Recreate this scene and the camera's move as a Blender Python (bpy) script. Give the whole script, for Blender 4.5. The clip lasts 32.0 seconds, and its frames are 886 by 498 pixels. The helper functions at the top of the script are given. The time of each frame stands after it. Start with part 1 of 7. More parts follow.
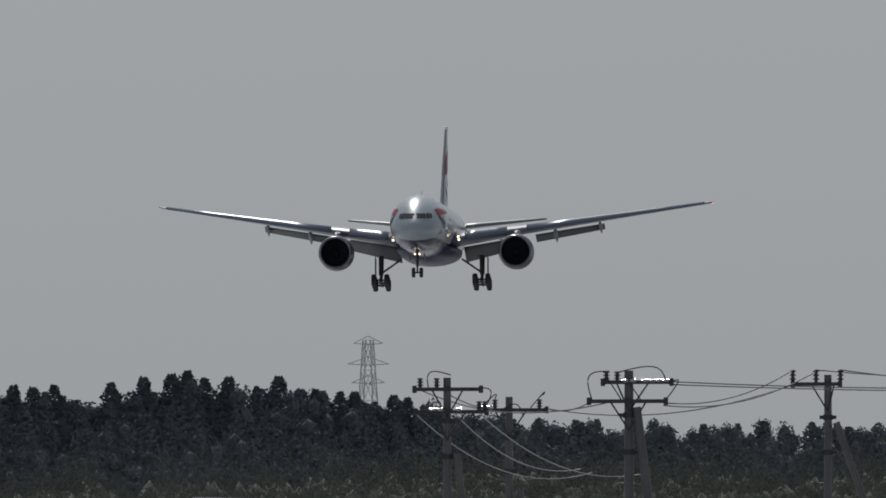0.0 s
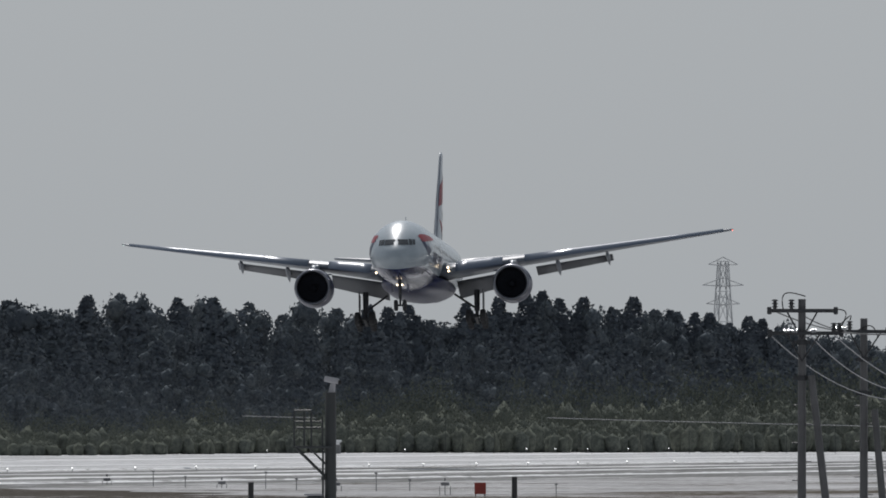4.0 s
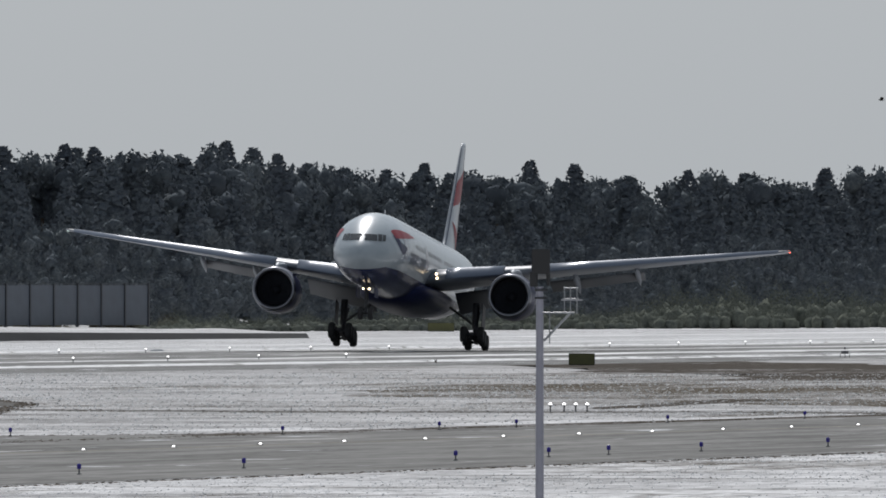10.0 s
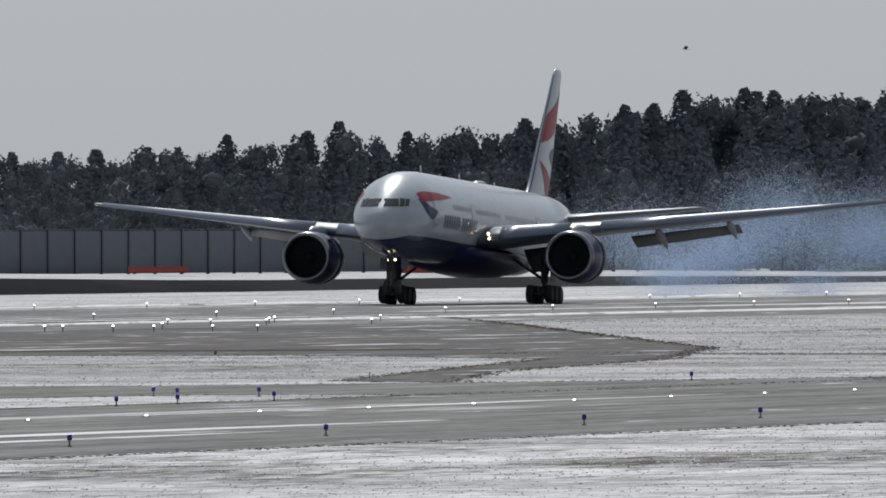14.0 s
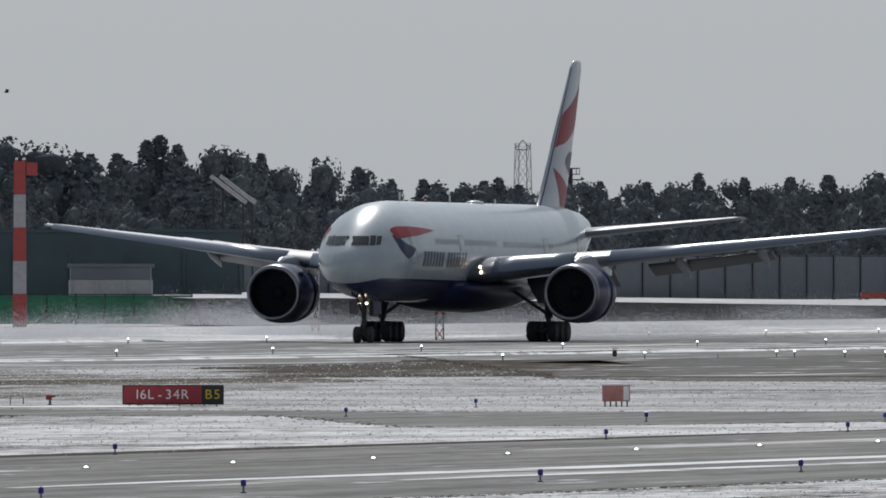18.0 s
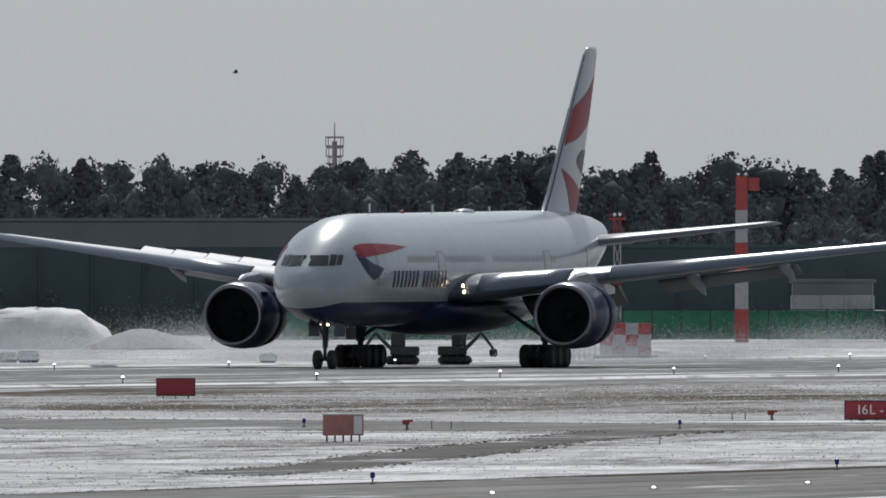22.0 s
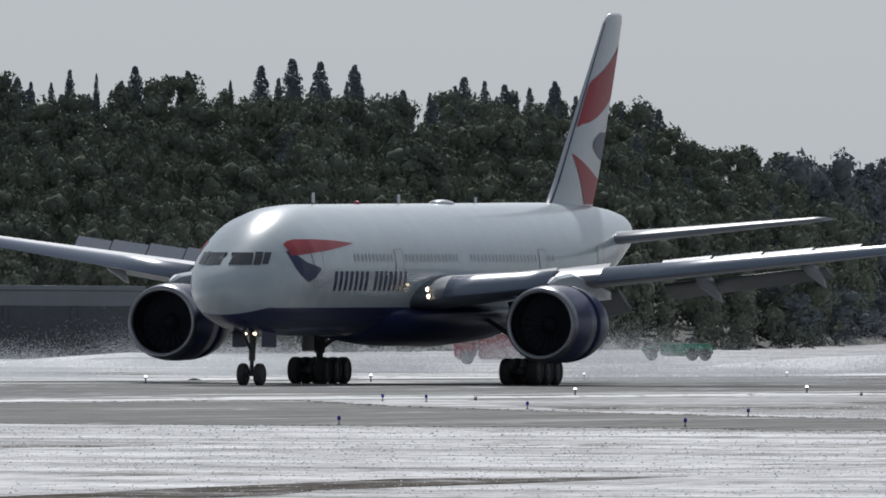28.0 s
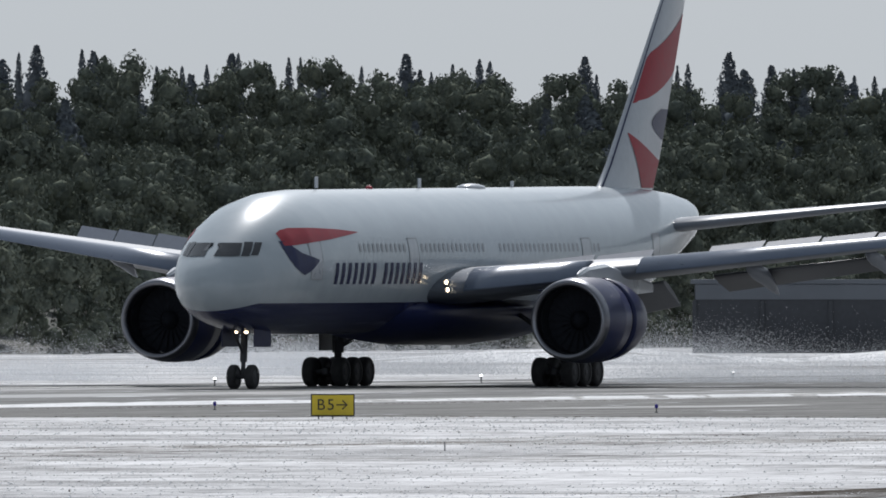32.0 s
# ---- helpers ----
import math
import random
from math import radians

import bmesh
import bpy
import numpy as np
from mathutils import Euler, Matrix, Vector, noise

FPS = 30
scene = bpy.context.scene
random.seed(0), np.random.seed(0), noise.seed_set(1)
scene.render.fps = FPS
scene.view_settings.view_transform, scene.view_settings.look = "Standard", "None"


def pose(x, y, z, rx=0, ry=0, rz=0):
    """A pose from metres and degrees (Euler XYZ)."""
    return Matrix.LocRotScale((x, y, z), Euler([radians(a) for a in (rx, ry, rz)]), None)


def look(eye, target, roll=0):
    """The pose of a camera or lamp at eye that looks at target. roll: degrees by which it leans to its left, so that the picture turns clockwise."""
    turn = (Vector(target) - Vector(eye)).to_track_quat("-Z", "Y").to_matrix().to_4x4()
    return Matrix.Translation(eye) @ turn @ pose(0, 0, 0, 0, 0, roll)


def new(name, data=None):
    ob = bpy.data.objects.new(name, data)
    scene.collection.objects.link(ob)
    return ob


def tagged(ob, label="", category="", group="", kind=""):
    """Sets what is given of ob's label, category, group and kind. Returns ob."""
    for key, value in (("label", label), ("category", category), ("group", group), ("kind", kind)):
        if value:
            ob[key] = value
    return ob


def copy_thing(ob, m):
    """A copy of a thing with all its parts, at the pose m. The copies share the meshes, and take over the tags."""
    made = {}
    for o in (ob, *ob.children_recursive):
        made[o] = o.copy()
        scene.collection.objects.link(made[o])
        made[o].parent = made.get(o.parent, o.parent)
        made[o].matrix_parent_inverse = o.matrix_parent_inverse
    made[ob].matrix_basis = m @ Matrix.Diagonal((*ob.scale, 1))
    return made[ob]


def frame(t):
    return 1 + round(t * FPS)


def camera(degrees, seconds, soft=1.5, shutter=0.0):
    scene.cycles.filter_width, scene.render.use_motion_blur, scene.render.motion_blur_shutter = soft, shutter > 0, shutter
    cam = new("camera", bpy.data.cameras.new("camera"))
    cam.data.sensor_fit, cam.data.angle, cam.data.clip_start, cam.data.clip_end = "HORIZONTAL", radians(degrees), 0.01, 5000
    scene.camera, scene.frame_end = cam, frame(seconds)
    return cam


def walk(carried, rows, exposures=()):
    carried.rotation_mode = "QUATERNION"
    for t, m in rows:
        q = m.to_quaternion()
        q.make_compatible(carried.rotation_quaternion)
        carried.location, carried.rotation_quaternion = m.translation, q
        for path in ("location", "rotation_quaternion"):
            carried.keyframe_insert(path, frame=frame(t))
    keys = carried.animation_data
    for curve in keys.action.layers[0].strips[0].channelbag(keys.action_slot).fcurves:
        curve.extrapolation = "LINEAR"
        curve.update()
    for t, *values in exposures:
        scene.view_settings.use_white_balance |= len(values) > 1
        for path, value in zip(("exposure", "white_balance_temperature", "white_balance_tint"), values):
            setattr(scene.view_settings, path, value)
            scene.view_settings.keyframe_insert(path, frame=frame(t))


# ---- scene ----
# seconds, stops, kelvin, tint
EXPOSURE = [(0, -0.42, 6250, 12), (2.5, -0.36, 6250, 12), (5, -0.1, 6220, 12), (12, 0.0, 6220, 12), (26, 0.02, 6200, 12), (29, 0.2, 6150, 12), (32, 0.24, 6120, 12)]
LENS = 2.1816
EYE = 5.35
cam = camera(LENS, 32.0, soft=1.75)
# seconds, bearing left of the runway's line, tilt up, lean
PAN = [
    (0.0, 8.5319, 0.6015, -0.15), (0.5, 8.6415, 0.584, -0.1), (1.0, 8.783, 0.5869, -0.09), (1.5, 8.9419, 0.5784, -0.08),
    (2.0, 9.0343, 0.5524, -0.03), (2.5, 9.1198, 0.5125, -0.06), (4.5, 9.5279, 0.3641, 0.01), (5.0, 9.6389, 0.3135, -0.08),
    (5.5, 9.7958, 0.267, 0.06), (6.0, 9.9077, 0.2432, -0.01), (6.5, 10.0521, 0.2086, 0.06), (7.0, 10.2273, 0.1705, 0.04),
    (7.5, 10.3823, 0.1714, 0.06), (8.0, 10.542, 0.1329, 0.08), (8.5, 10.7041, 0.1115, 0.07), (9.0, 10.8764, 0.1107, 0.1),
    (9.5, 11.0139, 0.1134, 0.05), (10.0, 11.2234, 0.0924, 0.04), (10.5, 11.3905, 0.1344, 0.03), (11.0, 11.5806, 0.1565, 0.02),
    (11.5, 11.8111, 0.0973, -0.05), (12.0, 12.0727, 0.0208, -0.07), (12.5, 12.3214, -0.036, -0.14), (13.0, 12.5297, -0.0537, -0.25),
    (13.5, 12.7221, -0.0602, -0.29), (15.5, 13.4464, 0.0014, 0.09), (16.0, 13.6885, -0.0125, 0.06), (16.5, 13.9895, 0.0148, -0.05),
    (17.0, 14.2314, 0.0107, -0.0), (17.5, 14.4332, 0.0122, -0.15), (18.0, 14.7017, 0.0224, -0.03), (18.5, 14.9121, 0.0367, -0.03),
    (19.0, 15.1151, 0.0542, -0.03), (19.5, 15.2919, 0.0799, -0.02), (20.0, 15.5352, 0.0675, -0.05), (20.5, 15.7938, 0.0565, -0.05),
    (21.0, 16.0529, 0.0617, -0.11), (21.5, 16.2771, 0.0225, -0.04), (22.0, 16.4792, 0.0607, -0.02), (22.5, 16.6993, 0.0669, -0.01),
    (23.0, 16.8725, 0.0572, 0.02), (23.5, 17.0988, 0.1136, 0.1), (24.0, 17.295, 0.1901, 0.1), (24.5, 17.5513, 0.1764, 0.05),
    (25.0, 17.798, 0.1277, 0.02), (25.5, 18.0613, 0.0928, 0.0), (26.0, 18.3025, 0.0598, 0.08), (26.5, 18.5636, 0.0854, 0.13),
    (28.5, 19.4184, 0.0532, 0.22), (29.0, 19.6403, 0.0526, -0.0), (29.5, 19.8664, 0.0317, -0.0), (30.0, 20.1569, 0.0189, -0.0),
    (30.5, 20.4942, 0.0003, 0.04), (31.0, 20.7214, 0.0037, 0.1), (31.5, 20.9895, 0.0092, 0.02), (32.0, 21.2393, 0.0434, 0.01),
]
walk(cam, [(t, pose(0, 0, EYE, 90 + tilt, 0, bearing) @ pose(0, 0, 0, 0, 0, lean)) for t, bearing, tilt, lean in PAN], EXPOSURE)

# ---- daylight: hazy winter sun ahead and above ----
SUN_BEARING, SUN_HEIGHT = 15.0, 43.0          # degrees left of the runway's line, degrees up
world = bpy.data.worlds.new("sky")
scene.world = world
world.use_nodes = True
sky = world.node_tree.nodes.new("ShaderNodeTexSky")
sky.sky_type, sky.sun_disc = "NISHITA", False
sky.sun_elevation, sky.sun_rotation = radians(SUN_HEIGHT), radians(-SUN_BEARING)
sky.air_density, sky.dust_density, sky.ozone_density = 1.0, 1.6, 3.0
back = world.node_tree.nodes["Background"]
back.inputs["Strength"].default_value = 0.075
# thin high cloud: the clear sky's light, greyed, under a veil that is brighter round the sun
_b, _h = radians(SUN_BEARING), radians(SUN_HEIGHT)
SUN_WAY = Vector((-math.sin(_b) * math.cos(_h), math.cos(_b) * math.cos(_h), math.sin(_h)))
wn, wl = world.node_tree.nodes, world.node_tree.links
grey = wn.new("ShaderNodeHueSaturation")
grey.inputs["Saturation"].default_value = 0.5
wl.new(sky.outputs["Color"], grey.inputs["Color"])
where = wn.new("ShaderNodeTexCoord")
facing = wn.new("ShaderNodeVectorMath")
facing.operation = "DOT_PRODUCT"
facing.inputs[1].default_value = SUN_WAY
wl.new(where.outputs["Generated"], facing.inputs[0])
turned = wn.new("ShaderNodeMapRange")
turned.inputs["From Min"].default_value = -1.0
wl.new(facing.outputs["Value"], turned.inputs["Value"])
# bright round the sun, darkest square to it, raised opposite to fill the woods
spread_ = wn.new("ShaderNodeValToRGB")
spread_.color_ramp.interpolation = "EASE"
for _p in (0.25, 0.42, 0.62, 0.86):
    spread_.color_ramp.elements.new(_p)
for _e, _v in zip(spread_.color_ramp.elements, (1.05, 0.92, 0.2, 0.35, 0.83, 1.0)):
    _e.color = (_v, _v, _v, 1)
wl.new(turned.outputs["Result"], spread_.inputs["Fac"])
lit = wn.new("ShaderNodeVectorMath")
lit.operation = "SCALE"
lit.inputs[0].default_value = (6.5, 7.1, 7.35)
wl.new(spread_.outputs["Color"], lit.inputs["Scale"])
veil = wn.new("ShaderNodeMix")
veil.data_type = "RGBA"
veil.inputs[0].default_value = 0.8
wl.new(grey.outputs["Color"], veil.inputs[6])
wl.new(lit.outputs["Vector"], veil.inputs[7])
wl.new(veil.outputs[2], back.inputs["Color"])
sun = new("sun", bpy.data.lights.new("sun", "SUN"))
sun.data.energy, sun.data.angle, sun.data.color = 2.8, radians(0.8), (1.0, 0.96, 0.9)
sun.matrix_world = look(SUN_WAY * 500, (0, 0, 0))

# ---- materials ----
def nodes_of(name):
    m = bpy.data.materials.new(name)
    m.use_nodes = True
    return m, m.node_tree, m.node_tree.nodes["Principled BSDF"]


def put(nt, socket, value):
    if isinstance(value, bpy.types.NodeSocket):
        nt.links.new(value, socket)
    else:
        socket.default_value = value


def rgba(c):
    return (c[0], c[1], c[2], 1.0)


def place_of(nt, scale=(1, 1, 1), kind="Object"):
    tc = nt.nodes.new("ShaderNodeTexCoord")
    mp = nt.nodes.new("ShaderNodeMapping")
    mp.inputs["Scale"].default_value = scale
    nt.links.new(tc.outputs[kind], mp.inputs["Vector"])
    return mp.outputs["Vector"]


def noise_of(nt, vector, scale, detail=4.0, rough=0.55):
    n = nt.nodes.new("ShaderNodeTexNoise")
    n.inputs["Scale"].default_value, n.inputs["Detail"].default_value, n.inputs["Roughness"].default_value = scale, detail, rough
    nt.links.new(vector, n.inputs["Vector"])
    return n.outputs["Fac"]


def ramp_of(nt, fac, stops):
    r = nt.nodes.new("ShaderNodeValToRGB")
    while len(r.color_ramp.elements) < len(stops):
        r.color_ramp.elements.new(0.5)
    for e, (p, c) in zip(r.color_ramp.elements, stops):
        e.position, e.color = p, rgba(c) if len(c) == 3 else c
    nt.links.new(fac, r.inputs["Fac"])
    return r.outputs["Color"]


def mix_of(nt, fac, a, b, how="MIX"):
    m = nt.nodes.new("ShaderNodeMix")
    m.data_type, m.blend_type = "RGBA", how
    put(nt, m.inputs[0], fac)
    put(nt, m.inputs[6], a if isinstance(a, bpy.types.NodeSocket) else rgba(a))
    put(nt, m.inputs[7], b if isinstance(b, bpy.types.NodeSocket) else rgba(b))
    return m.outputs[2]


def math_of(nt, how, a, b=0.0):
    m = nt.nodes.new("ShaderNodeMath")
    m.operation = how
    put(nt, m.inputs[0], a)
    put(nt, m.inputs[1], b)
    return m.outputs[0]


def bump_of(nt, bsdf, height, strength, distance=0.1):
    b = nt.nodes.new("ShaderNodeBump")
    b.inputs["Strength"].default_value, b.inputs["Distance"].default_value = strength, distance
    nt.links.new(height, b.inputs["Height"])
    nt.links.new(b.outputs["Normal"], bsdf.inputs["Normal"])


def plain(name, color, rough=0.5, metal=0.0, vary=0.12, scale=3.0, spec=0.5, coat=0.0):
    m, nt, b = nodes_of(name)
    n = noise_of(nt, place_of(nt), scale, 5.0)
    dark = tuple(c * (1 - vary) for c in color)
    light = tuple(min(1, c * (1 + vary)) for c in color)
    put(nt, b.inputs["Base Color"], ramp_of(nt, n, [(0.3, dark), (0.7, light)]))
    put(nt, b.inputs["Roughness"], math_of(nt, "ADD", math_of(nt, "MULTIPLY", n, 0.15), max(0.02, rough - 0.07)))
    b.inputs["Metallic"].default_value, b.inputs["Specular IOR Level"].default_value = metal, spec
    b.inputs["Coat Weight"].default_value = coat
    return m


def glow(name, color, strength):
    m, nt, b = nodes_of(name)
    b.inputs["Base Color"].default_value = rgba(color)
    b.inputs["Emission Color"].default_value, b.inputs["Emission Strength"].default_value = rgba(color), strength
    return m


def leaf_mat(name, a, b_, c):
    m, nt, b = nodes_of(name)
    g = nt.nodes.new("ShaderNodeNewGeometry")
    n = noise_of(nt, place_of(nt), 0.05, 3.0)
    fleck = noise_of(nt, place_of(nt), 1.6, 3.0, 0.7)
    f = math_of(nt, "ADD", math_of(nt, "MULTIPLY", g.outputs["Random Per Island"], 0.5), math_of(nt, "MULTIPLY", n, 0.5))
    body = ramp_of(nt, f, [(0.15, a), (0.5, b_), (0.9, c)])
    shade = ramp_of(nt, fleck, [(0.36, (0.7, 0.7, 0.72)), (0.64, (1.25, 1.25, 1.2))])
    put(nt, b.inputs["Base Color"], mix_of(nt, 1.0, body, shade, "MULTIPLY"))
    bump_of(nt, b, fleck, 0.2, 0.3)
    b.inputs["Roughness"].default_value = 1.0
    b.inputs["Specular IOR Level"].default_value = 0.0
    return m


def snow_mat(name, thin, low=(0.30, 0.298, 0.302), high=(0.86, 0.857, 0.865), brown=(0.12, 0.105, 0.085), drift=1.0):
    """Old thin snow over dead grass: wind-drawn streaks, bare brown patches, crusted grain."""
    m, nt, b = nodes_of(name)
    big = noise_of(nt, place_of(nt, (0.03, 0.008, 1)), drift, 4.0, 0.6)
    mid = noise_of(nt, place_of(nt, (0.22, 0.035, 1)), drift, 5.0, 0.7)
    fine = noise_of(nt, place_of(nt, (1.6, 0.22, 1)), drift, 4.0, 0.7)
    grain = noise_of(nt, place_of(nt, (6.0, 0.4, 1)), drift, 3.0, 0.75)
    f = math_of(nt, "ADD", math_of(nt, "MULTIPLY", big, 0.42), math_of(nt, "ADD", math_of(nt, "MULTIPLY", mid, 0.33), math_of(nt, "MULTIPLY", fine, 0.25)))
    cover = ramp_of(nt, f, [(thin - 0.045, (0, 0, 0)), (thin + 0.045, (1, 1, 1))])
    g = math_of(nt, "ADD", math_of(nt, "MULTIPLY", fine, 0.6), math_of(nt, "MULTIPLY", grain, 0.4))
    band = noise_of(nt, place_of(nt, (0.06, 0.05, 1)), drift, 6.0, 0.72)
    snow = ramp_of(nt, math_of(nt, "ADD", math_of(nt, "MULTIPLY", g, 0.55), math_of(nt, "MULTIPLY", band, 0.45)), [(0.42, low), (0.57, high)])
    worn = noise_of(nt, place_of(nt, (0.035, 0.16, 1)), drift * 1.3, 5.0, 0.62)
    bare = ramp_of(nt, worn, [(0.575, (0, 0, 0)), (0.63, (1, 1, 1))])
    cover = mix_of(nt, math_of(nt, "MULTIPLY", bare, 0.55), cover, (0, 0, 0))
    grass = ramp_of(nt, g, [(0.38, tuple(c * 0.5 for c in brown)), (0.62, tuple(c * 1.5 for c in brown))])
    put(nt, b.inputs["Base Color"], mix_of(nt, cover, grass, snow))
    b.inputs["Roughness"].default_value = 0.9
    b.inputs["Specular IOR Level"].default_value = 0.0
    bump_of(nt, b, g, 0.35, 0.08)
    return m


def paved_mat(name, base, wet, shine=0.35, ice=0.585):
    """Asphalt with tyre streaks, thaw water and thin ice drawn out along it."""
    m, nt, b = nodes_of(name)
    big = noise_of(nt, place_of(nt, (0.10, 0.007, 1)), 1.0, 5.0, 0.62)
    mid = noise_of(nt, place_of(nt, (0.5, 0.03, 1)), 1.0, 4.0, 0.6)
    fine = noise_of(nt, place_of(nt, (2.2, 0.3, 1)), 1.0, 3.0, 0.6)
    g = math_of(nt, "ADD", math_of(nt, "MULTIPLY", mid, 0.6), math_of(nt, "MULTIPLY", fine, 0.4))
    col = ramp_of(nt, g, [(0.38, tuple(c * 0.6 for c in base)), (0.62, tuple(c * 1.5 for c in base))])
    damp = ramp_of(nt, big, [(wet, (0, 0, 0)), (wet + 0.05, (1, 1, 1))])
    left = noise_of(nt, place_of(nt, (0.16, 0.03, 1)), 1.7, 5.0, 0.68)
    rime = ramp_of(nt, left, [(ice, (0, 0, 0)), (ice + 0.05, (1, 1, 1))])
    col = mix_of(nt, rime, mix_of(nt, damp, col, tuple(c * 0.7 for c in base)), (0.6, 0.61, 0.63))
    put(nt, b.inputs["Base Color"], col)
    put(nt, b.inputs["Roughness"], ramp_of(nt, damp, [(0, (0.8, 0.8, 0.8)), (1, (shine, shine, shine))]))
    put(nt, b.inputs["Specular IOR Level"], math_of(nt, "ADD", math_of(nt, "MULTIPLY", damp, 0.2), 0.02))
    bump_of(nt, b, fine, 0.5, 0.02)
    return m


SNOW = snow_mat("old_snow", 0.43)
SNOW_FAR = snow_mat("far_snow", 0.41, (0.36, 0.36, 0.365), (0.84, 0.84, 0.845))
SNOW_BANK = snow_mat("ploughed_snow", 0.30, (0.75, 0.75, 0.755), (0.92, 0.92, 0.925))
PATCHY = snow_mat("patchy_snow", 0.5, (0.22, 0.218, 0.22), (0.62, 0.615, 0.62), drift=1.3)
THIN_SNOW = snow_mat("thin_snow", 0.44, (0.24, 0.238, 0.24), (0.68, 0.675, 0.68), drift=1.15)
BARE = snow_mat("bare_grass", 0.555, brown=(0.10, 0.09, 0.08))
ASPHALT = paved_mat("runway_asphalt", (0.19, 0.19, 0.187), 0.57)
TAXI = paved_mat("taxiway_asphalt", (0.19, 0.188, 0.182), 0.6, 0.35, 0.62)
DARK_TAR = paved_mat("dark_asphalt", (0.125, 0.122, 0.116), 0.62)
WHITE_LINE = plain("white_marking", (0.7, 0.7, 0.68), 0.6)
# broadleaf and cedar tones have the blue-grey of distance haze painted in
HAZED_LEAF = leaf_mat("broadleaf_hazed", (0.125, 0.142, 0.165), (0.14, 0.158, 0.176), (0.155, 0.17, 0.18))
HAZED_NEEDLE = leaf_mat("cedar_hazed", (0.12, 0.138, 0.165), (0.135, 0.152, 0.174), (0.148, 0.165, 0.18))
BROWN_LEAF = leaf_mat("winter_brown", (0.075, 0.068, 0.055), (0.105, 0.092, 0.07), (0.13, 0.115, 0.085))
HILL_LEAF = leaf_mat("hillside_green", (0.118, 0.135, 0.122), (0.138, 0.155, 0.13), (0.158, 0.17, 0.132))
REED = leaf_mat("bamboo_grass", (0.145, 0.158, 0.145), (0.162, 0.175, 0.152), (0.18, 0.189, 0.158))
LITTER = plain("leaf_litter", (0.04, 0.042, 0.036), 0.9, vary=0.4, scale=0.3)
BARK = plain("bark", (0.10, 0.075, 0.055), 0.85, vary=0.4, scale=1.0)

# ---- building helpers ----
def mesh_of(name, verts, faces, smooth=False):
    me = bpy.data.meshes.new(name)
    me.from_pydata([tuple(v) for v in verts], [], [tuple(f) for f in faces])
    if smooth:
        me.polygons.foreach_set("use_smooth", [True] * len(me.polygons))
    me.update()
    return me


def solid(name, verts, faces, material, parent=None, label="", smooth=False, kind=""):
    """One mesh object from corners and faces, under a thing or on its own."""
    me = mesh_of(name, verts, faces, smooth)
    me.materials.append(material)
    ob = new(name, me)
    ob.parent = parent
    return tagged(ob, label=label, kind=kind)


def part(name, bm, material, parent, label="", smooth=False):
    me = bpy.data.meshes.new(name)
    bm.normal_update()
    bm.to_mesh(me)
    bm.free()
    if smooth:
        me.polygons.foreach_set("use_smooth", [True] * len(me.polygons))
    me.materials.append(material)
    ob = new(name, me)
    ob.parent = parent
    return tagged(ob, label=label)


def empty(name, m, label, category, group=""):
    ob = new(name)
    ob.matrix_world = m
    return tagged(ob, label=label, category=category, group=group)


def box(bm, c, size, turn=0.0, bevel=0.0):
    """A box of that size about c, turned about z, with softened edges."""
    r = bmesh.ops.create_cube(bm, size=1.0)
    bmesh.ops.scale(bm, vec=size, verts=r["verts"])
    if bevel:
        edges = list({e for v in r["verts"] for e in v.link_edges})
        got = bmesh.ops.bevel(bm, geom=edges, offset=bevel, segments=1, affect="EDGES")
        vs = list({v for f in got["faces"] for v in f.verts} | {v for v in r["verts"] if v.is_valid})
    else:
        vs = r["verts"]
    bmesh.ops.transform(bm, matrix=pose(*c, 0, 0, turn), verts=vs)


def rod(bm, a, b, r0, r1=None, n=10):
    """A round bar from a to b."""
    a, b = Vector(a), Vector(b)
    way = b - a
    q = way.to_track_quat("Z", "Y").to_matrix().to_4x4()
    bmesh.ops.create_cone(bm, cap_ends=True, segments=n, radius1=r0, radius2=r0 if r1 is None else r1, depth=way.length,
                          matrix=Matrix.Translation((a + b) / 2) @ q)


def ball(bm, c, r, sub=2, stretch=(1, 1, 1)):
    bmesh.ops.create_icosphere(bm, subdivisions=sub, radius=r, matrix=Matrix.Translation(c) @ Matrix.Diagonal((*stretch, 1)))


def at(bearing, distance, z=0.0):
    """A place by its bearing left of the runway's line and its distance from the camera's post."""
    b = radians(bearing)
    return Vector((-distance * math.sin(b), distance * math.cos(b), z))


# ---- airfield ground: the runway lies along y, its middle at x = -376 ----
MID = -376.0


def sheet(name, corners, z, material, label="", nx=1, ny=1):
    (x0, y0), (x1, y1), (x2, y2), (x3, y3) = corners
    vs, fs = [], []
    for j in range(ny + 1):
        for i in range(nx + 1):
            u, v = i / nx, j / ny
            vs.append(((x0 * (1 - u) + x1 * u) * (1 - v) + (x3 * (1 - u) + x2 * u) * v, (y0 * (1 - u) + y1 * u) * (1 - v) + (y3 * (1 - u) + y2 * u) * v, z))
    for j in range(ny):
        for i in range(nx):
            a = j * (nx + 1) + i
            fs.append((a, a + 1, a + nx + 2, a + nx + 1))
    return solid(name, vs, fs, material, label=label, kind="structure")


def strip(name, x0, x1, y0, y1, z, material, label=""):
    return sheet(name, [(x0, y0), (x1, y0), (x1, y1), (x0, y1)], z, material, label)


PAVED = [[(-169.5, 200), (-133, 200), (-133, 2600), (-169.5, 2600)], [(-396, 300), (-331, 300), (-331, 1000), (-303, 1210), (-303, 2700), (-331, 2700), (-331, 3150), (-396, 3150)]]


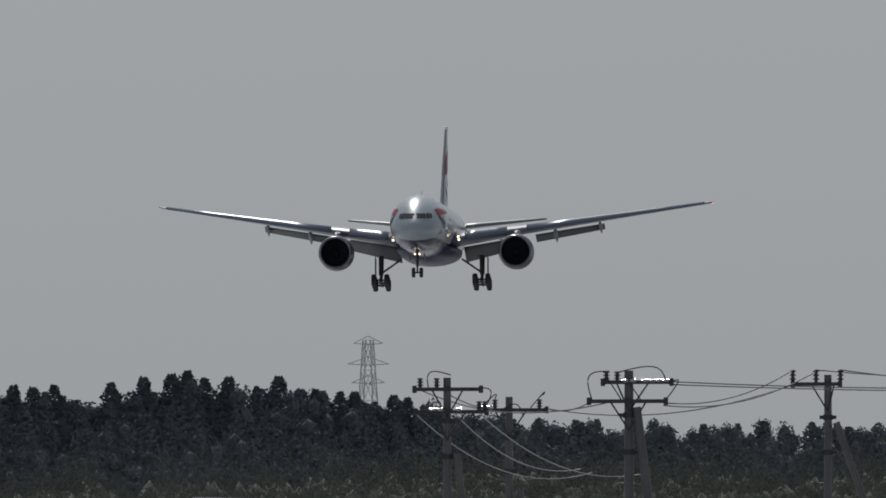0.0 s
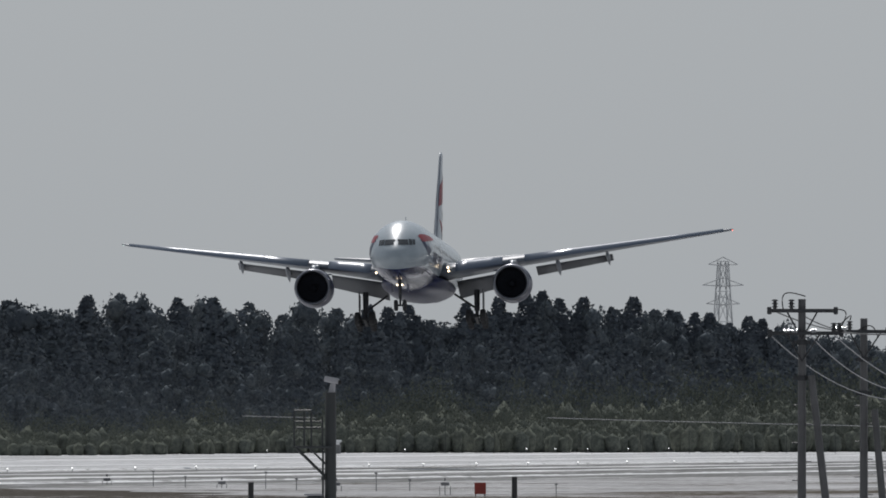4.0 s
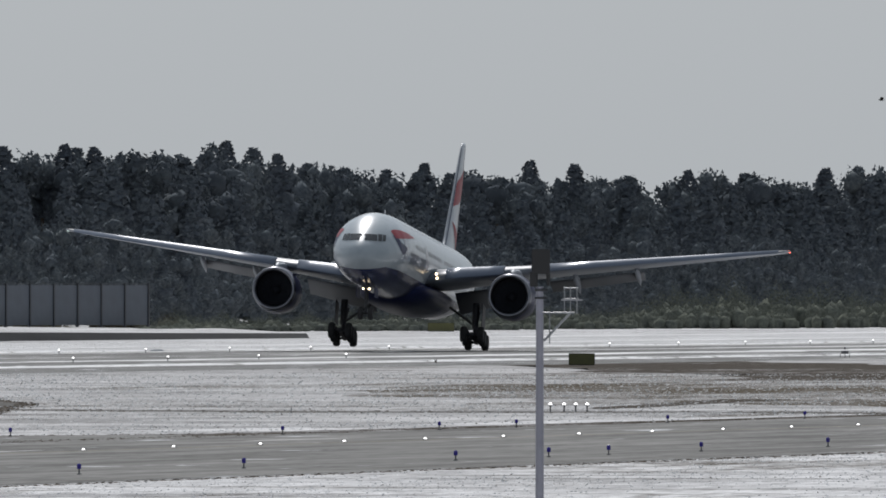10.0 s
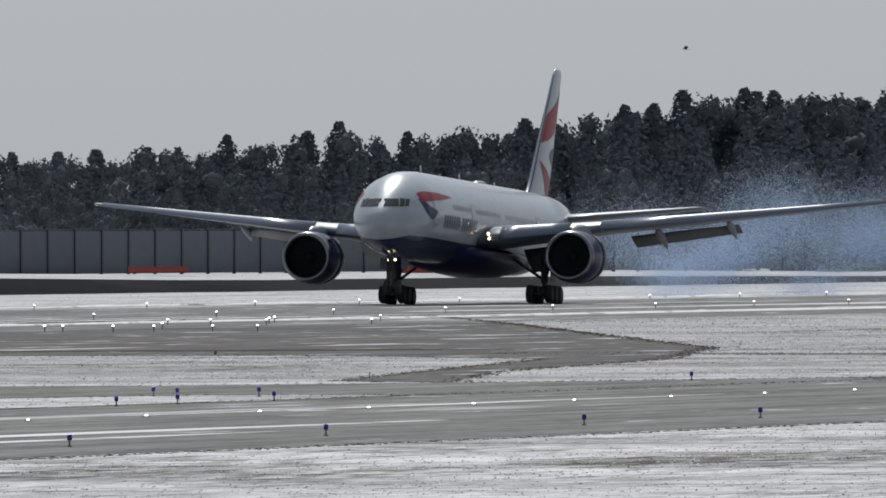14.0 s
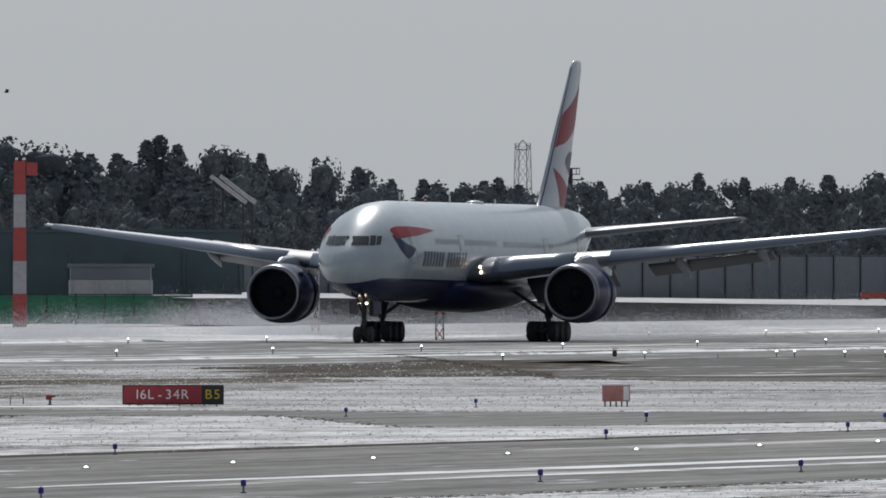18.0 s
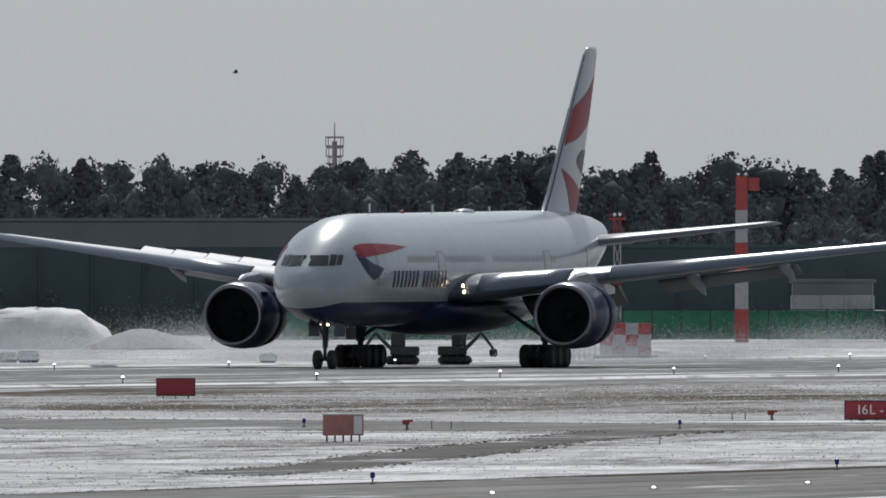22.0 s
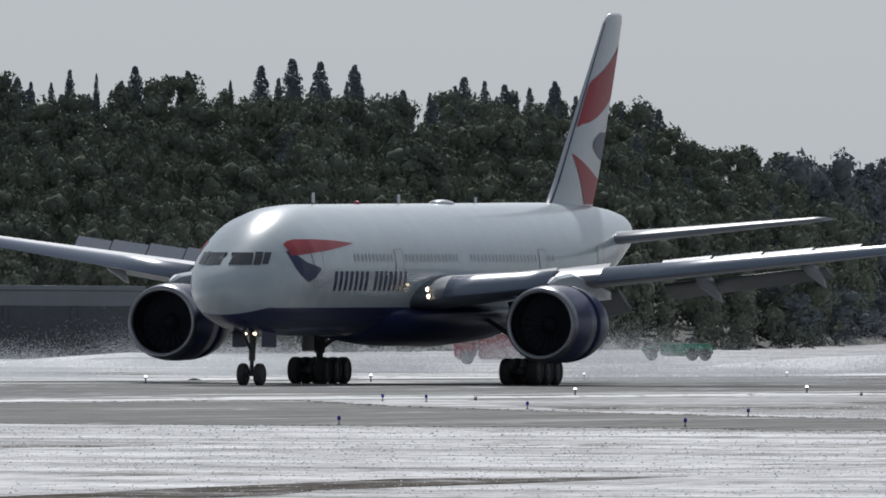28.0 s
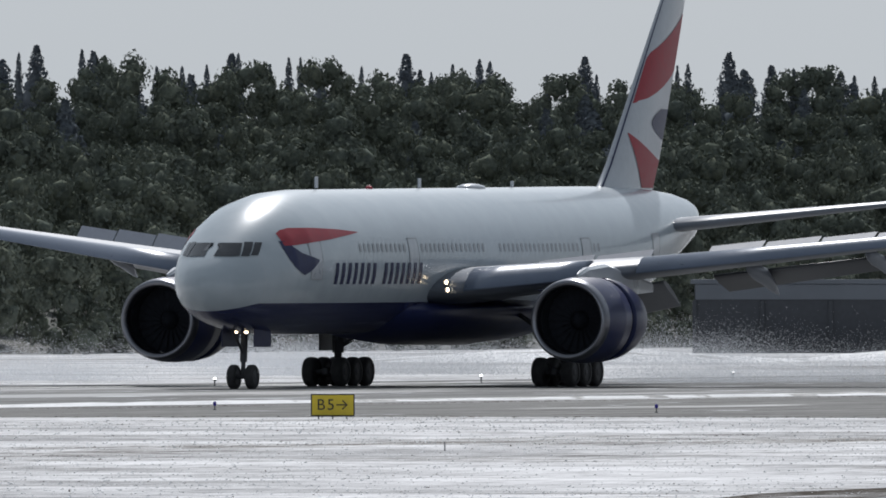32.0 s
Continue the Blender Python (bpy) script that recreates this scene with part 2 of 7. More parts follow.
def outline(name, points, z, material, label, ragged=0.0, seed=0):
    """A flat piece of ground inside an outline, its edge worn to uneven bites."""
    if name in ("exit_taxiway", "cross_taxiway", "service_road"):
        PAVED.append(points)
    rng = random.Random(seed)
    pts = []
    for (x0, y0), (x1, y1) in zip(points, points[1:] + points[:1]):
        n = max(1, int(math.hypot(x1 - x0, y1 - y0) / 14)) if ragged else 1
        for k in range(n):
            u = k / n
            pts.append((x0 + (x1 - x0) * u + rng.uniform(-1, 1) * ragged, y0 + (y1 - y0) * u + rng.uniform(-1, 1) * ragged * 3, z))
    bm = bmesh.new()
    f = bm.faces.new([bm.verts.new(p) for p in pts])
    bmesh.ops.triangulate(bm, faces=[f])
    bmesh.ops.recalc_face_normals(bm, faces=bm.faces[:])
    if sum(q.normal.z for q in bm.faces) < 0:
        bmesh.ops.reverse_faces(bm, faces=bm.faces[:])
    ob = part(name, bm, material, None, label)
    return tagged(ob, kind="structure")


def drift(name, x, y0, y1, width, z, material, label, seed, wander=1.5, bend=0.0):
    """A long strip of drifted or ploughed snow with a wavering edge."""
    rng = random.Random(seed)
    a, b, n = [], [], max(6, int((y1 - y0) / 16))
    for i in range(n + 1):
        u = i / n
        y = y0 + (y1 - y0) * u
        w = width * (0.25 + 0.75 * math.sin(math.pi * min(1, max(0, u)))) * rng.uniform(0.55, 1.2)
        c = x + bend * u + rng.uniform(-wander, wander) * 0.4
        a.append((c - w / 2, y))
        b.append((c + w / 2, y))
    return outline(name, a + b[::-1], z, material, label)


strip("ground", -4500, 4500, -1500, 4950, 0.0, SNOW, "thin old snow over brown airfield grass")
strip("far_field", -478, -396, 700, 3900, 0.004, SNOW_FAR, "snow field beyond the runway")
strip("runway", -396, -331, 300, 3150, 0.012, ASPHALT, "damp grey asphalt runway with streaks of thaw water")
outline("runway_shoulder", [(-331, 1000), (-303, 1210), (-303, 2700), (-331, 2700)], 0.012, ASPHALT, "damp asphalt shoulder along the runway", 0.3, 33)
strip("taxiway", -169.5, -133, 200, 2600, 0.012, TAXI, "grey asphalt taxiway between snow fields")
outline("exit_taxiway", [(-331, 1440), (-291, 1290), (-245, 1112), (-224, 1032), (-206, 940), (-195, 860), (-183, 800), (-189, 808), (-199, 866), (-212, 945), (-228, 975), (-246, 979), (-257, 1000), (-298, 1140), (-331, 1250)], 0.010, DARK_TAR, "dark asphalt exit taxiway slanting off the runway", 0.35, 2)
outline("cross_taxiway", [(-169, 740), (-178, 742), (-184, 719), (-188, 712), (-197, 738), (-206, 762), (-227, 758), (-265, 776), (-300, 772), (-331, 755), (-331, 930), (-312, 890), (-298, 868), (-276, 838), (-259, 822), (-242, 809), (-224, 793), (-206, 784), (-190, 786), (-180, 806), (-169, 835)], 0.011, TAXI, "grey asphalt cross taxiway joining the runway", 0.5, 3)
outline("service_road", [(-220, 763), (-215, 762), (-206, 712), (-195.5, 668), (-188, 632), (-183.5, 612), (-179, 588), (-184, 596), (-188.5, 622), (-199.5, 668), (-210, 717)], 0.009, DARK_TAR, "dark strip of worn road across the snow", 0.35, 4)
outline("worn_patch", [(-199, 590), (-195, 560), (-187, 515), (-184, 490), (-188, 500), (-197, 545), (-202, 577)], 0.009, BARE, "bare brown patch in the snow", 0.7, 5)
outline("bare_grass", [(-228, 1330), (-236, 1400), (-262, 1515), (-285, 1585), (-312, 1640), (-307, 1575), (-276, 1445), (-240, 1303)], 0.006, BARE, "bare brown grass where the snow has melted", 4.0, 6)
outline("bare_grass", [(-222, 1030), (-258, 1010), (-268, 1060), (-299, 1170), (-310, 1180), (-300, 1100), (-275, 1010)], 0.013, BARE, "bare brown verge beside the exit taxiway", 3.5, 7)
outline("bare_grass", [(-169.4, 500), (-170.6, 560), (-171.6, 640), (-169.8, 735), (-169.4, 735)], 0.014, BARE, "strip of bare brown grass along the taxiway", 0.25, 8)
outline("bare_grass", [(-169.3, 815), (-173, 818), (-172, 860), (-171.6, 920), (-172, 1010), (-176, 1100), (-174, 1100), (-169.4, 1000)], 0.014, BARE, "strip of bare brown grass along the taxiway", 0.4, 28)
outline("service_road", [(-166, 957), (-180, 970), (-198, 965), (-224, 985), (-224, 993), (-198, 976), (-180, 979), (-166, 966)], 0.013, DARK_TAR, "thin dark track across the snow to the taxiway", 0.3, 29)
outline("worn_patch", [(-190, 998), (-192, 1000), (-202, 1085), (-199, 1092), (-195, 1050)], 0.009, BARE, "bare brown patch in the snow", 0.6, 31)
outline("worn_patch", [(-171, 1010), (-176, 1080), (-184, 1180), (-182, 1185), (-173, 1100)], 0.015, BARE, "bare brown patch in the snow", 0.6, 32)
outline("thin_snow_field", [(-172, 1000), (-181, 812), (-206, 790), (-242, 815), (-276, 845), (-312, 900), (-330, 950), (-330, 2600), (-240, 2600), (-172, 1600)], 0.003, THIN_SNOW, "thin trodden snow between the runway and the taxiway", 0.8, 40)
outline("patchy_field", [(-178, 1010), (-230, 1130), (-258, 1330), (-240, 1900), (-180, 1900)], 0.005, PATCHY, "patchy snow with grass showing through", 2.5, 9)
outline("patchy_field", [(-232, 840), (-245, 900), (-262, 985), (-310, 1085), (-322, 1040), (-312, 950), (-280, 880)], 0.005, PATCHY, "patchy snow between the taxiways", 2.0, 10)
# bright strips: ploughed snow, plus glare off wet ice painted as white
drift("snow_bank", -346, 1500, 2500, 9, 0.02, SNOW_BANK, "ploughed snow along the runway edge, ice glare painted in", 11, bend=-8)
drift("snow_bank", -331, 900, 1500, 3.0, 0.02, SNOW_BANK, "ploughed snow along the runway edge, ice glare painted in", 12, bend=-4)
drift("snow_bank", -326, 1300, 1900, 3.5, 0.02, SNOW_BANK, "ploughed snow along the runway edge, ice glare painted in", 13, bend=-6)
drift("snow_bank", -371, 1900, 2700, 7, 0.02, SNOW_BANK, "ice and snow left on the runway, glare painted in", 14)
drift("snow_bank", -392, 1300, 2900, 3.5, 0.02, SNOW_BANK, "ploughed snow beyond the runway, ice glare painted in", 15)
drift("snow_bank", -420, 1700, 3300, 8, 0.02, SNOW_BANK, "snow beyond the runway, ice glare painted in", 16, bend=-30)
drift("snow_bank", -470, 2300, 3500, 12, 0.02, SNOW_BANK, "snow beyond the runway, ice glare painted in", 17, bend=-40)
drift("snow_bank", -147, 520, 640, 2.2, 0.02, SNOW_BANK, "thin ice on the taxiway", 18, 1.0)
drift("snow_bank", -143, 540, 605, 1.6, 0.02, SNOW_BANK, "thin ice on the taxiway", 19, 0.8)
drift("snow_bank", -160, 655, 740, 1.0, 0.02, SNOW_BANK, "snow left along the taxiway edge", 20, 0.8)
drift("snow_bank", -178, 1000, 1250, 1.6, 0.02, SNOW_BANK, "snow left along the taxiway edge", 21, 1.0)
drift("snow_bank", -335, 690, 860, 3.0, 0.02, SNOW_BANK, "snow left along the runway edge", 22, 1.0)
drift("snow_bank", -225, 800, 812, 10, 0.02, SNOW_BANK, "snow left on the cross taxiway", 23, 2.0)
strip("runway_marking", -341.2, -340.2, 760, 1430, 0.018, WHITE_LINE, "white runway side stripe")
strip("runway_marking", -388.4, -387.4, 700, 2400, 0.018, WHITE_LINE, "white runway side stripe")
strip("taxi_marking", -158.2, -157.95, 300, 1500, 0.018, plain("yellow_marking", (0.20, 0.17, 0.09), 0.7), "faded yellow taxiway line")
outline("far_verge", [(-396, 3300), (-480, 3000), (-565, 2700), (-560, 3200), (-566, 3500), (-575, 3900), (-900, 4300), (-900, 4900), (-396, 4900)], 0.006, SNOW_FAR, "snow up to the edge of the woods", 2.0, 30)

# ---- relief of the field: crusted snow, grass tufts, ploughed windrows ----
def inside(points, x, y):
    """Which of the places lie inside an outline."""
    hit = np.zeros(len(x), bool)
    for (x0, y0), (x1, y1) in zip(points, points[1:] + points[:1]):
        if y0 != y1:
            hit ^= ((y0 > y) != (y1 > y)) & (x < (x1 - x0) * (y - y0) / (y1 - y0) + x0)
    return hit


def tuft_field(name, label, material, x, y, width, height, seed, blades=4):
    """Low pointed lumps standing on the ground, joined into one."""
    rng = np.random.default_rng(seed)
    n = len(x)
    a = rng.uniform(0, 6.28, n)
    rim = []
    for k in range(blades):
        q = a + 2 * np.pi * k / blades
        r = width * rng.uniform(0.35, 0.65, n)
        rim.append(np.stack([x + r * np.cos(q), y + r * np.sin(q), np.full(n, 0.0)], 1))
    top = np.stack([x + width * rng.uniform(-0.25, 0.25, n), y + width * rng.uniform(-0.25, 0.25, n), height], 1)
    v = np.stack(rim + [top], 1).reshape(-1, 3)
    base = np.arange(n)[:, None] * (blades + 1)
    f = np.concatenate([np.concatenate([base + k, base + (k + 1) % blades, base + blades], 1) for k in range(blades)])
    me = bpy.data.meshes.new(name)
    me.from_pydata(v.tolist(), [], f.tolist())
    me.materials.append(material)
    ob = new(name, me)
    return tagged(ob, label=label, category="ground cover", kind="stuff")


def field_spots(rng, n, x0, x1, y0, y1, clear=0.4):
    """Places on the open field, thinner with distance, in uneven drifts, off the paved ways."""
    y = y0 * (y1 / y0) ** rng.uniform(0, 1, n)
    x = rng.uniform(x0, x1, n)
    patchy = np.sin(x * 0.31 + 1.7 * np.sin(y * 0.023)) + np.sin(y * 0.061 + 2.1 * np.sin(x * 0.083)) + 0.7 * np.sin(x * 0.9 + y * 0.04)
    keep = rng.uniform(-2.2, 2.2, n) < patchy + clear
    for ring in PAVED:
        keep &= ~inside(ring, x, y)
    return x[keep], y[keep]


def edge_spots(rng, points, step, off):
    """Places along the rim of a paved way."""
    xs, ys = [], []
    for (x0, y0), (x1, y1) in zip(points, points[1:] + points[:1]):
        length = math.hypot(x1 - x0, y1 - y0)
        n = int(length / step)
        u = rng.uniform(0, 1, n)
        xs.append(x0 + (x1 - x0) * u + rng.normal(size=n) * off)
        ys.append(y0 + (y1 - y0) * u + rng.normal(size=n) * off * 2)
    return np.concatenate(xs), np.concatenate(ys)


def windrow(name, x, y0, y1, width, high, bend, seed, label):
    """A low ridge of ploughed snow, broken and uneven, along an edge."""
    rng = random.Random(seed)
    n = int((y1 - y0) / 2.5)
    vs, fs, keep = [], [], True
    for i in range(n + 1):
        u = i / n
        h = high * (0.85 + 0.2 * math.sin(i * 0.31 + seed)) * rng.uniform(0.75, 1.15)
        c, w = x + bend * u + rng.uniform(-0.12, 0.12), width * rng.uniform(0.7, 1.2)
        y = y0 + (y1 - y0) * u
        vs += [(c - w / 2, y, 0.005), (c - w * 0.15, y, h), (c + w * 0.15, y, h * 0.92), (c + w / 2, y, 0.005)]
    for i in range(n):
        for k in range(3):
            fs.append((4 * i + k, 4 * i + k + 4, 4 * i + k + 5, 4 * i + k + 1))
    return solid(name, vs, [tuple(reversed(f)) for f in fs], SNOW_BANK, label=label, kind="structure", smooth=True)


def build_relief():
    rng = np.random.default_rng(61)
    xs, ys = [], []
    for n, x0, x1, y0, y1 in ((44000, -132.5, -70, 380, 760), (110000, -303, -170, 470, 1400), (12000, -470, -397, 960, 2300)):
        x, y = field_spots(rng, n, x0, x1, y0, y1, 0.8)
        xs.append(x)
        ys.append(y)
    x, y = np.concatenate(xs), np.concatenate(ys)
    w = rng.uniform(0.05, 0.17, len(x)) * np.clip(y / 800, 0.75, 1.4)
    tuft_field("snow_crust", "crusted lumps of old snow over the field", SNOW_BANK, x, y, w, w * rng.uniform(0.12, 0.3, len(x)), 62, 3)
    xs, ys = [], []
    for n, x0, x1, y0, y1 in ((4500, -132.5, -70, 380, 760), (15000, -303, -170, 470, 1500), (2000, -470, -397, 960, 2300)):
        x, y = field_spots(rng, n, x0, x1, y0, y1, -0.5)
        xs.append(x)
        ys.append(y)
    x, y = np.concatenate(xs), np.concatenate(ys)
    w = rng.uniform(0.04, 0.11, len(x)) * np.clip(y / 800, 0.75, 1.4)
    tuft_field("grass_tufts", "short dead grass tufts poking through the snow", VERGE, x, y, w, w * rng.uniform(0.15, 0.42, len(x)), 63, 3)
    xs, ys = [], []
    for ring in PAVED[2:]:
        x, y = edge_spots(rng, ring, 0.2, 0.3)
        xs.append(x)
        ys.append(y)
    for edge in (-169.9, -132.5):
        y = 430 * (1300 / 430) ** rng.uniform(0, 1, 7000)
        xs.append(edge + np.sign(edge + 150) * np.abs(rng.normal(size=7000)) * 0.3)
        ys.append(y)
    x, y = np.concatenate(xs), np.concatenate(ys)
    w = rng.uniform(0.06, 0.2, len(x)) * np.clip(y / 800, 0.75, 1.4)
    tuft_field("verge_grass", "dark ragged grass along the paved edges", VERGE, x, y, w * 1.3, w * rng.uniform(0.08, 0.22, len(x)), 64, 3)
    windrow("snow_windrow", -338, 800, 1250, 0.6, 0.12, 16.0, 3, "low ploughed ridge of snow along the runway")
    windrow("snow_windrow", -322, 1250, 2500, 0.8, 0.14, 0.0, 4, "low ploughed ridge of snow along the runway")
    windrow("snow_windrow", -396.5, 1100, 2600, 0.8, 0.14, 0.0, 5, "low ploughed ridge of snow beyond the runway")


VERGE = plain("verge_grass", (0.13, 0.11, 0.09), 0.95, vary=0.35, scale=0.4, spec=0.0)
build_relief()


# ---- woods ----
def ico(level):
    bm = bmesh.new()
    bmesh.ops.create_icosphere(bm, subdivisions=level, radius=1.0)
    v = np.array([tuple(p.co) for p in bm.verts])
    f = np.array([[q.index for q in t.verts] for t in bm.faces])
    bm.free()
    return v, f


ICO = {1: ico(1)}


def flakes(rng, centres, normals, size):
    """Small leaf triangles about points, lying roughly across the given directions."""
    n = len(centres)
    lean = normals + rng.normal(size=(n, 3)) * 0.3
    lean /= np.linalg.norm(lean, axis=1, keepdims=True) + 1e-9
    a = np.cross(lean, rng.normal(size=(n, 3)))
    a /= np.linalg.norm(a, axis=1, keepdims=True) + 1e-9
    b = np.cross(lean, a)
    sz = size * rng.uniform(0.6, 1.4, (n, 1))
    v = np.stack([centres - a * sz * 0.7 - b * sz * 0.4, centres + a * sz * 0.7 - b * sz * 0.4, centres + b * sz * 0.8], 1)
    return v.reshape(-1, 3), np.arange(3 * n).reshape(n, 3)


def joined(pieces):
    vs, fs, k = [], [], 0
    for v, f in pieces:
        vs.append(v)
        fs.append(f + k)
        k += len(v)
    return np.concatenate(vs), np.concatenate(fs)


def lump(rng, c, r, level, squash=0.8):
    v, f = ICO[level]
    w = v * (1 + rng.uniform(-0.24, 0.24, (len(v), 1))) * np.array([r, r, r * squash])
    return w + c, f


def cedar_shape(seed, n=800, leaf=0.021, level=1):
    """A cedar of height 1: a tapering stack of ragged, drooping tiers round a trunk."""
    rng = np.random.default_rng(seed)
    pieces = []
    tiers = 10
    wide = rng.uniform(0.14, 0.19)
    for k in range(tiers):
        u = k / (tiers - 1)
        h = 0.2 + 0.7 * u
        r = (0.01 + wide * (1 - u) ** 0.8) * rng.uniform(0.85, 1.15)
        pieces.append(lump(rng, np.array([rng.uniform(-0.2, 0.2) * r, rng.uniform(-0.2, 0.2) * r, h]), r * 0.78, level, 0.7 + 1.2 * u))
    h = 0.12 + 0.89 * rng.uniform(0, 1, n) ** 0.9
    beat = 0.5 + 0.5 * np.cos(h * 60 + rng.uniform(0, 6))
    r = (0.005 + (wide + 0.035) * np.clip(1.02 - (h - 0.15) / 0.86, 0, 1) ** 0.8) * (0.75 + 0.25 * beat) * rng.uniform(0.6, 1.08, n)
    a = rng.uniform(0, 2 * np.pi, n)
    c = np.stack([r * np.cos(a), r * np.sin(a), h - 0.2 * r], 1)
    pieces.append(flakes(rng, c, np.stack([np.cos(a), np.sin(a), np.full(n, 0.1)], 1), leaf))
    return joined(pieces)


def broad_shape(seed, n=900, leaf=0.02, level=1, k=20):
    """A broadleaf crown of height 1: leafy clumps on a rounded, uneven head."""
    rng = np.random.default_rng(seed)
    pieces = []
    a, u = rng.uniform(0, 2 * np.pi, k), rng.uniform(-0.9, 1, k)
    cc = np.stack([0.25 * np.cos(a) * np.sqrt(1 - u * u * 0.75), 0.25 * np.sin(a) * np.sqrt(1 - u * u * 0.75), 0.5 + 0.31 * u], 1)
    rr = rng.uniform(0.07, 0.125, k)
    for c, r in zip(cc, rr):
        pieces.append(lump(rng, c * np.array([0.9, 0.9, 1.0]), r * 0.64, level, 1.0))
    w = rng.integers(0, k, n)
    d = rng.normal(size=(n, 3))
    d[:, 2] = d[:, 2] * 0.9 + 0.1
    d /= np.linalg.norm(d, axis=1, keepdims=True)
    c = cc[w] + d * rr[w][:, None] * rng.uniform(0.68, 1.0, (n, 1))
    pieces.append(flakes(rng, c, d * np.array([1.0, 1.0, 0.5]), leaf))
    return joined(pieces)


def bush_shape(seed, n=620):
    """A dome of upright bamboo grass or scrub, height 1."""
    rng = np.random.default_rng(seed)
    a, r = rng.uniform(0, 6.28, n), rng.uniform(0, 1, n) ** 0.5
    top = np.sqrt(1 - 0.85 * r * r) * rng.uniform(0.75, 1.05, n)
    c = np.stack([0.8 * r * np.cos(a), 0.8 * r * np.sin(a), top * rng.uniform(0.35, 1, n) ** 0.5], 1)
    nr = np.stack([np.cos(a) * 0.8, np.sin(a) * 0.8, np.full(n, 0.5)], 1)
    core = [lump(rng, np.array([0.4 * math.cos(q), 0.4 * math.sin(q), 0.26]), 0.3, 1, 1.0) for q in (0, 1.2, 2.5, 3.8, 5.0)]
    return joined(core + [flakes(rng, c, nr, 0.03)])


def bare_shape(seed):
    """A leafless winter tree: thin forking twigs."""
    rng = np.random.default_rng(seed)
    v, f = [], []

    def limb(p, d, length, w, depth):
        q = p + d * length
        s = np.cross(d, rng.normal(size=3))
        s = s / (np.linalg.norm(s) + 1e-9) * w
        i = len(v)
        v.extend([p - s, p + s, q + s * 0.5, q - s * 0.5])
        f.extend([(i, i + 1, i + 2), (i, i + 2, i + 3)])
        if depth:
            for _ in range(3 if depth > 1 else 4):
                e = d + rng.normal(size=3) * 0.42
                e[2] = abs(e[2]) * 0.9 + 0.2
                limb(q - d * length * rng.uniform(0, 0.4), e / np.linalg.norm(e), length * rng.uniform(0.55, 0.8), w * 0.62, depth - 1)

    limb(np.zeros(3), np.array([0, 0, 1.0]), 0.3, 0.012, 4)
    return np.array(v), np.array(f)


CEDARS = [cedar_shape(10 + i) for i in range(6)]
BROADS = [broad_shape(30 + i, 1900, 0.0175, 1, 18) for i in range(8)]
BROADS_NEAR = [broad_shape(70 + i, 2600, 0.019, 1, 24) for i in range(8)]
CEDARS_NEAR = [cedar_shape(90 + i, 900, 0.018) for i in range(4)]
BUSHES = [bush_shape(110 + i) for i in range(5)]


def tri_mesh(name, v, f, material):
    me = bpy.data.meshes.new(name)
    me.vertices.add(len(v))
    me.vertices.foreach_set("co", v.astype(np.float32).ravel())
    me.loops.add(f.size)
    me.loops.foreach_set("vertex_index", f.astype(np.int32).ravel())
    me.polygons.add(len(f))
    me.polygons.foreach_set("loop_start", np.arange(len(f), dtype=np.int32) * 3)
    me.polygons.foreach_set("loop_total", np.full(len(f), 3, dtype=np.int32))
    me.update(calc_edges=True)
    me.polygons.foreach_set("use_smooth", [True] * len(f))
    me.materials.append(material)
    return me


def grove(name, label, material, shapes, spots, seed):
    """Many plants far off, joined: spots are x, y, ground height, height, girth."""
    rng = np.random.default_rng(seed)
    pieces = []
    for x, y, z, h, g in spots:
        v, f = shapes[rng.integers(len(shapes))]
        a = rng.uniform(0, 6.28)
        c, s = math.cos(a), math.sin(a)
        pieces.append((np.stack([(v[:, 0] * c - v[:, 1] * s) * g + x, (v[:, 0] * s + v[:, 1] * c) * g + y, v[:, 2] * h + z], 1), f))
    ob = new(name, tri_mesh(name, *joined(pieces), material))
    return tagged(ob, label=label, category="woods", kind="stuff")


def profile(points, b):
    """A height along the bearing, eased between a few pairs."""
    for (a, p), (c, q) in zip(points, points[1:]):
        if b <= c:
            u = max(0.0, (b - a) / (c - a))
            return p + (q - p) * (u * u * (3 - 2 * u))
    return points[-1][1]


# treetops above the camera's level, as a slope in thousandths, by bearing
RIDGE = [(7.2, 3.0), (8.0, 3.1), (8.35, 3.3), (8.65, 3.9), (8.95, 4.5), (9.2, 4.9), (9.48, 4.3), (9.8, 4.7), (10.15, 4.95), (10.6, 4.8), (11.2, 4.8), (11.55, 5.1), (11.9, 6.0), (12.15, 5.7), (12.46, 5.1), (12.7, 4.5),
         (13.2, 4.1), (13.55, 3.55), (14.1, 3.35), (14.6, 3.4), (15.0, 3.75), (15.4, 4.6), (15.7, 4.6), (16.1, 4.7), (16.3, 5.2), (16.7, 5.05), (17.0, 4.8), (17.4, 4.65), (17.9, 4.8), (18.2, 5.1), (18.5, 6.0), (18.84, 7.1), (19.1, 7.6), (19.67, 7.95), (20.3, 8.0), (20.8, 8.1), (21.36, 8.25), (22.05, 8.55), (22.8, 8.75)]
# the wood's near edge, metres away, by bearing
EDGE = [(7.2, 3600), (9.5, 3350), (10.5, 3080), (11.5, 2880), (12.0, 2680), (13.5, 2560), (14.8, 2420), (15.3, 2240), (16.5, 2160), (17.7, 2000), (18.6, 1700), (20, 1560), (22.8, 1400)]
HILL = 18.25                                     # bearing where the wooded hill begins


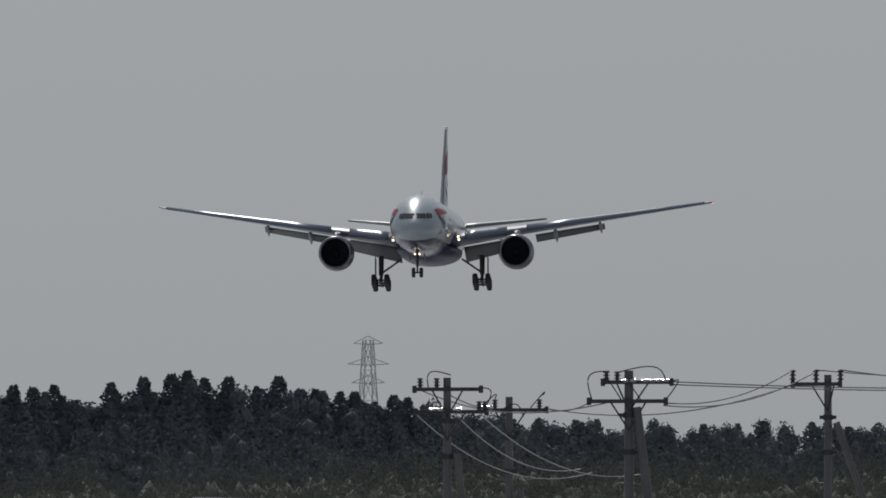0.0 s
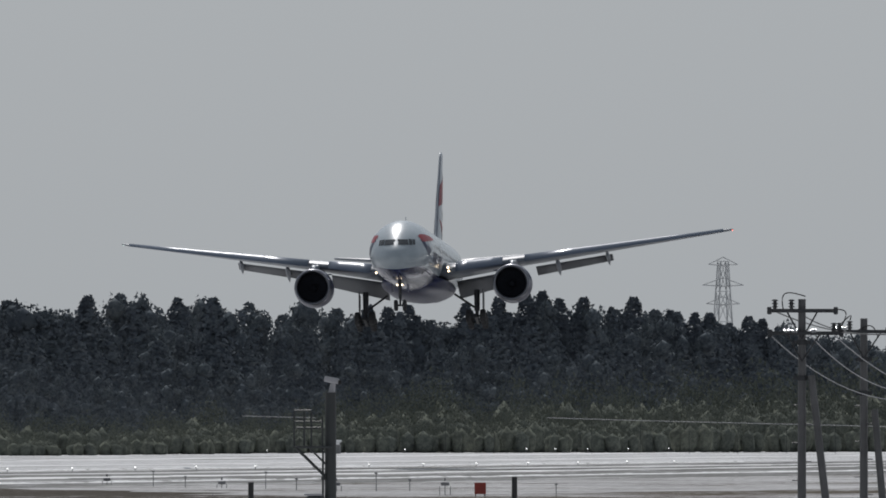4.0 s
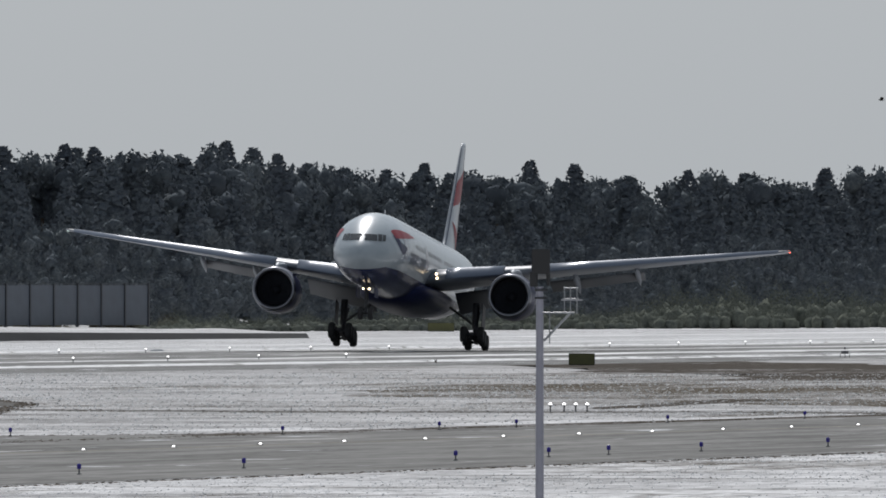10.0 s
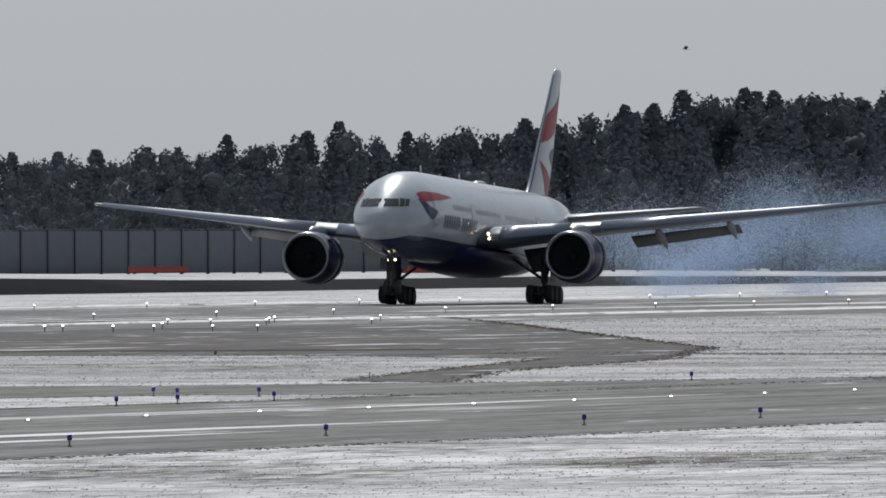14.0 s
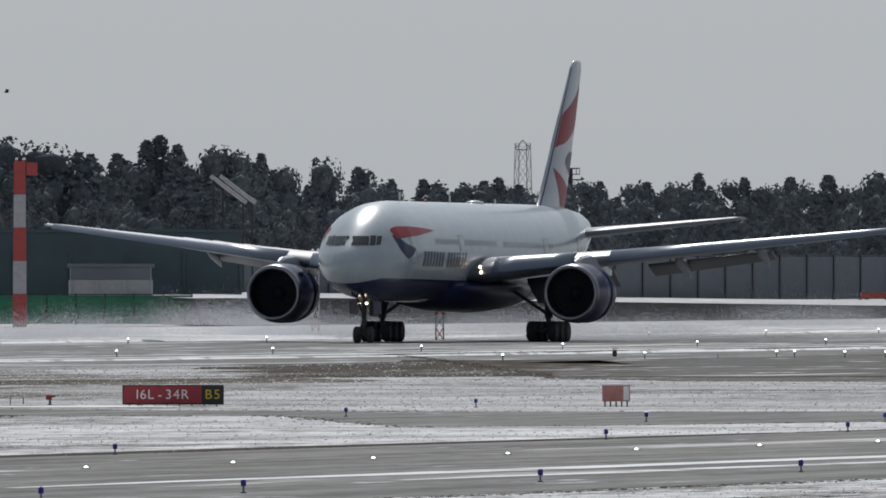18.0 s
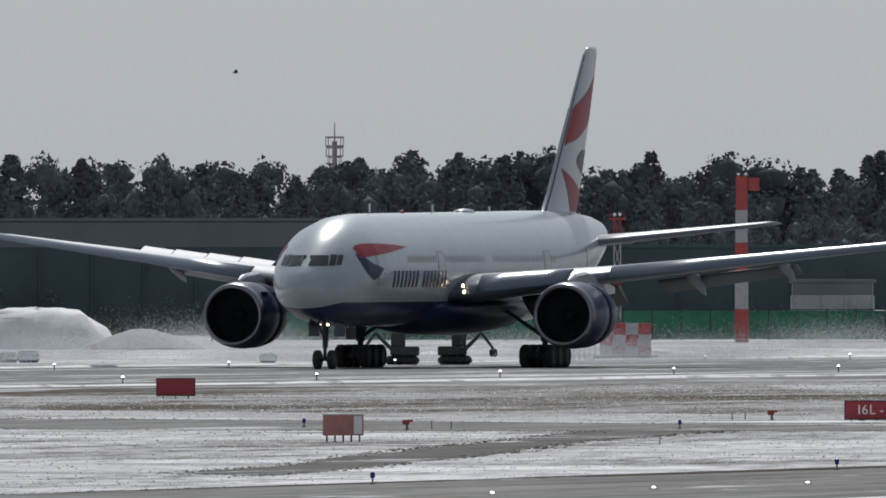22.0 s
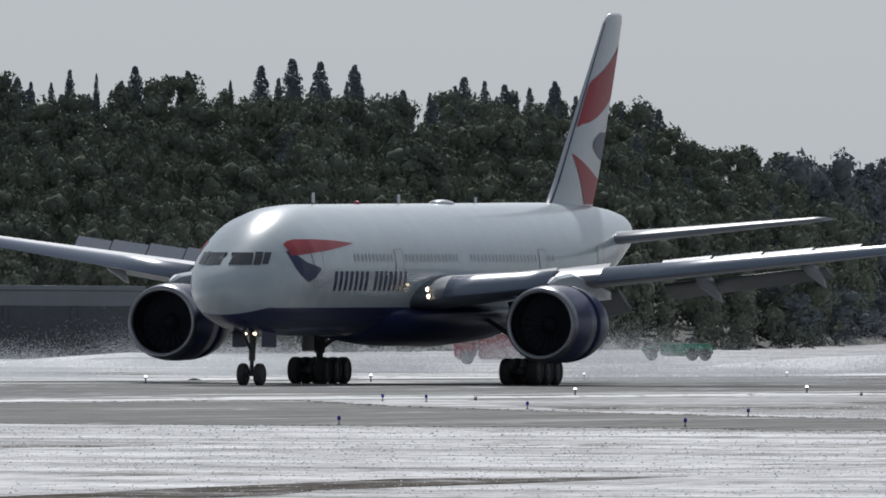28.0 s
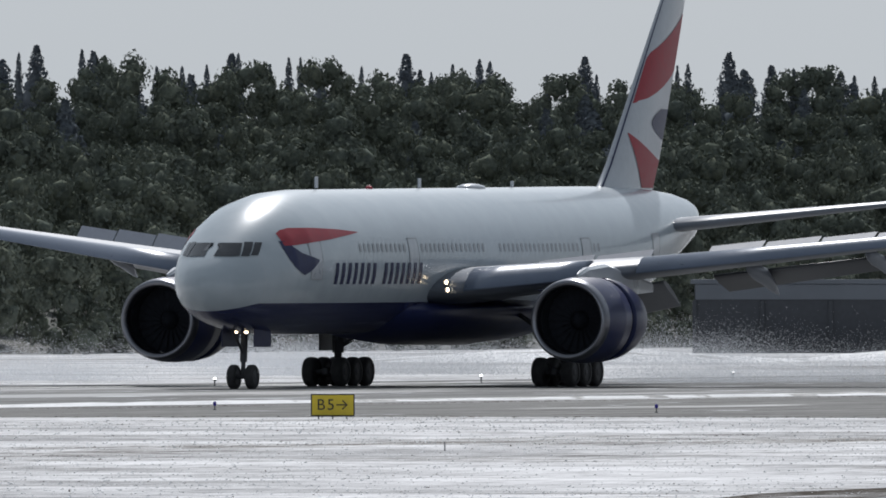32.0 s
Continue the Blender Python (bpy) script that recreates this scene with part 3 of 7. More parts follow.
def hill_height(b, k):
    """Ground under the wooded hill: k runs from its foot (0) to its crest (1)."""
    d = profile(EDGE, b) * (1 + 0.16 * k)
    crest = max(0.0, (profile(RIDGE, b) + min(0.55, max(0.0, (b - 18.3) * 1.2))) / 1000 * d + EYE - 7.7)
    return crest * k ** 0.85


def wood_rows():
    rng = np.random.default_rng(3)
    cedars, broads, near_c, near_b = [], [], [], []
    rows = 6
    for row in range(rows):
        b = 7.0
        while b < HILL + 0.15:
            d = profile(EDGE, b) * (1 + 0.017 * row)
            high = (profile(RIDGE, b) / 1000 * d + EYE) * (0.98 if 16.0 < b < 17.1 else 1.04 if b > 14.8 else 1.0)
            top = (0.34 + 0.66 * row / (rows - 1))
            h = high * top * rng.uniform(0.88, 1.05)
            p = at(b, d * rng.uniform(0.996, 1.004))
            if rng.random() < ((0.85 if 8.6 < b < 13.4 else 0.5) if row > 2 else 0.25):
                cedars.append((p.x, p.y, -0.5, h * rng.uniform(0.96, 1.03), h * rng.uniform(1.3, 2.0)))
            else:
                broads.append((p.x, p.y, -0.5, h * 1.17, max(11, h * rng.uniform(0.9, 1.25))))
            b += math.degrees((2.6 + 0.13 * h) * rng.uniform(0.7, 1.3) / d)
    b = 7.0                                      # a close back row fills the crest between the taller trees
    while b < HILL + 0.15:
        d = profile(EDGE, b) * 1.1
        h = (profile(RIDGE, b) / 1000 * d + EYE) * rng.uniform(0.95, 1.03)
        p = at(b, d)
        broads.append((p.x, p.y, -0.5, h * 1.17, max(11, h * rng.uniform(0.9, 1.2))))
        b += math.degrees(rng.uniform(3.5, 5.5) / d)
    b = 7.0
    while b < HILL + 0.15:
        d = profile(EDGE, b) * 1.12
        h = (profile(RIDGE, b) / 1000 * d + EYE) * rng.uniform(0.93, 1.04)
        p = at(b, d)
        cedars.append((p.x, p.y, -0.5, h, h * rng.uniform(1.5, 2.1)))
        b += math.degrees(rng.uniform(3.5, 6.5) / d)
    rows = 13
    for row in range(rows):
        k = row / (rows - 1)
        b = HILL
        while b < 22.9:
            d = profile(EDGE, b) * (1 + 0.16 * k)
            z = hill_height(b, k) - 1.0
            h = rng.uniform(7.5, 10.5) if row < rows - 2 else rng.uniform(7.5, 9.6)
            p = at(b, d * rng.uniform(0.996, 1.004))
            if row > rows - 6 and rng.random() < 0.25:
                near_c.append((p.x, p.y, z, h * rng.uniform(0.8, 0.98), h * rng.uniform(1.2, 1.7)))
            else:
                near_b.append((p.x, p.y, z - 1.0, h * 1.2, h * rng.uniform(0.95, 1.35)))
            b += math.degrees(rng.uniform(3.4, 6.2) / d)
    b = 18.7                                     # slender young cedars along the crest
    while b < 22.9:
        d = profile(EDGE, b) * 1.163
        z = hill_height(b, 1.0) - 1.0
        h = max(6.0, (profile(RIDGE, b) + rng.uniform(0.0, 0.7)) / 1000 * d + EYE - z)
        p = at(b, d)
        near_c.append((p.x, p.y, z, h, h * rng.uniform(0.5, 1.0)))
        b += math.degrees(rng.choice([0.9, 1.4, 2.2, 4.0]) * rng.uniform(0.8, 1.2) / d)
    return cedars, broads, near_c, near_b


_c, _b, _nc, _nb = wood_rows()
grove("cedar_wood", "dark cedar wood behind the airfield, haze-blue painted in", HAZED_NEEDLE, CEDARS, _c, 1)
grove("broadleaf_wood", "dark evergreen broadleaf wood behind the airfield, haze-blue painted in", HAZED_LEAF, BROADS, _b, 2)
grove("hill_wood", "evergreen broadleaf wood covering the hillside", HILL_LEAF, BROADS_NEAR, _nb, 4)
grove("hill_cedar_wood", "cedars along the crest of the wooded hill", HAZED_NEEDLE, CEDARS_NEAR, _nc, 5)


def build_hill():
    vs, fs, nb, nk = [], [], 46, 10
    for i in range(nb + 1):
        b = HILL - 0.2 + 4.9 * i / nb
        for j in range(nk + 1):
            k = j / nk
            vs.append(at(b, profile(EDGE, b) * (0.995 + 0.17 * k), hill_height(b, k) - 0.6))
    for i in range(nb):
        for j in range(nk):
            a = i * (nk + 1) + j
            fs.append((a, a + nk + 1, a + nk + 2, a + 1))
    solid("hillside", vs, [tuple(reversed(f)) for f in fs], LITTER, label="brown woodland floor of the hill", kind="structure", smooth=True)


build_hill()


# lighter bamboo grass and scrub before the far wood
def scrub():
    rng = np.random.default_rng(8)
    reeds, brown = [], []
    for row in range(5):
        b = 7.0
        while b < 11.95:
            d = profile(EDGE, b) * (0.965 + 0.006 * row)
            low = profile([(7.0, 2.2), (8.6, 2.25), (9.1, 1.7), (9.5, 1.55), (9.9, 0.9), (10.2, 0.3), (10.5, 0.6), (10.9, -0.6), (11.95, -0.9)], b) / 1000 * d + EYE
            h = max(2.0, low * (0.55 + 0.12 * row) * rng.uniform(0.75, 1.15))
            p = at(b, d)
            reeds.append((p.x, p.y, -0.3, h, max(3.0, h * rng.uniform(0.45, 0.8))))
            b += math.degrees(rng.uniform(3, 7) / d)
    for b0, b1, high in ((11.9, 12.6, 3.0), (12.6, 14.6, 4.0), (15.2, 17.6, 2.6)):
        b = b0
        while b < b1:
            d = profile(EDGE, b) * 0.985
            p = at(b, d)
            brown.append((p.x, p.y, 0, high * rng.uniform(0.4, 1.2), rng.uniform(2.0, 6)))
            b += math.degrees(rng.uniform(1.5, 8) / d)
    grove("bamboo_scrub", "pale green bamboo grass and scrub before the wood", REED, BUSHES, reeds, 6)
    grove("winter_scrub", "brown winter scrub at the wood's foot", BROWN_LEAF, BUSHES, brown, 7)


scrub()


# trees that stand out on the skyline: bearing, slope of the top in thousandths
def skyline():
    kinds = {}

    def tree_of(kind, i):
        if (kind, i) not in kinds:
            shape, mat, label = {"cedar": (cedar_shape(200 + i, 1500, 0.015), HAZED_NEEDLE, "dark cedar standing above the wood, haze-blue painted in"),
                                 "round": (broad_shape(220 + i, 2600, 0.018, 1, 24), HAZED_LEAF, "dark round-headed evergreen tree above the wood, haze-blue painted in"),
                                 "bare": (bare_shape(240 + i), BARK, "leafless winter tree above the wood")}[kind]
            ob = empty("tree", pose(0, 0, -60), label, "tree", "trees on the skyline")
            bm = bmesh.new()
            rod(bm, (0, 0, 0), (0, 0, 0.6), 0.016, 0.008, 8)
            part("trunk", bm, BARK, ob)
            crown = new("crown", tri_mesh("crown", *shape, mat))
            crown.parent = ob
            kinds[(kind, i)] = [ob, False]
        return kinds[(kind, i)]

    spots = [(8.62, 4.05, 0), (8.653, 4.18, 0), (8.75, 4.33, 0), (8.786, 4.33, 0), (8.846, 4.42, 0), (8.938, 5.0, 0), (9.06, 4.98, 0), (9.12, 4.93, 0), (9.162, 5.22, 0), (9.2, 5.11, 0), (9.27, 4.98, 0), (9.35, 4.74, 0), (9.49, 4.63, 0), (9.543, 4.56, 0), (9.59, 4.64, 0),
             (10.06, 4.94, 0), (10.16, 5.1, 1), (10.28, 5.04, 0), (10.455, 4.88, 1), (10.62, 4.94, 0), (10.8, 5.05, 1), (10.9, 5.2, 0), (11.009, 5.34, 0), (11.09, 5.13, 1), (11.27, 5.22, 0), (11.38, 5.0, 1), (11.505, 5.24, 1), (11.56, 5.1, 1), (11.63, 5.62, 0), (11.692, 5.87, 0), (11.758, 6.15, 0), (11.81, 5.8, 1), (11.87, 5.9, 1),
             (11.966, 6.15, 1), (12.083, 5.88, 0), (12.155, 6.0, 0), (12.21, 5.6, 1), (12.308, 5.92, 0), (12.378, 5.35, 0), (12.45, 5.3, 0), (12.64, 4.8, 1), (12.695, 4.74, 0), (12.89, 4.6, 1), (12.985, 4.2, 0), (13.154, 4.65, 0), (13.232, 4.25, 0), (13.335, 3.65, 1), (13.43, 4.1, 0), (13.945, 3.6, 1), (14.91, 3.85, 0), (15.0, 3.85, 0),
             (15.235, 4.45, 1), (15.32, 5.15, 1), (15.4, 5.2, 0), (15.43, 4.98, 0), (15.733, 5.37, 1), (15.967, 5.15, 0), (16.03, 5.13, 1), (16.27, 5.62, 1), (16.32, 5.4, 1), (16.51, 5.38, 1), (16.67, 5.22, 1), (16.96, 4.95, 1), (17.37, 4.85, 0), (17.64, 4.87, 0), (17.98, 4.8, 0)]
    spots += [(18.68, 7.13, 0), (18.936, 8.3, 0), (19.06, 8.15, 0), (19.16, 8.47, 0), (19.31, 7.9, 0), (19.43, 8.95, 0), (19.514, 9.07, 0), (19.583, 9.2, 0), (19.66, 8.9, 0), (19.84, 8.66, 0), (19.97, 8.83, 0), (20.26, 8.3, 0), (20.43, 8.6, 0), (20.535, 9.15, 0), (20.89, 8.96, 0), (21.33, 9.08, 0), (21.76, 9.1, 0), (22.1, 9.2, 0), (22.24, 9.44, 0)]
    for n, (b, slope, kind) in enumerate(spots):
        entry = tree_of(("cedar", "round")[kind], n % 4)
        d = profile(EDGE, b) * (1.09 if b < HILL else 1.165)
        foot = -0.5 if b < HILL else hill_height(b, 1.0) - 1.0
        h = slope / 1000 * d + EYE - foot
        g = h * (1.6 if kind == 0 else 1.2) if b < HILL else h * 1.25
        h *= 1.08 if kind else 1.0
        m = Matrix.Translation(at(b, d, foot)) @ pose(0, 0, 0, 0, 0, n * 47) @ Matrix.Diagonal((g, g, h, 1))
        put_tree(entry, m)
    for n, (b, slope) in enumerate(((13.17, 4.75), (13.12, 4.6), (13.24, 4.6), (12.62, 4.75), (12.68, 4.65), (15.5, 4.5))):
        d = profile(EDGE, b) * 1.1
        h = slope / 1000 * d + EYE
        put_tree(tree_of("bare", n % 3), Matrix.Translation(at(b, d)) @ pose(0, 0, 0, 0, 0, n * 61) @ Matrix.Diagonal((h * 1.1, h * 1.1, h, 1)))


def put_tree(entry, m):
    ob, used = entry
    if used:
        ob = copy_thing(ob, Matrix())
    ob.matrix_basis = m
    entry[1] = True


skyline()

# ---- the airliner: nose towards -y, port side +x, origin on the ground between the main wheels ----
GEAR = 31.8                                     # metres from the nose to the main wheels
PAINT_WHITE = (0.39, 0.42, 0.46)
NAVY = plain("navy_paint", (0.016, 0.022, 0.075), 0.35, vary=0.15, spec=0.25)
RED = plain("red_paint", (0.30, 0.02, 0.035), 0.4, vary=0.1, spec=0.25)
WHITE = plain("white_paint", PAINT_WHITE, 0.28, vary=0.04, scale=0.7, coat=0.4)
WING_GREY = plain("wing_grey", (0.165, 0.185, 0.22), 0.42, vary=0.08, scale=0.8, coat=0.05)
FLAP_DARK = plain("flap_grey", (0.085, 0.092, 0.105), 0.5, vary=0.1)
SPOILER = plain("spoiler_grey", (0.13, 0.155, 0.205), 0.5, vary=0.08)
SLAT = plain("bare_slat_metal", (0.13, 0.16, 0.22), 0.3, metal=0.1, vary=0.03)
CHROME = plain("polished_lip", (0.20, 0.205, 0.23), 0.3, metal=1.0, vary=0.05)
DARK_METAL = plain("dark_metal", (0.10, 0.10, 0.105), 0.4, metal=0.7, vary=0.2)
GEAR_GREY = plain("gear_grey", (0.05, 0.052, 0.057), 0.55, metal=0.2, vary=0.2)
RUBBER = plain("tyre_rubber", (0.04, 0.04, 0.042), 0.8, vary=0.3)
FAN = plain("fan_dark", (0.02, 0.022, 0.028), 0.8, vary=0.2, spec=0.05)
WINDOW = plain("cabin_window_glass", (0.27, 0.285, 0.31), 0.2, vary=0.1)
PANE = plain("cockpit_glass", (0.03, 0.034, 0.042), 0.12, vary=0.1, spec=0.35)
SEAM = plain("panel_seam", (0.30, 0.31, 0.33), 0.5)
LAMP = glow("landing_light", (1.0, 0.78, 0.5), 5.0)
LAMP_RED = glow("red_lamp", (1.0, 0.12, 0.06), 6.0)


def livery_mat():
    """White hull over a navy belly, with faint panel seams."""
    m, nt, b = nodes_of("hull_livery")
    tc = nt.nodes.new("ShaderNodeTexCoord")
    sp = nt.nodes.new("ShaderNodeSeparateXYZ")
    nt.links.new(tc.outputs["Object"], sp.inputs[0])
    n = noise_of(nt, place_of(nt), 0.9, 5.0)
    white = ramp_of(nt, n, [(0.3, (0.36, 0.412, 0.455)), (0.7, (0.41, 0.462, 0.505))])
    frames = math_of(nt, "FRACT", math_of(nt, "MULTIPLY", sp.outputs["Y"], 0.21))
    seam = math_of(nt, "LESS_THAN", frames, 0.012)
    white = mix_of(nt, math_of(nt, "MULTIPLY", seam, 0.35), white, (0.45, 0.46, 0.48))
    edge = math_of(nt, "ADD", sp.outputs["Z"], math_of(nt, "MULTIPLY", math_of(nt, "MAXIMUM", math_of(nt, "SUBTRACT", -28.6, sp.outputs["Y"]), 0.0), 0.22))
    line = math_of(nt, "LESS_THAN", edge, 3.8)
    put(nt, b.inputs["Base Color"], mix_of(nt, line, white, (0.018, 0.024, 0.08)))
    b.inputs["Roughness"].default_value = 0.27
    b.inputs["Coat Weight"].default_value = 0.35
    return m


LIVERY = livery_mat()

# station from the nose, half width, top, bottom
HULL = [(0.8, 0.06, 4.62, 4.5), (0.91, 0.42, 4.95, 4.16), (1.17, 0.82, 5.28, 3.8), (1.64, 1.25, 5.66, 3.46), (2.29, 1.68, 6.08, 3.14), (3.22, 2.14, 6.68, 2.88), (4.24, 2.51, 7.28, 2.7),
        (5.45, 2.8, 7.85, 2.56), (6.94, 2.99, 8.33, 2.47), (8.99, 3.08, 8.64, 2.42), (11.5, 3.1, 8.76, 2.4), (26, 3.1, 8.84, 2.4), (40.5, 3.1, 8.92, 2.4), (44.5, 3.08, 8.95, 2.58),
        (48.5, 2.92, 8.96, 3.15), (52.0, 2.55, 8.94, 4.05), (55.1, 2.05, 8.85, 4.95), (57.8, 1.5, 8.68, 5.75), (59.8, 1.0, 8.45, 6.3), (60.9, 0.62, 8.25, 6.65), (61.3, 0.22, 8.0, 6.95)]


def hull_at(s):
    """Half width, top and bottom of the hull at a station, eased between the ribs."""
    for a, b in zip(HULL, HULL[1:]):
        if s <= b[0]:
            u = (s - a[0]) / (b[0] - a[0])
            return [a[i] * (1 - u) + b[i] * u for i in (1, 2, 3)]
    return list(HULL[-1][1:])


def skin(s, z, side=1, off=0.0):
    """The point of the hull's skin at a station and height, on the port (1) or starboard (-1) side."""
    w, top, bot = hull_at(s)
    h, c = (top - bot) / 2, (top + bot) / 2
    q = max(-0.999, min(0.999, (z - c) / h))
    r = math.sqrt(1 - q * q)
    return Vector((side * (w * r + off * r), s - GEAR, z + off * q))


def loft(name, rings, material, parent, label="", close=True, smooth=True, kind=""):
    n = len(rings[0])
    vs = [p for ring in rings for p in ring]
    fs = []
    for k in range(len(rings) - 1):
        for i in range(n):
            j = (i + 1) % n
            fs.append((k * n + i, k * n + j, (k + 1) * n + j, (k + 1) * n + i))
    if close:
        fs.append(tuple(reversed(range(n))))
        fs.append(tuple((len(rings) - 1) * n + i for i in range(n)))
    ob = solid(name, vs, fs, material, parent, label, smooth)
    if close and smooth:                         # end caps stay flat, so that the edge is crisp
        for face in ob.data.polygons[-2:]:
            face.use_smooth = False
    return ob


def spun(name, profile, centre, material, parent, label="", n=40, axis=(0, 1, 0), close=False):
    """A turned shape about a line along y: (distance along, radius)."""
    rings = [[(centre[0] + r * math.cos(2 * math.pi * i / n), centre[1] + y, centre[2] + r * math.sin(2 * math.pi * i / n)) for i in range(n)] for y, r in profile]
    return loft(name, rings, material, parent, label, close)


def patch(name, s0, s1, low, high, side, material, parent, label="", n=24, m=6, off=0.02):
    """A painted shape that lies on the hull between two curves of the station."""
    vs, fs = [], []
    for i in range(n + 1):
        s = s0 + (s1 - s0) * i / n
        for j in range(m + 1):
            z = low(s) + (high(s) - low(s)) * j / m
            vs.append(skin(s, z, side, off))
    for i in range(n):
        for j in range(m):
            a = i * (m + 1) + j
            q = (a, a + 1, a + m + 2, a + m + 1)
            fs.append(q if side < 0 else tuple(reversed(q)))
    return solid(name, vs, fs, material, parent, label, True)


def foil(chord, thick, n=14):
    """A wing's cut: (along the chord, up), round in front, sharp behind."""
    up, down = [], []
    for i in range(n + 1):
        u = (1 - math.cos(math.pi * i / n)) / 2
        t = 5 * thick * (0.2969 * math.sqrt(u) - 0.126 * u - 0.3516 * u * u + 0.2843 * u ** 3 - 0.1036 * u ** 4)
        camber = 0.02 * math.sin(math.pi * u)
        up.append((u * chord, (camber + t) * chord))
        down.append((u * chord, (camber - t) * chord))
    return up + down[-2:0:-1]


def wing_spine(x):
    """Leading-edge station, chord and height of the wing at a distance from the middle."""
    lead = 21.2 + (x - 3.0) * 0.671
    if x < 10.2:
        trail = 34.6 + (x - 3.0) * 0.02
    else:
        trail = 34.75 + (x - 10.2) * (42.1 - 34.75) / 20.2
    z = 4.3 + (x - 3.0) * 0.12
    return lead, max(1.3, trail - lead), z


def build_jet():
    jet = empty("airliner", pose(MID, 2498, 27), "white twin-engine airliner with navy belly and red tail flashes", "airliner")
    # hull
    ring_n, rings = 48, []
    stations = sorted({a[0] for a in HULL} | {0.83, 0.87, 1.0, 1.4, 1.95, 2.75, 3.7, 4.8, 6.2, 7.9, 10, 42.5, 46.5, 50.5, 53.6, 56.5, 58.9})
    for s in stations:
        w, top, bot = hull_at(s)
        h, c = (top - bot) / 2, (top + bot) / 2
        rings.append([(w * math.cos(2 * math.pi * i / ring_n), s - GEAR, c + h * math.sin(2 * math.pi * i / ring_n)) for i in range(ring_n)])
    loft("fuselage", rings, LIVERY, jet, "white hull with navy belly")
    # belly fairing between the wings
    rings = []
    for s, w, h in ((17.5, 0.4, 0.2), (18.5, 1.8, 0.7), (20.5, 2.9, 1.15), (24, 3.3, 1.35), (31, 3.35, 1.4), (36, 3.1, 1.2), (39, 2.1, 0.8), (41, 0.5, 0.3)):
        rings.append([(w * math.cos(2 * math.pi * i / 32), s - GEAR, 3.45 + h * (1.15 if math.sin(2 * math.pi * i / 32) < 0 else 0.5) * math.sin(2 * math.pi * i / 32)) for i in range(32)])
    loft("belly_fairing", rings, NAVY, jet, "navy belly fairing")
    # wings with slats, flaps, fairings and spoilers
    for side in (1, -1):
        rings = []
        for x in (2.6, 5, 7.5, 10.2, 14, 18, 22, 26, 29, 30.1, 30.46):
            lead, chord, z = wing_spine(x)
            if x > 30:
                lead, chord = lead + 0.4 * (x - 30) / 0.46, chord * (0.8 if x < 30.3 else 0.45)
            thick = 0.125 - 0.03 * (x / 30.5)
            rings.append([(side * x, lead + u * 0.985 - GEAR, z + v) for u, v in foil(chord, thick)])
        wing = loft("wing", rings if side > 0 else [list(reversed(r)) for r in rings], WING_GREY, jet, "light grey swept wing")
        wings.append((wing, side))
        for xa, xb in ((4.2, 8.6), (10.7, 29.6)):
            rings = []
            for k in range(5):
                x = xa + (xb - xa) * k / 4
                lead, chord, z = wing_spine(x)
                c = 0.16 * chord + 0.25
                q = (c - 0.34) / chord
                thick = 0.125 - 0.03 * (x / 30.5)
                crown = 5 * thick * (0.2969 * math.sqrt(q) - 0.126 * q - 0.3516 * q * q + 0.2843 * q ** 3 - 0.1036 * q ** 4) + 0.02 * math.sin(math.pi * q)
                rings.append([(side * x, lead - 0.34 - GEAR + u, z + crown * chord + 0.02 + v - 0.43 * c * ((c - u) / c) ** 2.2) for u, v in foil(c, 0.13, 14)])
            loft("slat", rings if side > 0 else [list(reversed(r)) for r in rings], SLAT, wing, "bare metal leading-edge slat")
        for xa, xb, droop in ((3.4, 9.0, 27), (11.2, 18.6, 20)):
            rings = []
            for x in (xa, (xa + xb) / 2, xb):
                lead, chord, z = wing_spine(x)
                c = 0.26 * chord
                cs, sn = math.cos(radians(droop)), math.sin(radians(droop))
                rings.append([(side * x, lead + chord * 0.93 - GEAR + u * cs + v * sn, z - 0.32 - u * sn + v * cs) for u, v in foil(c, 0.11, 8)])
            loft("flap", rings if side > 0 else [list(reversed(r)) for r in rings], FLAP_DARK, wing, "lowered trailing-edge flap")
        for x, size in ((13.4, 1.0), (18.2, 0.85)):
            lead, chord, z = wing_spine(x)
            rings = []
            for u, r, dz in ((-0.2, 0.03, 0), (0.3, 0.2, -0.1), (1.1, 0.32, -0.22), (2.2, 0.34, -0.42), (3.2, 0.24, -0.82), (4.0, 0.04, -1.22)):
                rings.append([(side * x + r * size * 0.72 * math.cos(a), lead + chord * 0.62 + u * size - GEAR, z - 0.22 + dz * size + r * size * 1.25 * math.sin(a)) for a in [2 * math.pi * i / 12 for i in range(12)]])
            loft("flap_fairing", rings, WING_GREY, wing, "canoe-shaped flap fairing")
        for xa, xb in ((3.9, 6.4), (6.5, 9.0), (11.4, 13.6), (13.7, 15.9), (16.0, 18.2), (18.3, 20.4)):
            lead, chord, z = wing_spine((xa + xb) / 2)
            hinge = lead + chord * 0.72
            slope = (wing_spine(xb)[2] - wing_spine(xa)[2]) / (xb - xa)
            sweep = ((wing_spine(xb)[0] + 0.72 * wing_spine(xb)[1]) - (wing_spine(xa)[0] + 0.72 * wing_spine(xa)[1])) / (xb - xa)
            w, c = xb - xa, min(1.15, chord * 0.14)
            vs = [(side * (k * w / 2), k * w / 2 * sweep + u, k * w / 2 * slope + v) for k in (-1, 1) for u, v in ((0, 0), (c, -0.02), (c, 0.02), (0, 0.06))]
            fs = [(0, 1, 2, 3), (7, 6, 5, 4), (0, 4, 5, 1), (1, 5, 6, 2), (2, 6, 7, 3), (3, 7, 4, 0)]
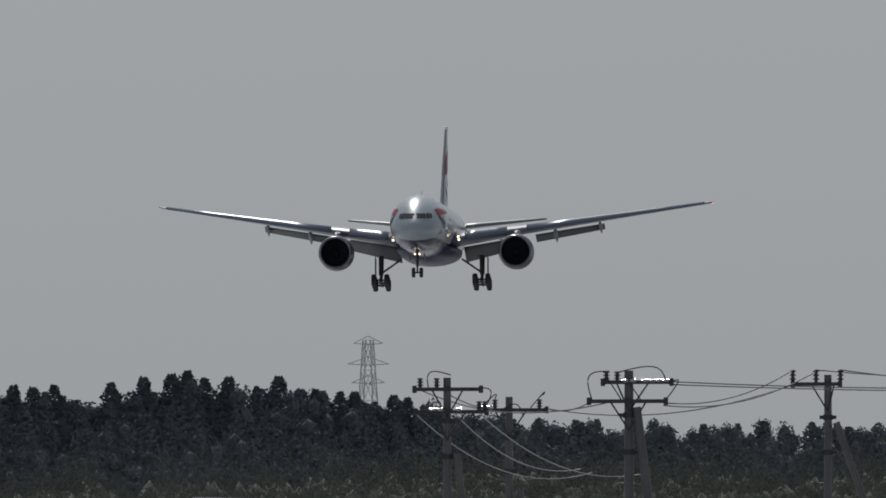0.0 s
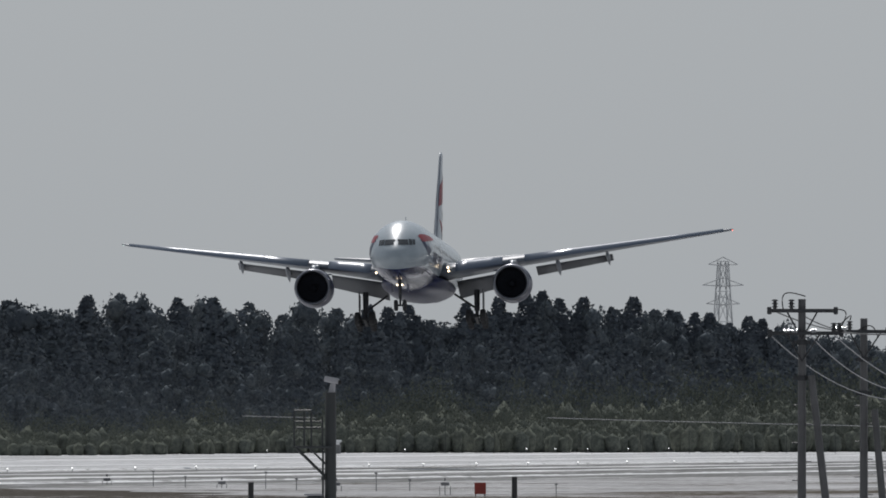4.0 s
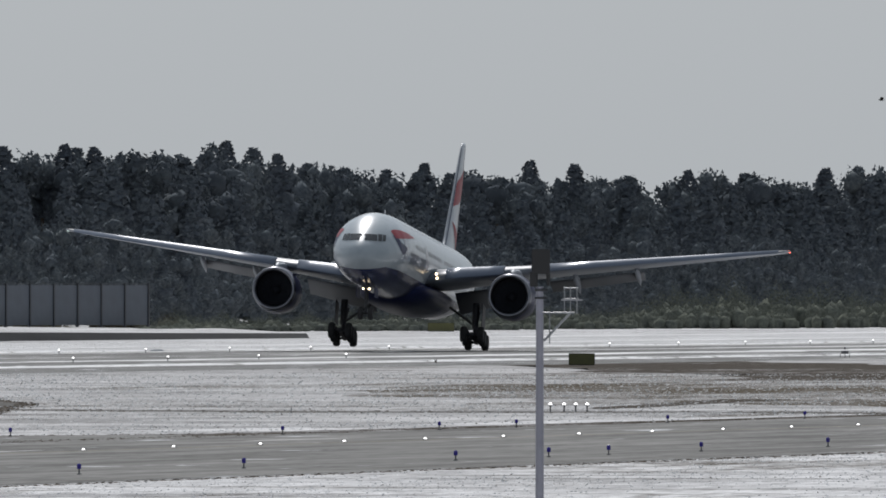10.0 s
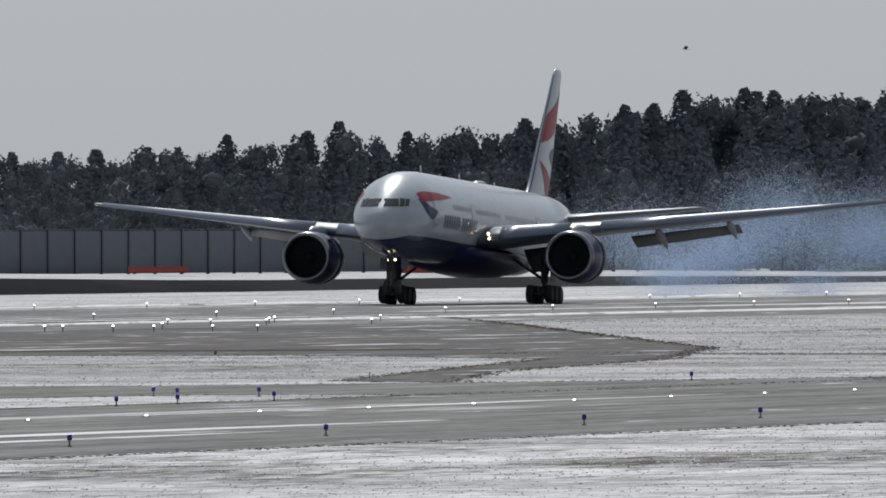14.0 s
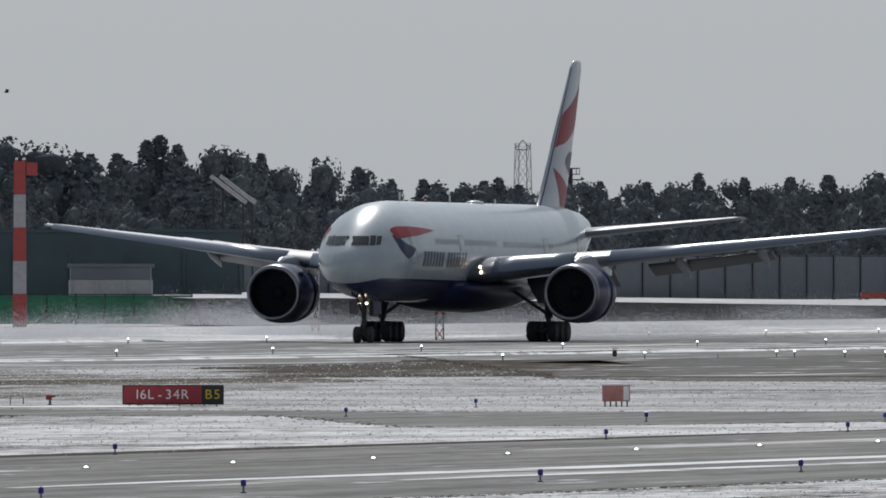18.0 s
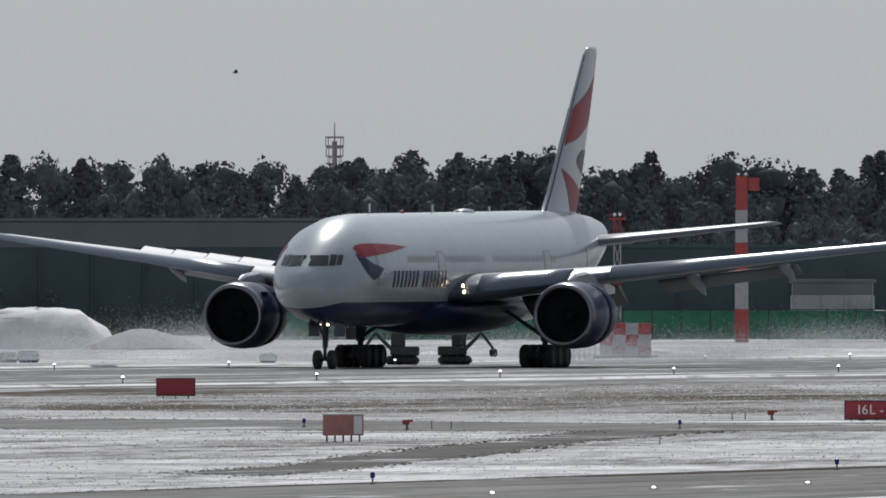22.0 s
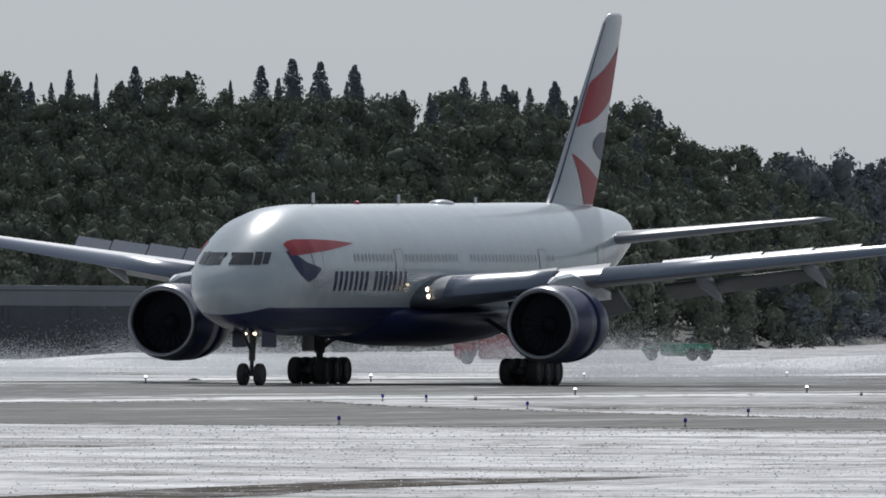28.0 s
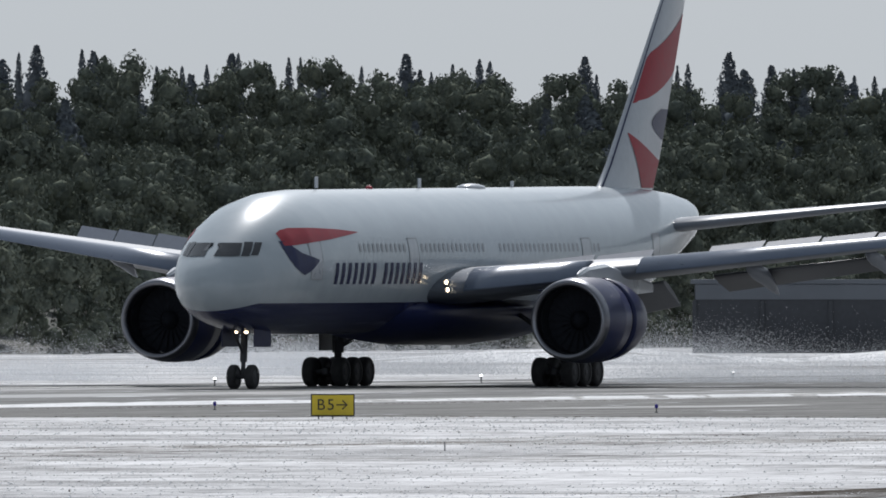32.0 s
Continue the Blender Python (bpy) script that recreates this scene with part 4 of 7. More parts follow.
            sp = solid("spoiler", vs, fs if side > 0 else [tuple(reversed(f)) for f in fs], SPOILER, wing, "grey spoiler panel")
            sp.location = (side * (xa + xb) / 2, hinge - GEAR, z + 0.045 * chord)
            spoilers.append((sp, Vector((1, side * sweep, side * slope))))
        bm = bmesh.new()
        ball(bm, (side * 30.35, 40.6 - GEAR, wing_spine(30.3)[2] + 0.03), 0.14, 2, (0.7, 1.4, 0.7))
        part("wingtip_lamp", bm, LAMP_RED if side > 0 else glow("green_lamp", (0.7, 0.9, 0.8), 1.5), wing, "small wingtip lamp")
        for q, z in ((3.5, 4.68), (3.56, 4.34)):
            bm = bmesh.new()
            rod(bm, (side * q, 21.52 - GEAR, z), (side * q, 21.6 - GEAR, z), 0.11, 0.11, 16)
            part("wing_root_lamp", bm, LAMP, wing, "bright landing light in the wing root")
            # added tube, blocks the lamp's spill onto the hull
            spun("spill_collar", [(21.52, 0.115), (21.32, 0.125), (21.32, 0.14), (21.65, 0.13)], (side * q, -GEAR, z), WING_GREY, wing, "short grey collar added to keep lamp spill off the hull", 16)
    # tailplanes and fin
    for side in (1, -1):
        rings = []
        for x, lead, chord, z in ((0.6, 51.6, 7.4, 6.95), (4, 54.3, 5.7, 7.35), (8, 57.5, 3.85, 7.85), (10.5, 59.5, 2.7, 8.15), (10.9, 60.2, 1.9, 8.2)):
            rings.append([(side * x, lead + u - GEAR, z + v) for u, v in foil(chord, 0.1, 10)])
        loft("tailplane", rings if side > 0 else [list(reversed(r)) for r in rings], WING_GREY, jet, "light grey horizontal tailplane")
    rings = []
    for z, lead, chord in ((8.2, 47.2, 9.6), (8.75, 49.2, 7.2), (10, 50.6, 6.6), (12, 52.45, 5.75), (14, 54.3, 4.8), (16, 56.15, 3.85), (18, 58.0, 2.85), (18.35, 58.5, 2.4), (18.5, 59.0, 1.6)):
        rings.append([(v, lead + u - GEAR, z) for u, v in foil(chord, 0.095, 12)])
    fin = loft("fin", rings, plain("fin_white", PAINT_WHITE, 0.3, vary=0.05, coat=0.3), jet, "tall white tail fin")

    def fin_edge(z):
        pts = ((8.75, 49.2, 7.2), (10, 50.6, 6.6), (12, 52.45, 5.75), (14, 54.3, 4.8), (16, 56.15, 3.85), (18, 58.0, 2.85))
        for a, b in zip(pts, pts[1:]):
            if z <= b[0]:
                u = (z - a[0]) / (b[0] - a[0])
                return a[1] + (b[1] - a[1]) * u, a[2] + (b[2] - a[2]) * u
        return pts[-1][1:]

    def fin_patch(name, za, zb, left, right, material, side, label):
        """A painted band on the fin, between two fractions of its chord that change with height."""
        vs, fs, n, m = [], [], 16, 8
        for i in range(n + 1):
            v = i / n
            z = za + (zb - za) * v
            lead, chord = fin_edge(z)
            for j in range(m + 1):
                f = left(v) + (right(v) - left(v)) * j / m
                f = max(0.015, min(0.985, f))
                t = 5 * 0.095 * (0.2969 * math.sqrt(f) - 0.126 * f - 0.3516 * f * f + 0.2843 * f ** 3 - 0.1036 * f ** 4) * chord
                vs.append((side * (t + 0.02) + 0.02 * math.sin(math.pi * f) * chord, lead + f * chord - GEAR, z))
        for i in range(n):
            for j in range(m):
                a = i * (m + 1) + j
                q = (a, a + 1, a + m + 2, a + m + 1)
                fs.append(q if side > 0 else tuple(reversed(q)))
        solid(name, vs, fs, material, fin, label, True)

    for side in (1, -1):
        fin_patch("red_flash", 8.9, 11.4, lambda v: 0.66 - 0.56 * v, lambda v: 1.0 if v < 0.5 else 1.0 - 0.88 * ((v - 0.5) * 2) ** 0.85, RED, side, "lower red wave on the fin")
        fin_patch("red_flash", 12.75, 16.9, lambda v: max(0.05, min(1.0, (4.15 * v - 2.15) / 2.0)), lambda v: max(0.06, min(1.0, (4.15 * v / 1.5) ** 0.667)), RED, side, "upper red wave on the fin")
        fin_patch("navy_flash", 11.1, 12.5, lambda v: 0.95 - 0.42 * math.sin(v * 2.6), lambda v: 1.0, NAVY, side, "navy wave on the fin")
        fin_patch("navy_flash", 8.8, 18.0, lambda v: 0.015, lambda v: 0.03, NAVY, side, "dark leading edge of the fin")
    # engines
    for side in (1, -1):
        eng = new("engine")
        eng.parent = jet
        eng.location = (side * 9.75, 20.05 - GEAR, 3.02)
        tagged(eng, label="navy turbofan engine under the wing")
        o = (0, 0, 0)
        spun("inlet_lip", [(0.62, 1.49), (0.3, 1.46), (0.1, 1.52), (0.0, 1.64), (0.06, 1.73), (0.25, 1.79), (0.5, 1.83)], o, CHROME, eng, "polished intake lip", 48)
        spun("fan_cowl", [(0.5, 1.83), (1.2, 1.89), (2.2, 1.91), (3.1, 1.88), (3.12, 1.8), (2.9, 1.76)], o, NAVY, eng, "navy fan cowl", 48)
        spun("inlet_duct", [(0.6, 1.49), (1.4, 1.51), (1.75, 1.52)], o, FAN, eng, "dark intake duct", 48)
        sleeve = spun("reverser_sleeve", [(3.02, 1.72), (3.0, 1.86), (3.2, 1.88), (4.2, 1.79), (5.2, 1.58), (5.6, 1.45), (5.55, 1.39), (4.4, 1.56)], o, NAVY, eng, "navy thrust-reverser sleeve", 48)
        sleeves.append(sleeve)
        spun("core_cowl", [(2.8, 1.5), (4.0, 1.42), (5.2, 1.18), (6.4, 0.86), (7.0, 0.7), (6.9, 0.62)], o, DARK_METAL, eng, "dark metal core cowl", 32)
        spun("exhaust_cone", [(6.4, 0.5), (7.2, 0.4), (8.0, 0.12), (8.05, 0.02)], o, DARK_METAL, eng, "exhaust cone", 24, close=True)
        # disc closing the duct; the shade of its depth is in the colour
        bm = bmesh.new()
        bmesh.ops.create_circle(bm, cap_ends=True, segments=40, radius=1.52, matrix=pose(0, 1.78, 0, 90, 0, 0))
        part("fan_shade_disc", bm, FAN, eng, "dark disc painted as the shaded depth behind the fan")
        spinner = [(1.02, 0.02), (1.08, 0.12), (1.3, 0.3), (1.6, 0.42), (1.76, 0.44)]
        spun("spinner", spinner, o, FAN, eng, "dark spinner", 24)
        blade = None
        for k in range(22):
            a = 2 * math.pi * k / 22
            if blade is None:
                vs = []
                for r, tw, c in ((0.42, 25, 0.2), (0.8, 40, 0.24), (1.2, 55, 0.27), (1.49, 63, 0.27)):
                    cs, sn = math.cos(radians(tw)), math.sin(radians(tw))
                    for u, v in ((-1, 0), (0, 0.02), (1, 0), (0, -0.02)):
                        vs.append(((u * c * sn + v * cs), 1.6 + u * c * cs * 0.5 - v * sn, r))
                fs = [(4 * i + j, 4 * i + (j + 1) % 4, 4 * i + 4 + (j + 1) % 4, 4 * i + 4 + j) for i in range(3) for j in range(4)] + [(3, 2, 1, 0), (12, 13, 14, 15)]
                blade = mesh_of("fan_blade", vs, fs)
                blade.materials.append(FAN)
            b = new("fan_blade", blade)
            b.parent, b.rotation_euler = eng, (0, a, 0)
        # pylon
        rings = []
        for y, z0, z1, w in ((1.2, 1.9, 2.0, 0.05), (2.2, 1.7, 2.3, 0.24), (4.5, 1.5, 2.45, 0.3), (7.5, 1.1, 2.0, 0.28), (10.5, 1.2, 1.6, 0.08)):
            rings.append([(w * cx, y, z) for cx, z in ((-1, z0), (1, z0), (1, z1 - 0.1), (0.4, z1), (-0.4, z1), (-1, z1 - 0.1))])
        loft("pylon", rings, WHITE, eng, "engine pylon", smooth=False)
        bm = bmesh.new()
        box(bm, (-side * 1.55, 1.7, 1.3), (0.5, 1.1, 0.06), 0, 0.01)
        part("strake", bm, NAVY, eng, "small cowl strake")
    # undercarriage
    def wheel(parent, c, r, w):
        whl = new("wheel")
        whl.parent, whl.location = parent, c
        tyre = [(-w / 2, r * 0.62), (-w / 2, r * 0.86), (-w * 0.36, r * 0.97), (-w * 0.15, r), (w * 0.15, r), (w * 0.36, r * 0.97), (w / 2, r * 0.86), (w / 2, r * 0.62)]
        n = 28
        ringz = [[(u, q * math.cos(2 * math.pi * i / n), q * math.sin(2 * math.pi * i / n)) for i in range(n)] for u, q in tyre]
        loft("tyre", ringz, RUBBER, whl, "black tyre", close=False)
        rim = [(-w * 0.44, 0.05), (-w * 0.44, r * 0.2), (-w * 0.3, r * 0.34), (-w * 0.46, r * 0.6), (-w * 0.42, r * 0.64), (w * 0.42, r * 0.64), (w * 0.46, r * 0.6), (w * 0.3, r * 0.34), (w * 0.44, r * 0.2), (w * 0.44, 0.05)]
        ringz = [[(u, q * math.cos(2 * math.pi * i / n), q * math.sin(2 * math.pi * i / n)) for i in range(n)] for u, q in rim]
        loft("rim", ringz, GEAR_GREY, whl, "grey wheel rim")
        wheels.append((whl, r))
        return whl

    for side in (1, -1):
        leg = new("main_gear")
        leg.parent, leg.location = jet, (side * 5.49, -0.6, 0)
        tagged(leg, label="six-wheel main undercarriage leg")
        bm = bmesh.new()
        rod(bm, (0, 0, 0.7), (0, 0, 2.2), 0.17, n=16)
        rod(bm, (0, 0, 1.5), (0, 0, 3.6), 0.26, 0.3, 16)
        rod(bm, (0, 0.1, 1.7), (-side * 2.2, -0.2, 3.2), 0.11)
        rod(bm, (0, 0.1, 1.6), (0, 2.4, 3.4), 0.1)
        rod(bm, (0, -0.25, 1.2), (0, -0.5, 2.1), 0.06)
        box(bm, (0, 0, 0.68), (0.34, 3.3, 0.36), 0, 0.06)
        for y in (-1.47, 0, 1.47):
            rod(bm, (-0.72, y, 0.66), (0.72, y, 0.66), 0.11)
        part("strut", bm, GEAR_GREY, leg, "grey steel strut and bogie beam", smooth=False)
        # dark grey on this door paints its backlit shade
        bm = bmesh.new()
        box(bm, (side * 0.62, 0.2, 2.55), (0.06, 1.9, 1.9), 0, 0.02)
        part("gear_door", bm, GEAR_GREY, leg, "leg door in dark grey, its backlit shade painted")
        for y in (-1.47, 0, 1.47):
            for x in (-0.7, 0.7):
                wheel(leg, (x, y, 0.66), 0.66, 0.52)
        legs.append(leg)
    leg = new("nose_gear")
    leg.parent, leg.location = jet, (0, -25.88, 0)
    tagged(leg, label="twin-wheel nose undercarriage leg")
    bm = bmesh.new()
    rod(bm, (0, 0, 0.5), (0, 0.1, 1.9), 0.1, n=14)
    rod(bm, (0, 0.06, 1.2), (0, 0.22, 3.0), 0.16, n=14)
    rod(bm, (0, 0.1, 1.5), (0, -1.6, 2.9), 0.07)
    rod(bm, (-0.5, 0, 0.54), (0.5, 0, 0.54), 0.09)
    box(bm, (0, -0.12, 2.5), (0.75, 0.12, 0.16), 0, 0.02)
    part("strut", bm, GEAR_GREY, leg, "grey nose-gear strut")
    legs.append(leg)
    for x in (-0.42, 0.42):
        wheel(leg, (x, 0, 0.54), 0.54, 0.36)
    for x in (-0.24, 0.24):
        bm = bmesh.new()
        rod(bm, (x, -0.26, 2.52), (x, -0.2, 2.52), 0.08, 0.085, 16)
        part("taxi_light", bm, LAMP, leg, "bright lamp on the nose gear")
    for x in (-0.75, 0.75):
        bm = bmesh.new()
        box(bm, (x, 0.4, 2.25), (0.05, 2.0, 0.8), 0, 0.02)
        part("gear_door", bm, NAVY, leg, "navy nose-gear door")
    # cockpit windows: six dark panes round the nose
    def brow(z):
        for a, b in zip(HULL, HULL[1:]):
            if z <= b[2]:
                return a[0] + (b[0] - a[0]) * (z - a[2]) / (b[2] - a[2])
        return 0.0

    for side in (1, -1):
        for k0, k1, lo, hi in ((0.02, 0.5, 5.84, 6.42), (0.55, 0.84, 5.84, 6.46), (0.89, 1.18, 5.88, 6.44)):
            vs, fs, n, m = [], [], 10, 5
            for i in range(n + 1):
                u = i / n
                for j in range(m + 1):
                    z = lo + (hi - lo) * j / m
                    lean = brow(z) if k0 < 0.5 and u < 0.1 else brow(z) * 0.75 + 0.25 * brow(6.12)
                    k = k0 + (k1 - k0) * u
                    s = max(brow(z) + 0.004, lean + k)
                    vs.append(skin(s, z, side, 0.025) - Vector((0, 0.015, 0)))
            for i in range(n):
                for j in range(m):
                    a = i * (m + 1) + j
                    q = (a, a + m + 1, a + m + 2, a + 1)
                    fs.append(q if side > 0 else tuple(reversed(q)))
            solid("cockpit_window", vs, fs, PANE, jet, "dark cockpit pane", True)
    # ribbon mark, name bars, doors, cabin windows

    def bend(points):
        def f(s):
            for (a, p), (b, q) in zip(points, points[1:]):
                if s <= b:
                    u = max(0.0, (s - a) / (b - a))
                    return p + (q - p) * u
            return points[-1][1]
        return f

    for side in (1, -1):
        patch("ribbon", 4.9, 12.4, bend([(4.9, 6.3), (5.6, 6.32), (6.5, 6.4), (9, 6.58), (12.4, 6.88)]), bend([(4.9, 6.82), (5.2, 6.97), (5.8, 7.07), (7.5, 7.08), (10, 7.02), (12.4, 6.9)]), side, RED, jet, "red upper stroke of the ribbon mark", 40, 4)
        patch("ribbon", 4.72, 7.4, bend([(4.72, 6.2), (4.86, 5.75), (5.2, 5.4), (5.6, 5.16), (6.0, 5.02), (6.6, 5.2), (7.4, 5.62)]), bend([(4.72, 6.5), (5.15, 6.5), (5.4, 6.25), (5.95, 5.98), (7.4, 5.7)]), side, NAVY, jet, "navy lower stroke of the ribbon mark", 30, 4)
        for k in range(14):
            s = 9.2 + k * 0.74 if k < 7 else 15.0 + (k - 7) * 0.7
            w, tall = 0.36, 5.55
            patch("name_bar", s, s + w, lambda q: 4.62, lambda q: tall, side, NAVY, jet, "navy bar of the painted name", 3, 3)
        win = mesh_of("cabin_window", [skin(20 + a * 0.13, 6.2 + b * 0.19, side, 0.015) - Vector((0, 20 - GEAR, 0)) for a, b in ((-1, -0.6), (-0.6, -1), (0.6, -1), (1, -0.6), (1, 0.6), (0.6, 1), (-0.6, 1), (-1, 0.6))],
                      [tuple(range(8)) if side > 0 else tuple(reversed(range(8)))])
        win.materials.append(WINDOW)
        for k in range(56):
            s = 12.2 + k * 0.533
            if min(abs(s - q) for q in (18.6, 28.0, 40.0)) < 0.75:
                continue
            w = new("cabin_window", win)
            w.parent, w.location = jet, (0, s - GEAR, 0)
        for s in (7.2, 18.6, 40.0, 49.5):
            lo, hi = 4.85, 6.6
            if s > 45:
                lo, hi = 5.0, 6.8
            door = patch("cabin_door", s - 0.55, s + 0.55, lambda q: lo, lambda q: hi, side, WHITE, jet, "white cabin door with a grey seam", 4, 6, 0.012)
            for q0, q1, z0, z1 in ((s - 0.58, s - 0.54, lo, hi), (s + 0.54, s + 0.58, lo, hi), (s - 0.58, s + 0.58, lo - 0.04, lo), (s - 0.58, s + 0.58, hi, hi + 0.04)):
                patch("door_seam", q0, q1, lambda q: z0, lambda q: z1, side, SEAM, door, "", 2, 6, 0.018)
    # aerials and beacons on the back
    for s, h in ((14.5, 0.5), (27.0, 0.45), (38.5, 0.35)):
        bm = bmesh.new()
        box(bm, (0, s - GEAR + h * 0.3, 8.84 + h / 2), (0.05, 0.34, h), 0, 0.01)
        part("blade_aerial", bm, WHITE, jet, "small blade aerial")
    bm = bmesh.new()
    ball(bm, (0, 21.0 - GEAR, 8.84), 0.16, 2, (1, 1.2, 0.8))
    part("beacon", bm, RED, jet, "red beacon")
    bm = bmesh.new()
    ball(bm, (0, 33.5 - GEAR, 8.85), 0.8, 2, (0.7, 1.6, 0.28))
    part("aerial_dome", bm, WHITE, jet, "low white aerial dome", smooth=True)
    return jet


spoilers, sleeves, wheels, wings, legs = [], [], [], [], []
jet = build_jet()

# ---- lamps and signs of the airfield ----
BLUE_CAP = plain("blue_lens", (0.03, 0.02, 0.30), 0.25, vary=0.1)
POST_GREY = plain("post_grey", (0.20, 0.20, 0.21), 0.5, vary=0.2)
CLEAR = plain("frosted_lens", (0.85, 0.86, 0.88), 0.25, vary=0.05, coat=0.6)
CLEAR_LIT = glow("lit_lens", (1.0, 0.98, 0.94), 3.0)
ORANGE_RED = plain("red_board", (0.35, 0.05, 0.035), 0.5, vary=0.15)
SIGN_RED = plain("sign_red", (0.30, 0.016, 0.03), 0.4, vary=0.1)
SIGN_YELLOW = plain("sign_yellow", (0.62, 0.47, 0.02), 0.45, vary=0.08)
SIGN_BLACK = plain("sign_black", (0.015, 0.015, 0.016), 0.5, vary=0.1)
SIGN_WHITE = plain("sign_white", (0.8, 0.8, 0.8), 0.5, vary=0.05)
FADED = plain("faded_red_cabinet", (0.46, 0.20, 0.18), 0.6, vary=0.15)


def blue_lamp():
    ob = empty("taxiway_lamp", pose(0, 0, -40), "small blue taxiway edge lamp on a short stem", "lamp", "taxiway edge lamps")
    bm = bmesh.new()
    rod(bm, (0, 0, 0), (0, 0, 0.18), 0.025)
    rod(bm, (0, 0, 0), (0, 0, 0.03), 0.07)
    part("stem", bm, POST_GREY, ob)
    bm = bmesh.new()
    rod(bm, (0, 0, 0.16), (0, 0, 0.26), 0.06, 0.066, 12)
    ball(bm, (0, 0, 0.26), 0.066, 2, (1, 1, 0.9))
    part("lens", bm, BLUE_CAP, ob, "blue glass lens")
    return ob


def white_lamp(tall=0.24):
    ob = empty("white_stem_lamp", pose(0, 0, -40), "white lamp on a short stem", "lamp", "runway edge lamps")
    bm = bmesh.new()
    rod(bm, (0, 0, 0), (0, 0, tall), 0.035)
    rod(bm, (0, 0, tall), (0, 0, tall + 0.06), 0.075, 0.075, 12)
    part("stem", bm, POST_GREY, ob)
    bm = bmesh.new()
    ball(bm, (0, 0, tall + 0.08), 0.075, 2, (1, 1, 0.9))
    part("lens", bm, CLEAR_LIT, ob, "bright clear lens")
    return ob


def flush_lamp():
    ob = empty("centre_line_lamp", pose(0, 0, -40), "low white lamp set in the taxiway's middle line", "lamp", "taxiway centre lamps")
    bm = bmesh.new()
    rod(bm, (0, 0, 0), (0, 0, 0.03), 0.15, 0.12, 12)
    part("housing", bm, POST_GREY, ob)
    bm = bmesh.new()
    ball(bm, (0, 0, 0.035), 0.055, 2, (1, 1, 0.7))
    part("lens", bm, CLEAR_LIT, ob, "bright lens")
    return ob


def spread(make, spots):
    first = make()
    for k, (x, y) in enumerate(spots):
        m = pose(x, y, 0.012, 0, 0, (k * 37) % 90)
        if k == 0:
            first.matrix_world = m
        else:
            copy_thing(first, m)


spread(blue_lamp, [(-138.5, y) for y in (493, 510, 537, 563, 591, 622, 645, 668, 700, 715, 725, 741, 764, 788, 812, 840, 870)]
       + [(-169, y) for y in (565, 609, 663, 693, 714, 701, 822, 851, 866, 897, 927, 960)] + [(-176, 730), (-186, 735), (-174, 733), (-178, 735), (-176, 808), (-202, 757), (-210, 805), (-219, 769), (-234, 774), (-250, 785), (-264, 784), (-276, 781), (-301, 796), (-322, 805), (-225, 814), (-266, 831), (-282, 845), (-303, 880), (-326, 928), (-323, 925)])
spread(white_lamp, [(-334.5 - 0.012 * (y - 978), y) for y in range(978, 1700, 34)] + [(-386, y) for y in range(965, 2500, 33)])
spread(lambda: white_lamp(0.24), [(-299, 1214), (-295, 1209), (-293, 1210), (-290, 1211), (-288, 1213), (-300, 1214), (-303, 1197), (-303, 1167), (-301, 1245), (-301, 1296), (-312, 1317), (-313, 1296), (-310, 1294), (-306, 1291), (-315, 1331), (-313, 1350),
                                  (-188.6, 974), (-188, 974), (-187.5, 974), (-187, 974)])
spread(flush_lamp, [(-158.5, 540 + 14.2 * k) for k in range(28)])


def letters(text, size, x, z, y, material, parent):
    """Raised painted letters, one by one, on a board that faces -y."""
    made, wide = [], 0.0
    for mark in text:
        if mark == " ":
            wide += size * 0.16
            continue
        cu = bpy.data.curves.new("letter", "FONT")
        cu.body, cu.size, cu.extrude, cu.align_y = mark, size, 0.004, "CENTER"
        tmp = bpy.data.objects.new("letter", cu)
        me = bpy.data.meshes.new_from_object(tmp)
        bpy.data.objects.remove(tmp)
        me.materials.clear()
        me.materials.append(material)
        xs = [v.co.x for v in me.vertices]
        made.append((me, wide - min(xs)))
        wide += max(xs) - min(xs) + size * 0.17
    for me, u in made:
        ob = new("letter", me)
        ob.parent = parent
        ob.matrix_basis = pose(x + u - (wide - size * 0.17) / 2, y, z, 90, 0, 0)


def board_sign(name, x, y, turn, label, panels, high, foot, feet):
    """A lit guidance sign: panels are (width, material, text, text material), side by side on short legs."""
    ob = empty(name, pose(x, y, 0.0, 0, 0, turn), label, "sign", "taxiway guidance signs")
    total = sum(p[0] for p in panels)
    bm = bmesh.new()
    box(bm, (0, 0.07, foot + high / 2), (total + 0.06, 0.2, high + 0.05), 0, 0.012)
    part("casing", bm, SIGN_BLACK, ob, "dark metal casing")
    u = -total / 2
    for w, mat, text, ink in panels:
        bm = bmesh.new()
        box(bm, (u + w / 2, -0.045, foot + high / 2), (w - 0.03, 0.03, high - 0.04), 0, 0.006)
        panel = part("panel", bm, mat, ob)
        if text:
            letters(text, high * 0.74, u + w / 2, foot + high / 2, -0.066, ink, panel)
        u += w
    for k in range(feet):
        bm = bmesh.new()
        rod(bm, (-total / 2 + total * (k + 0.5) / feet, 0.07, 0), (-total / 2 + total * (k + 0.5) / feet, 0.07, foot), 0.025)
        part("leg", bm, POST_GREY, ob)
    return ob


board_sign("runway_sign", -222.6, 810, 15.4, "red and black runway holding sign on short legs", [(2.85, SIGN_RED, "16L - 34R", SIGN_WHITE), (0.75, SIGN_BLACK, "B5", SIGN_YELLOW)], 0.66, 0.09, 8)
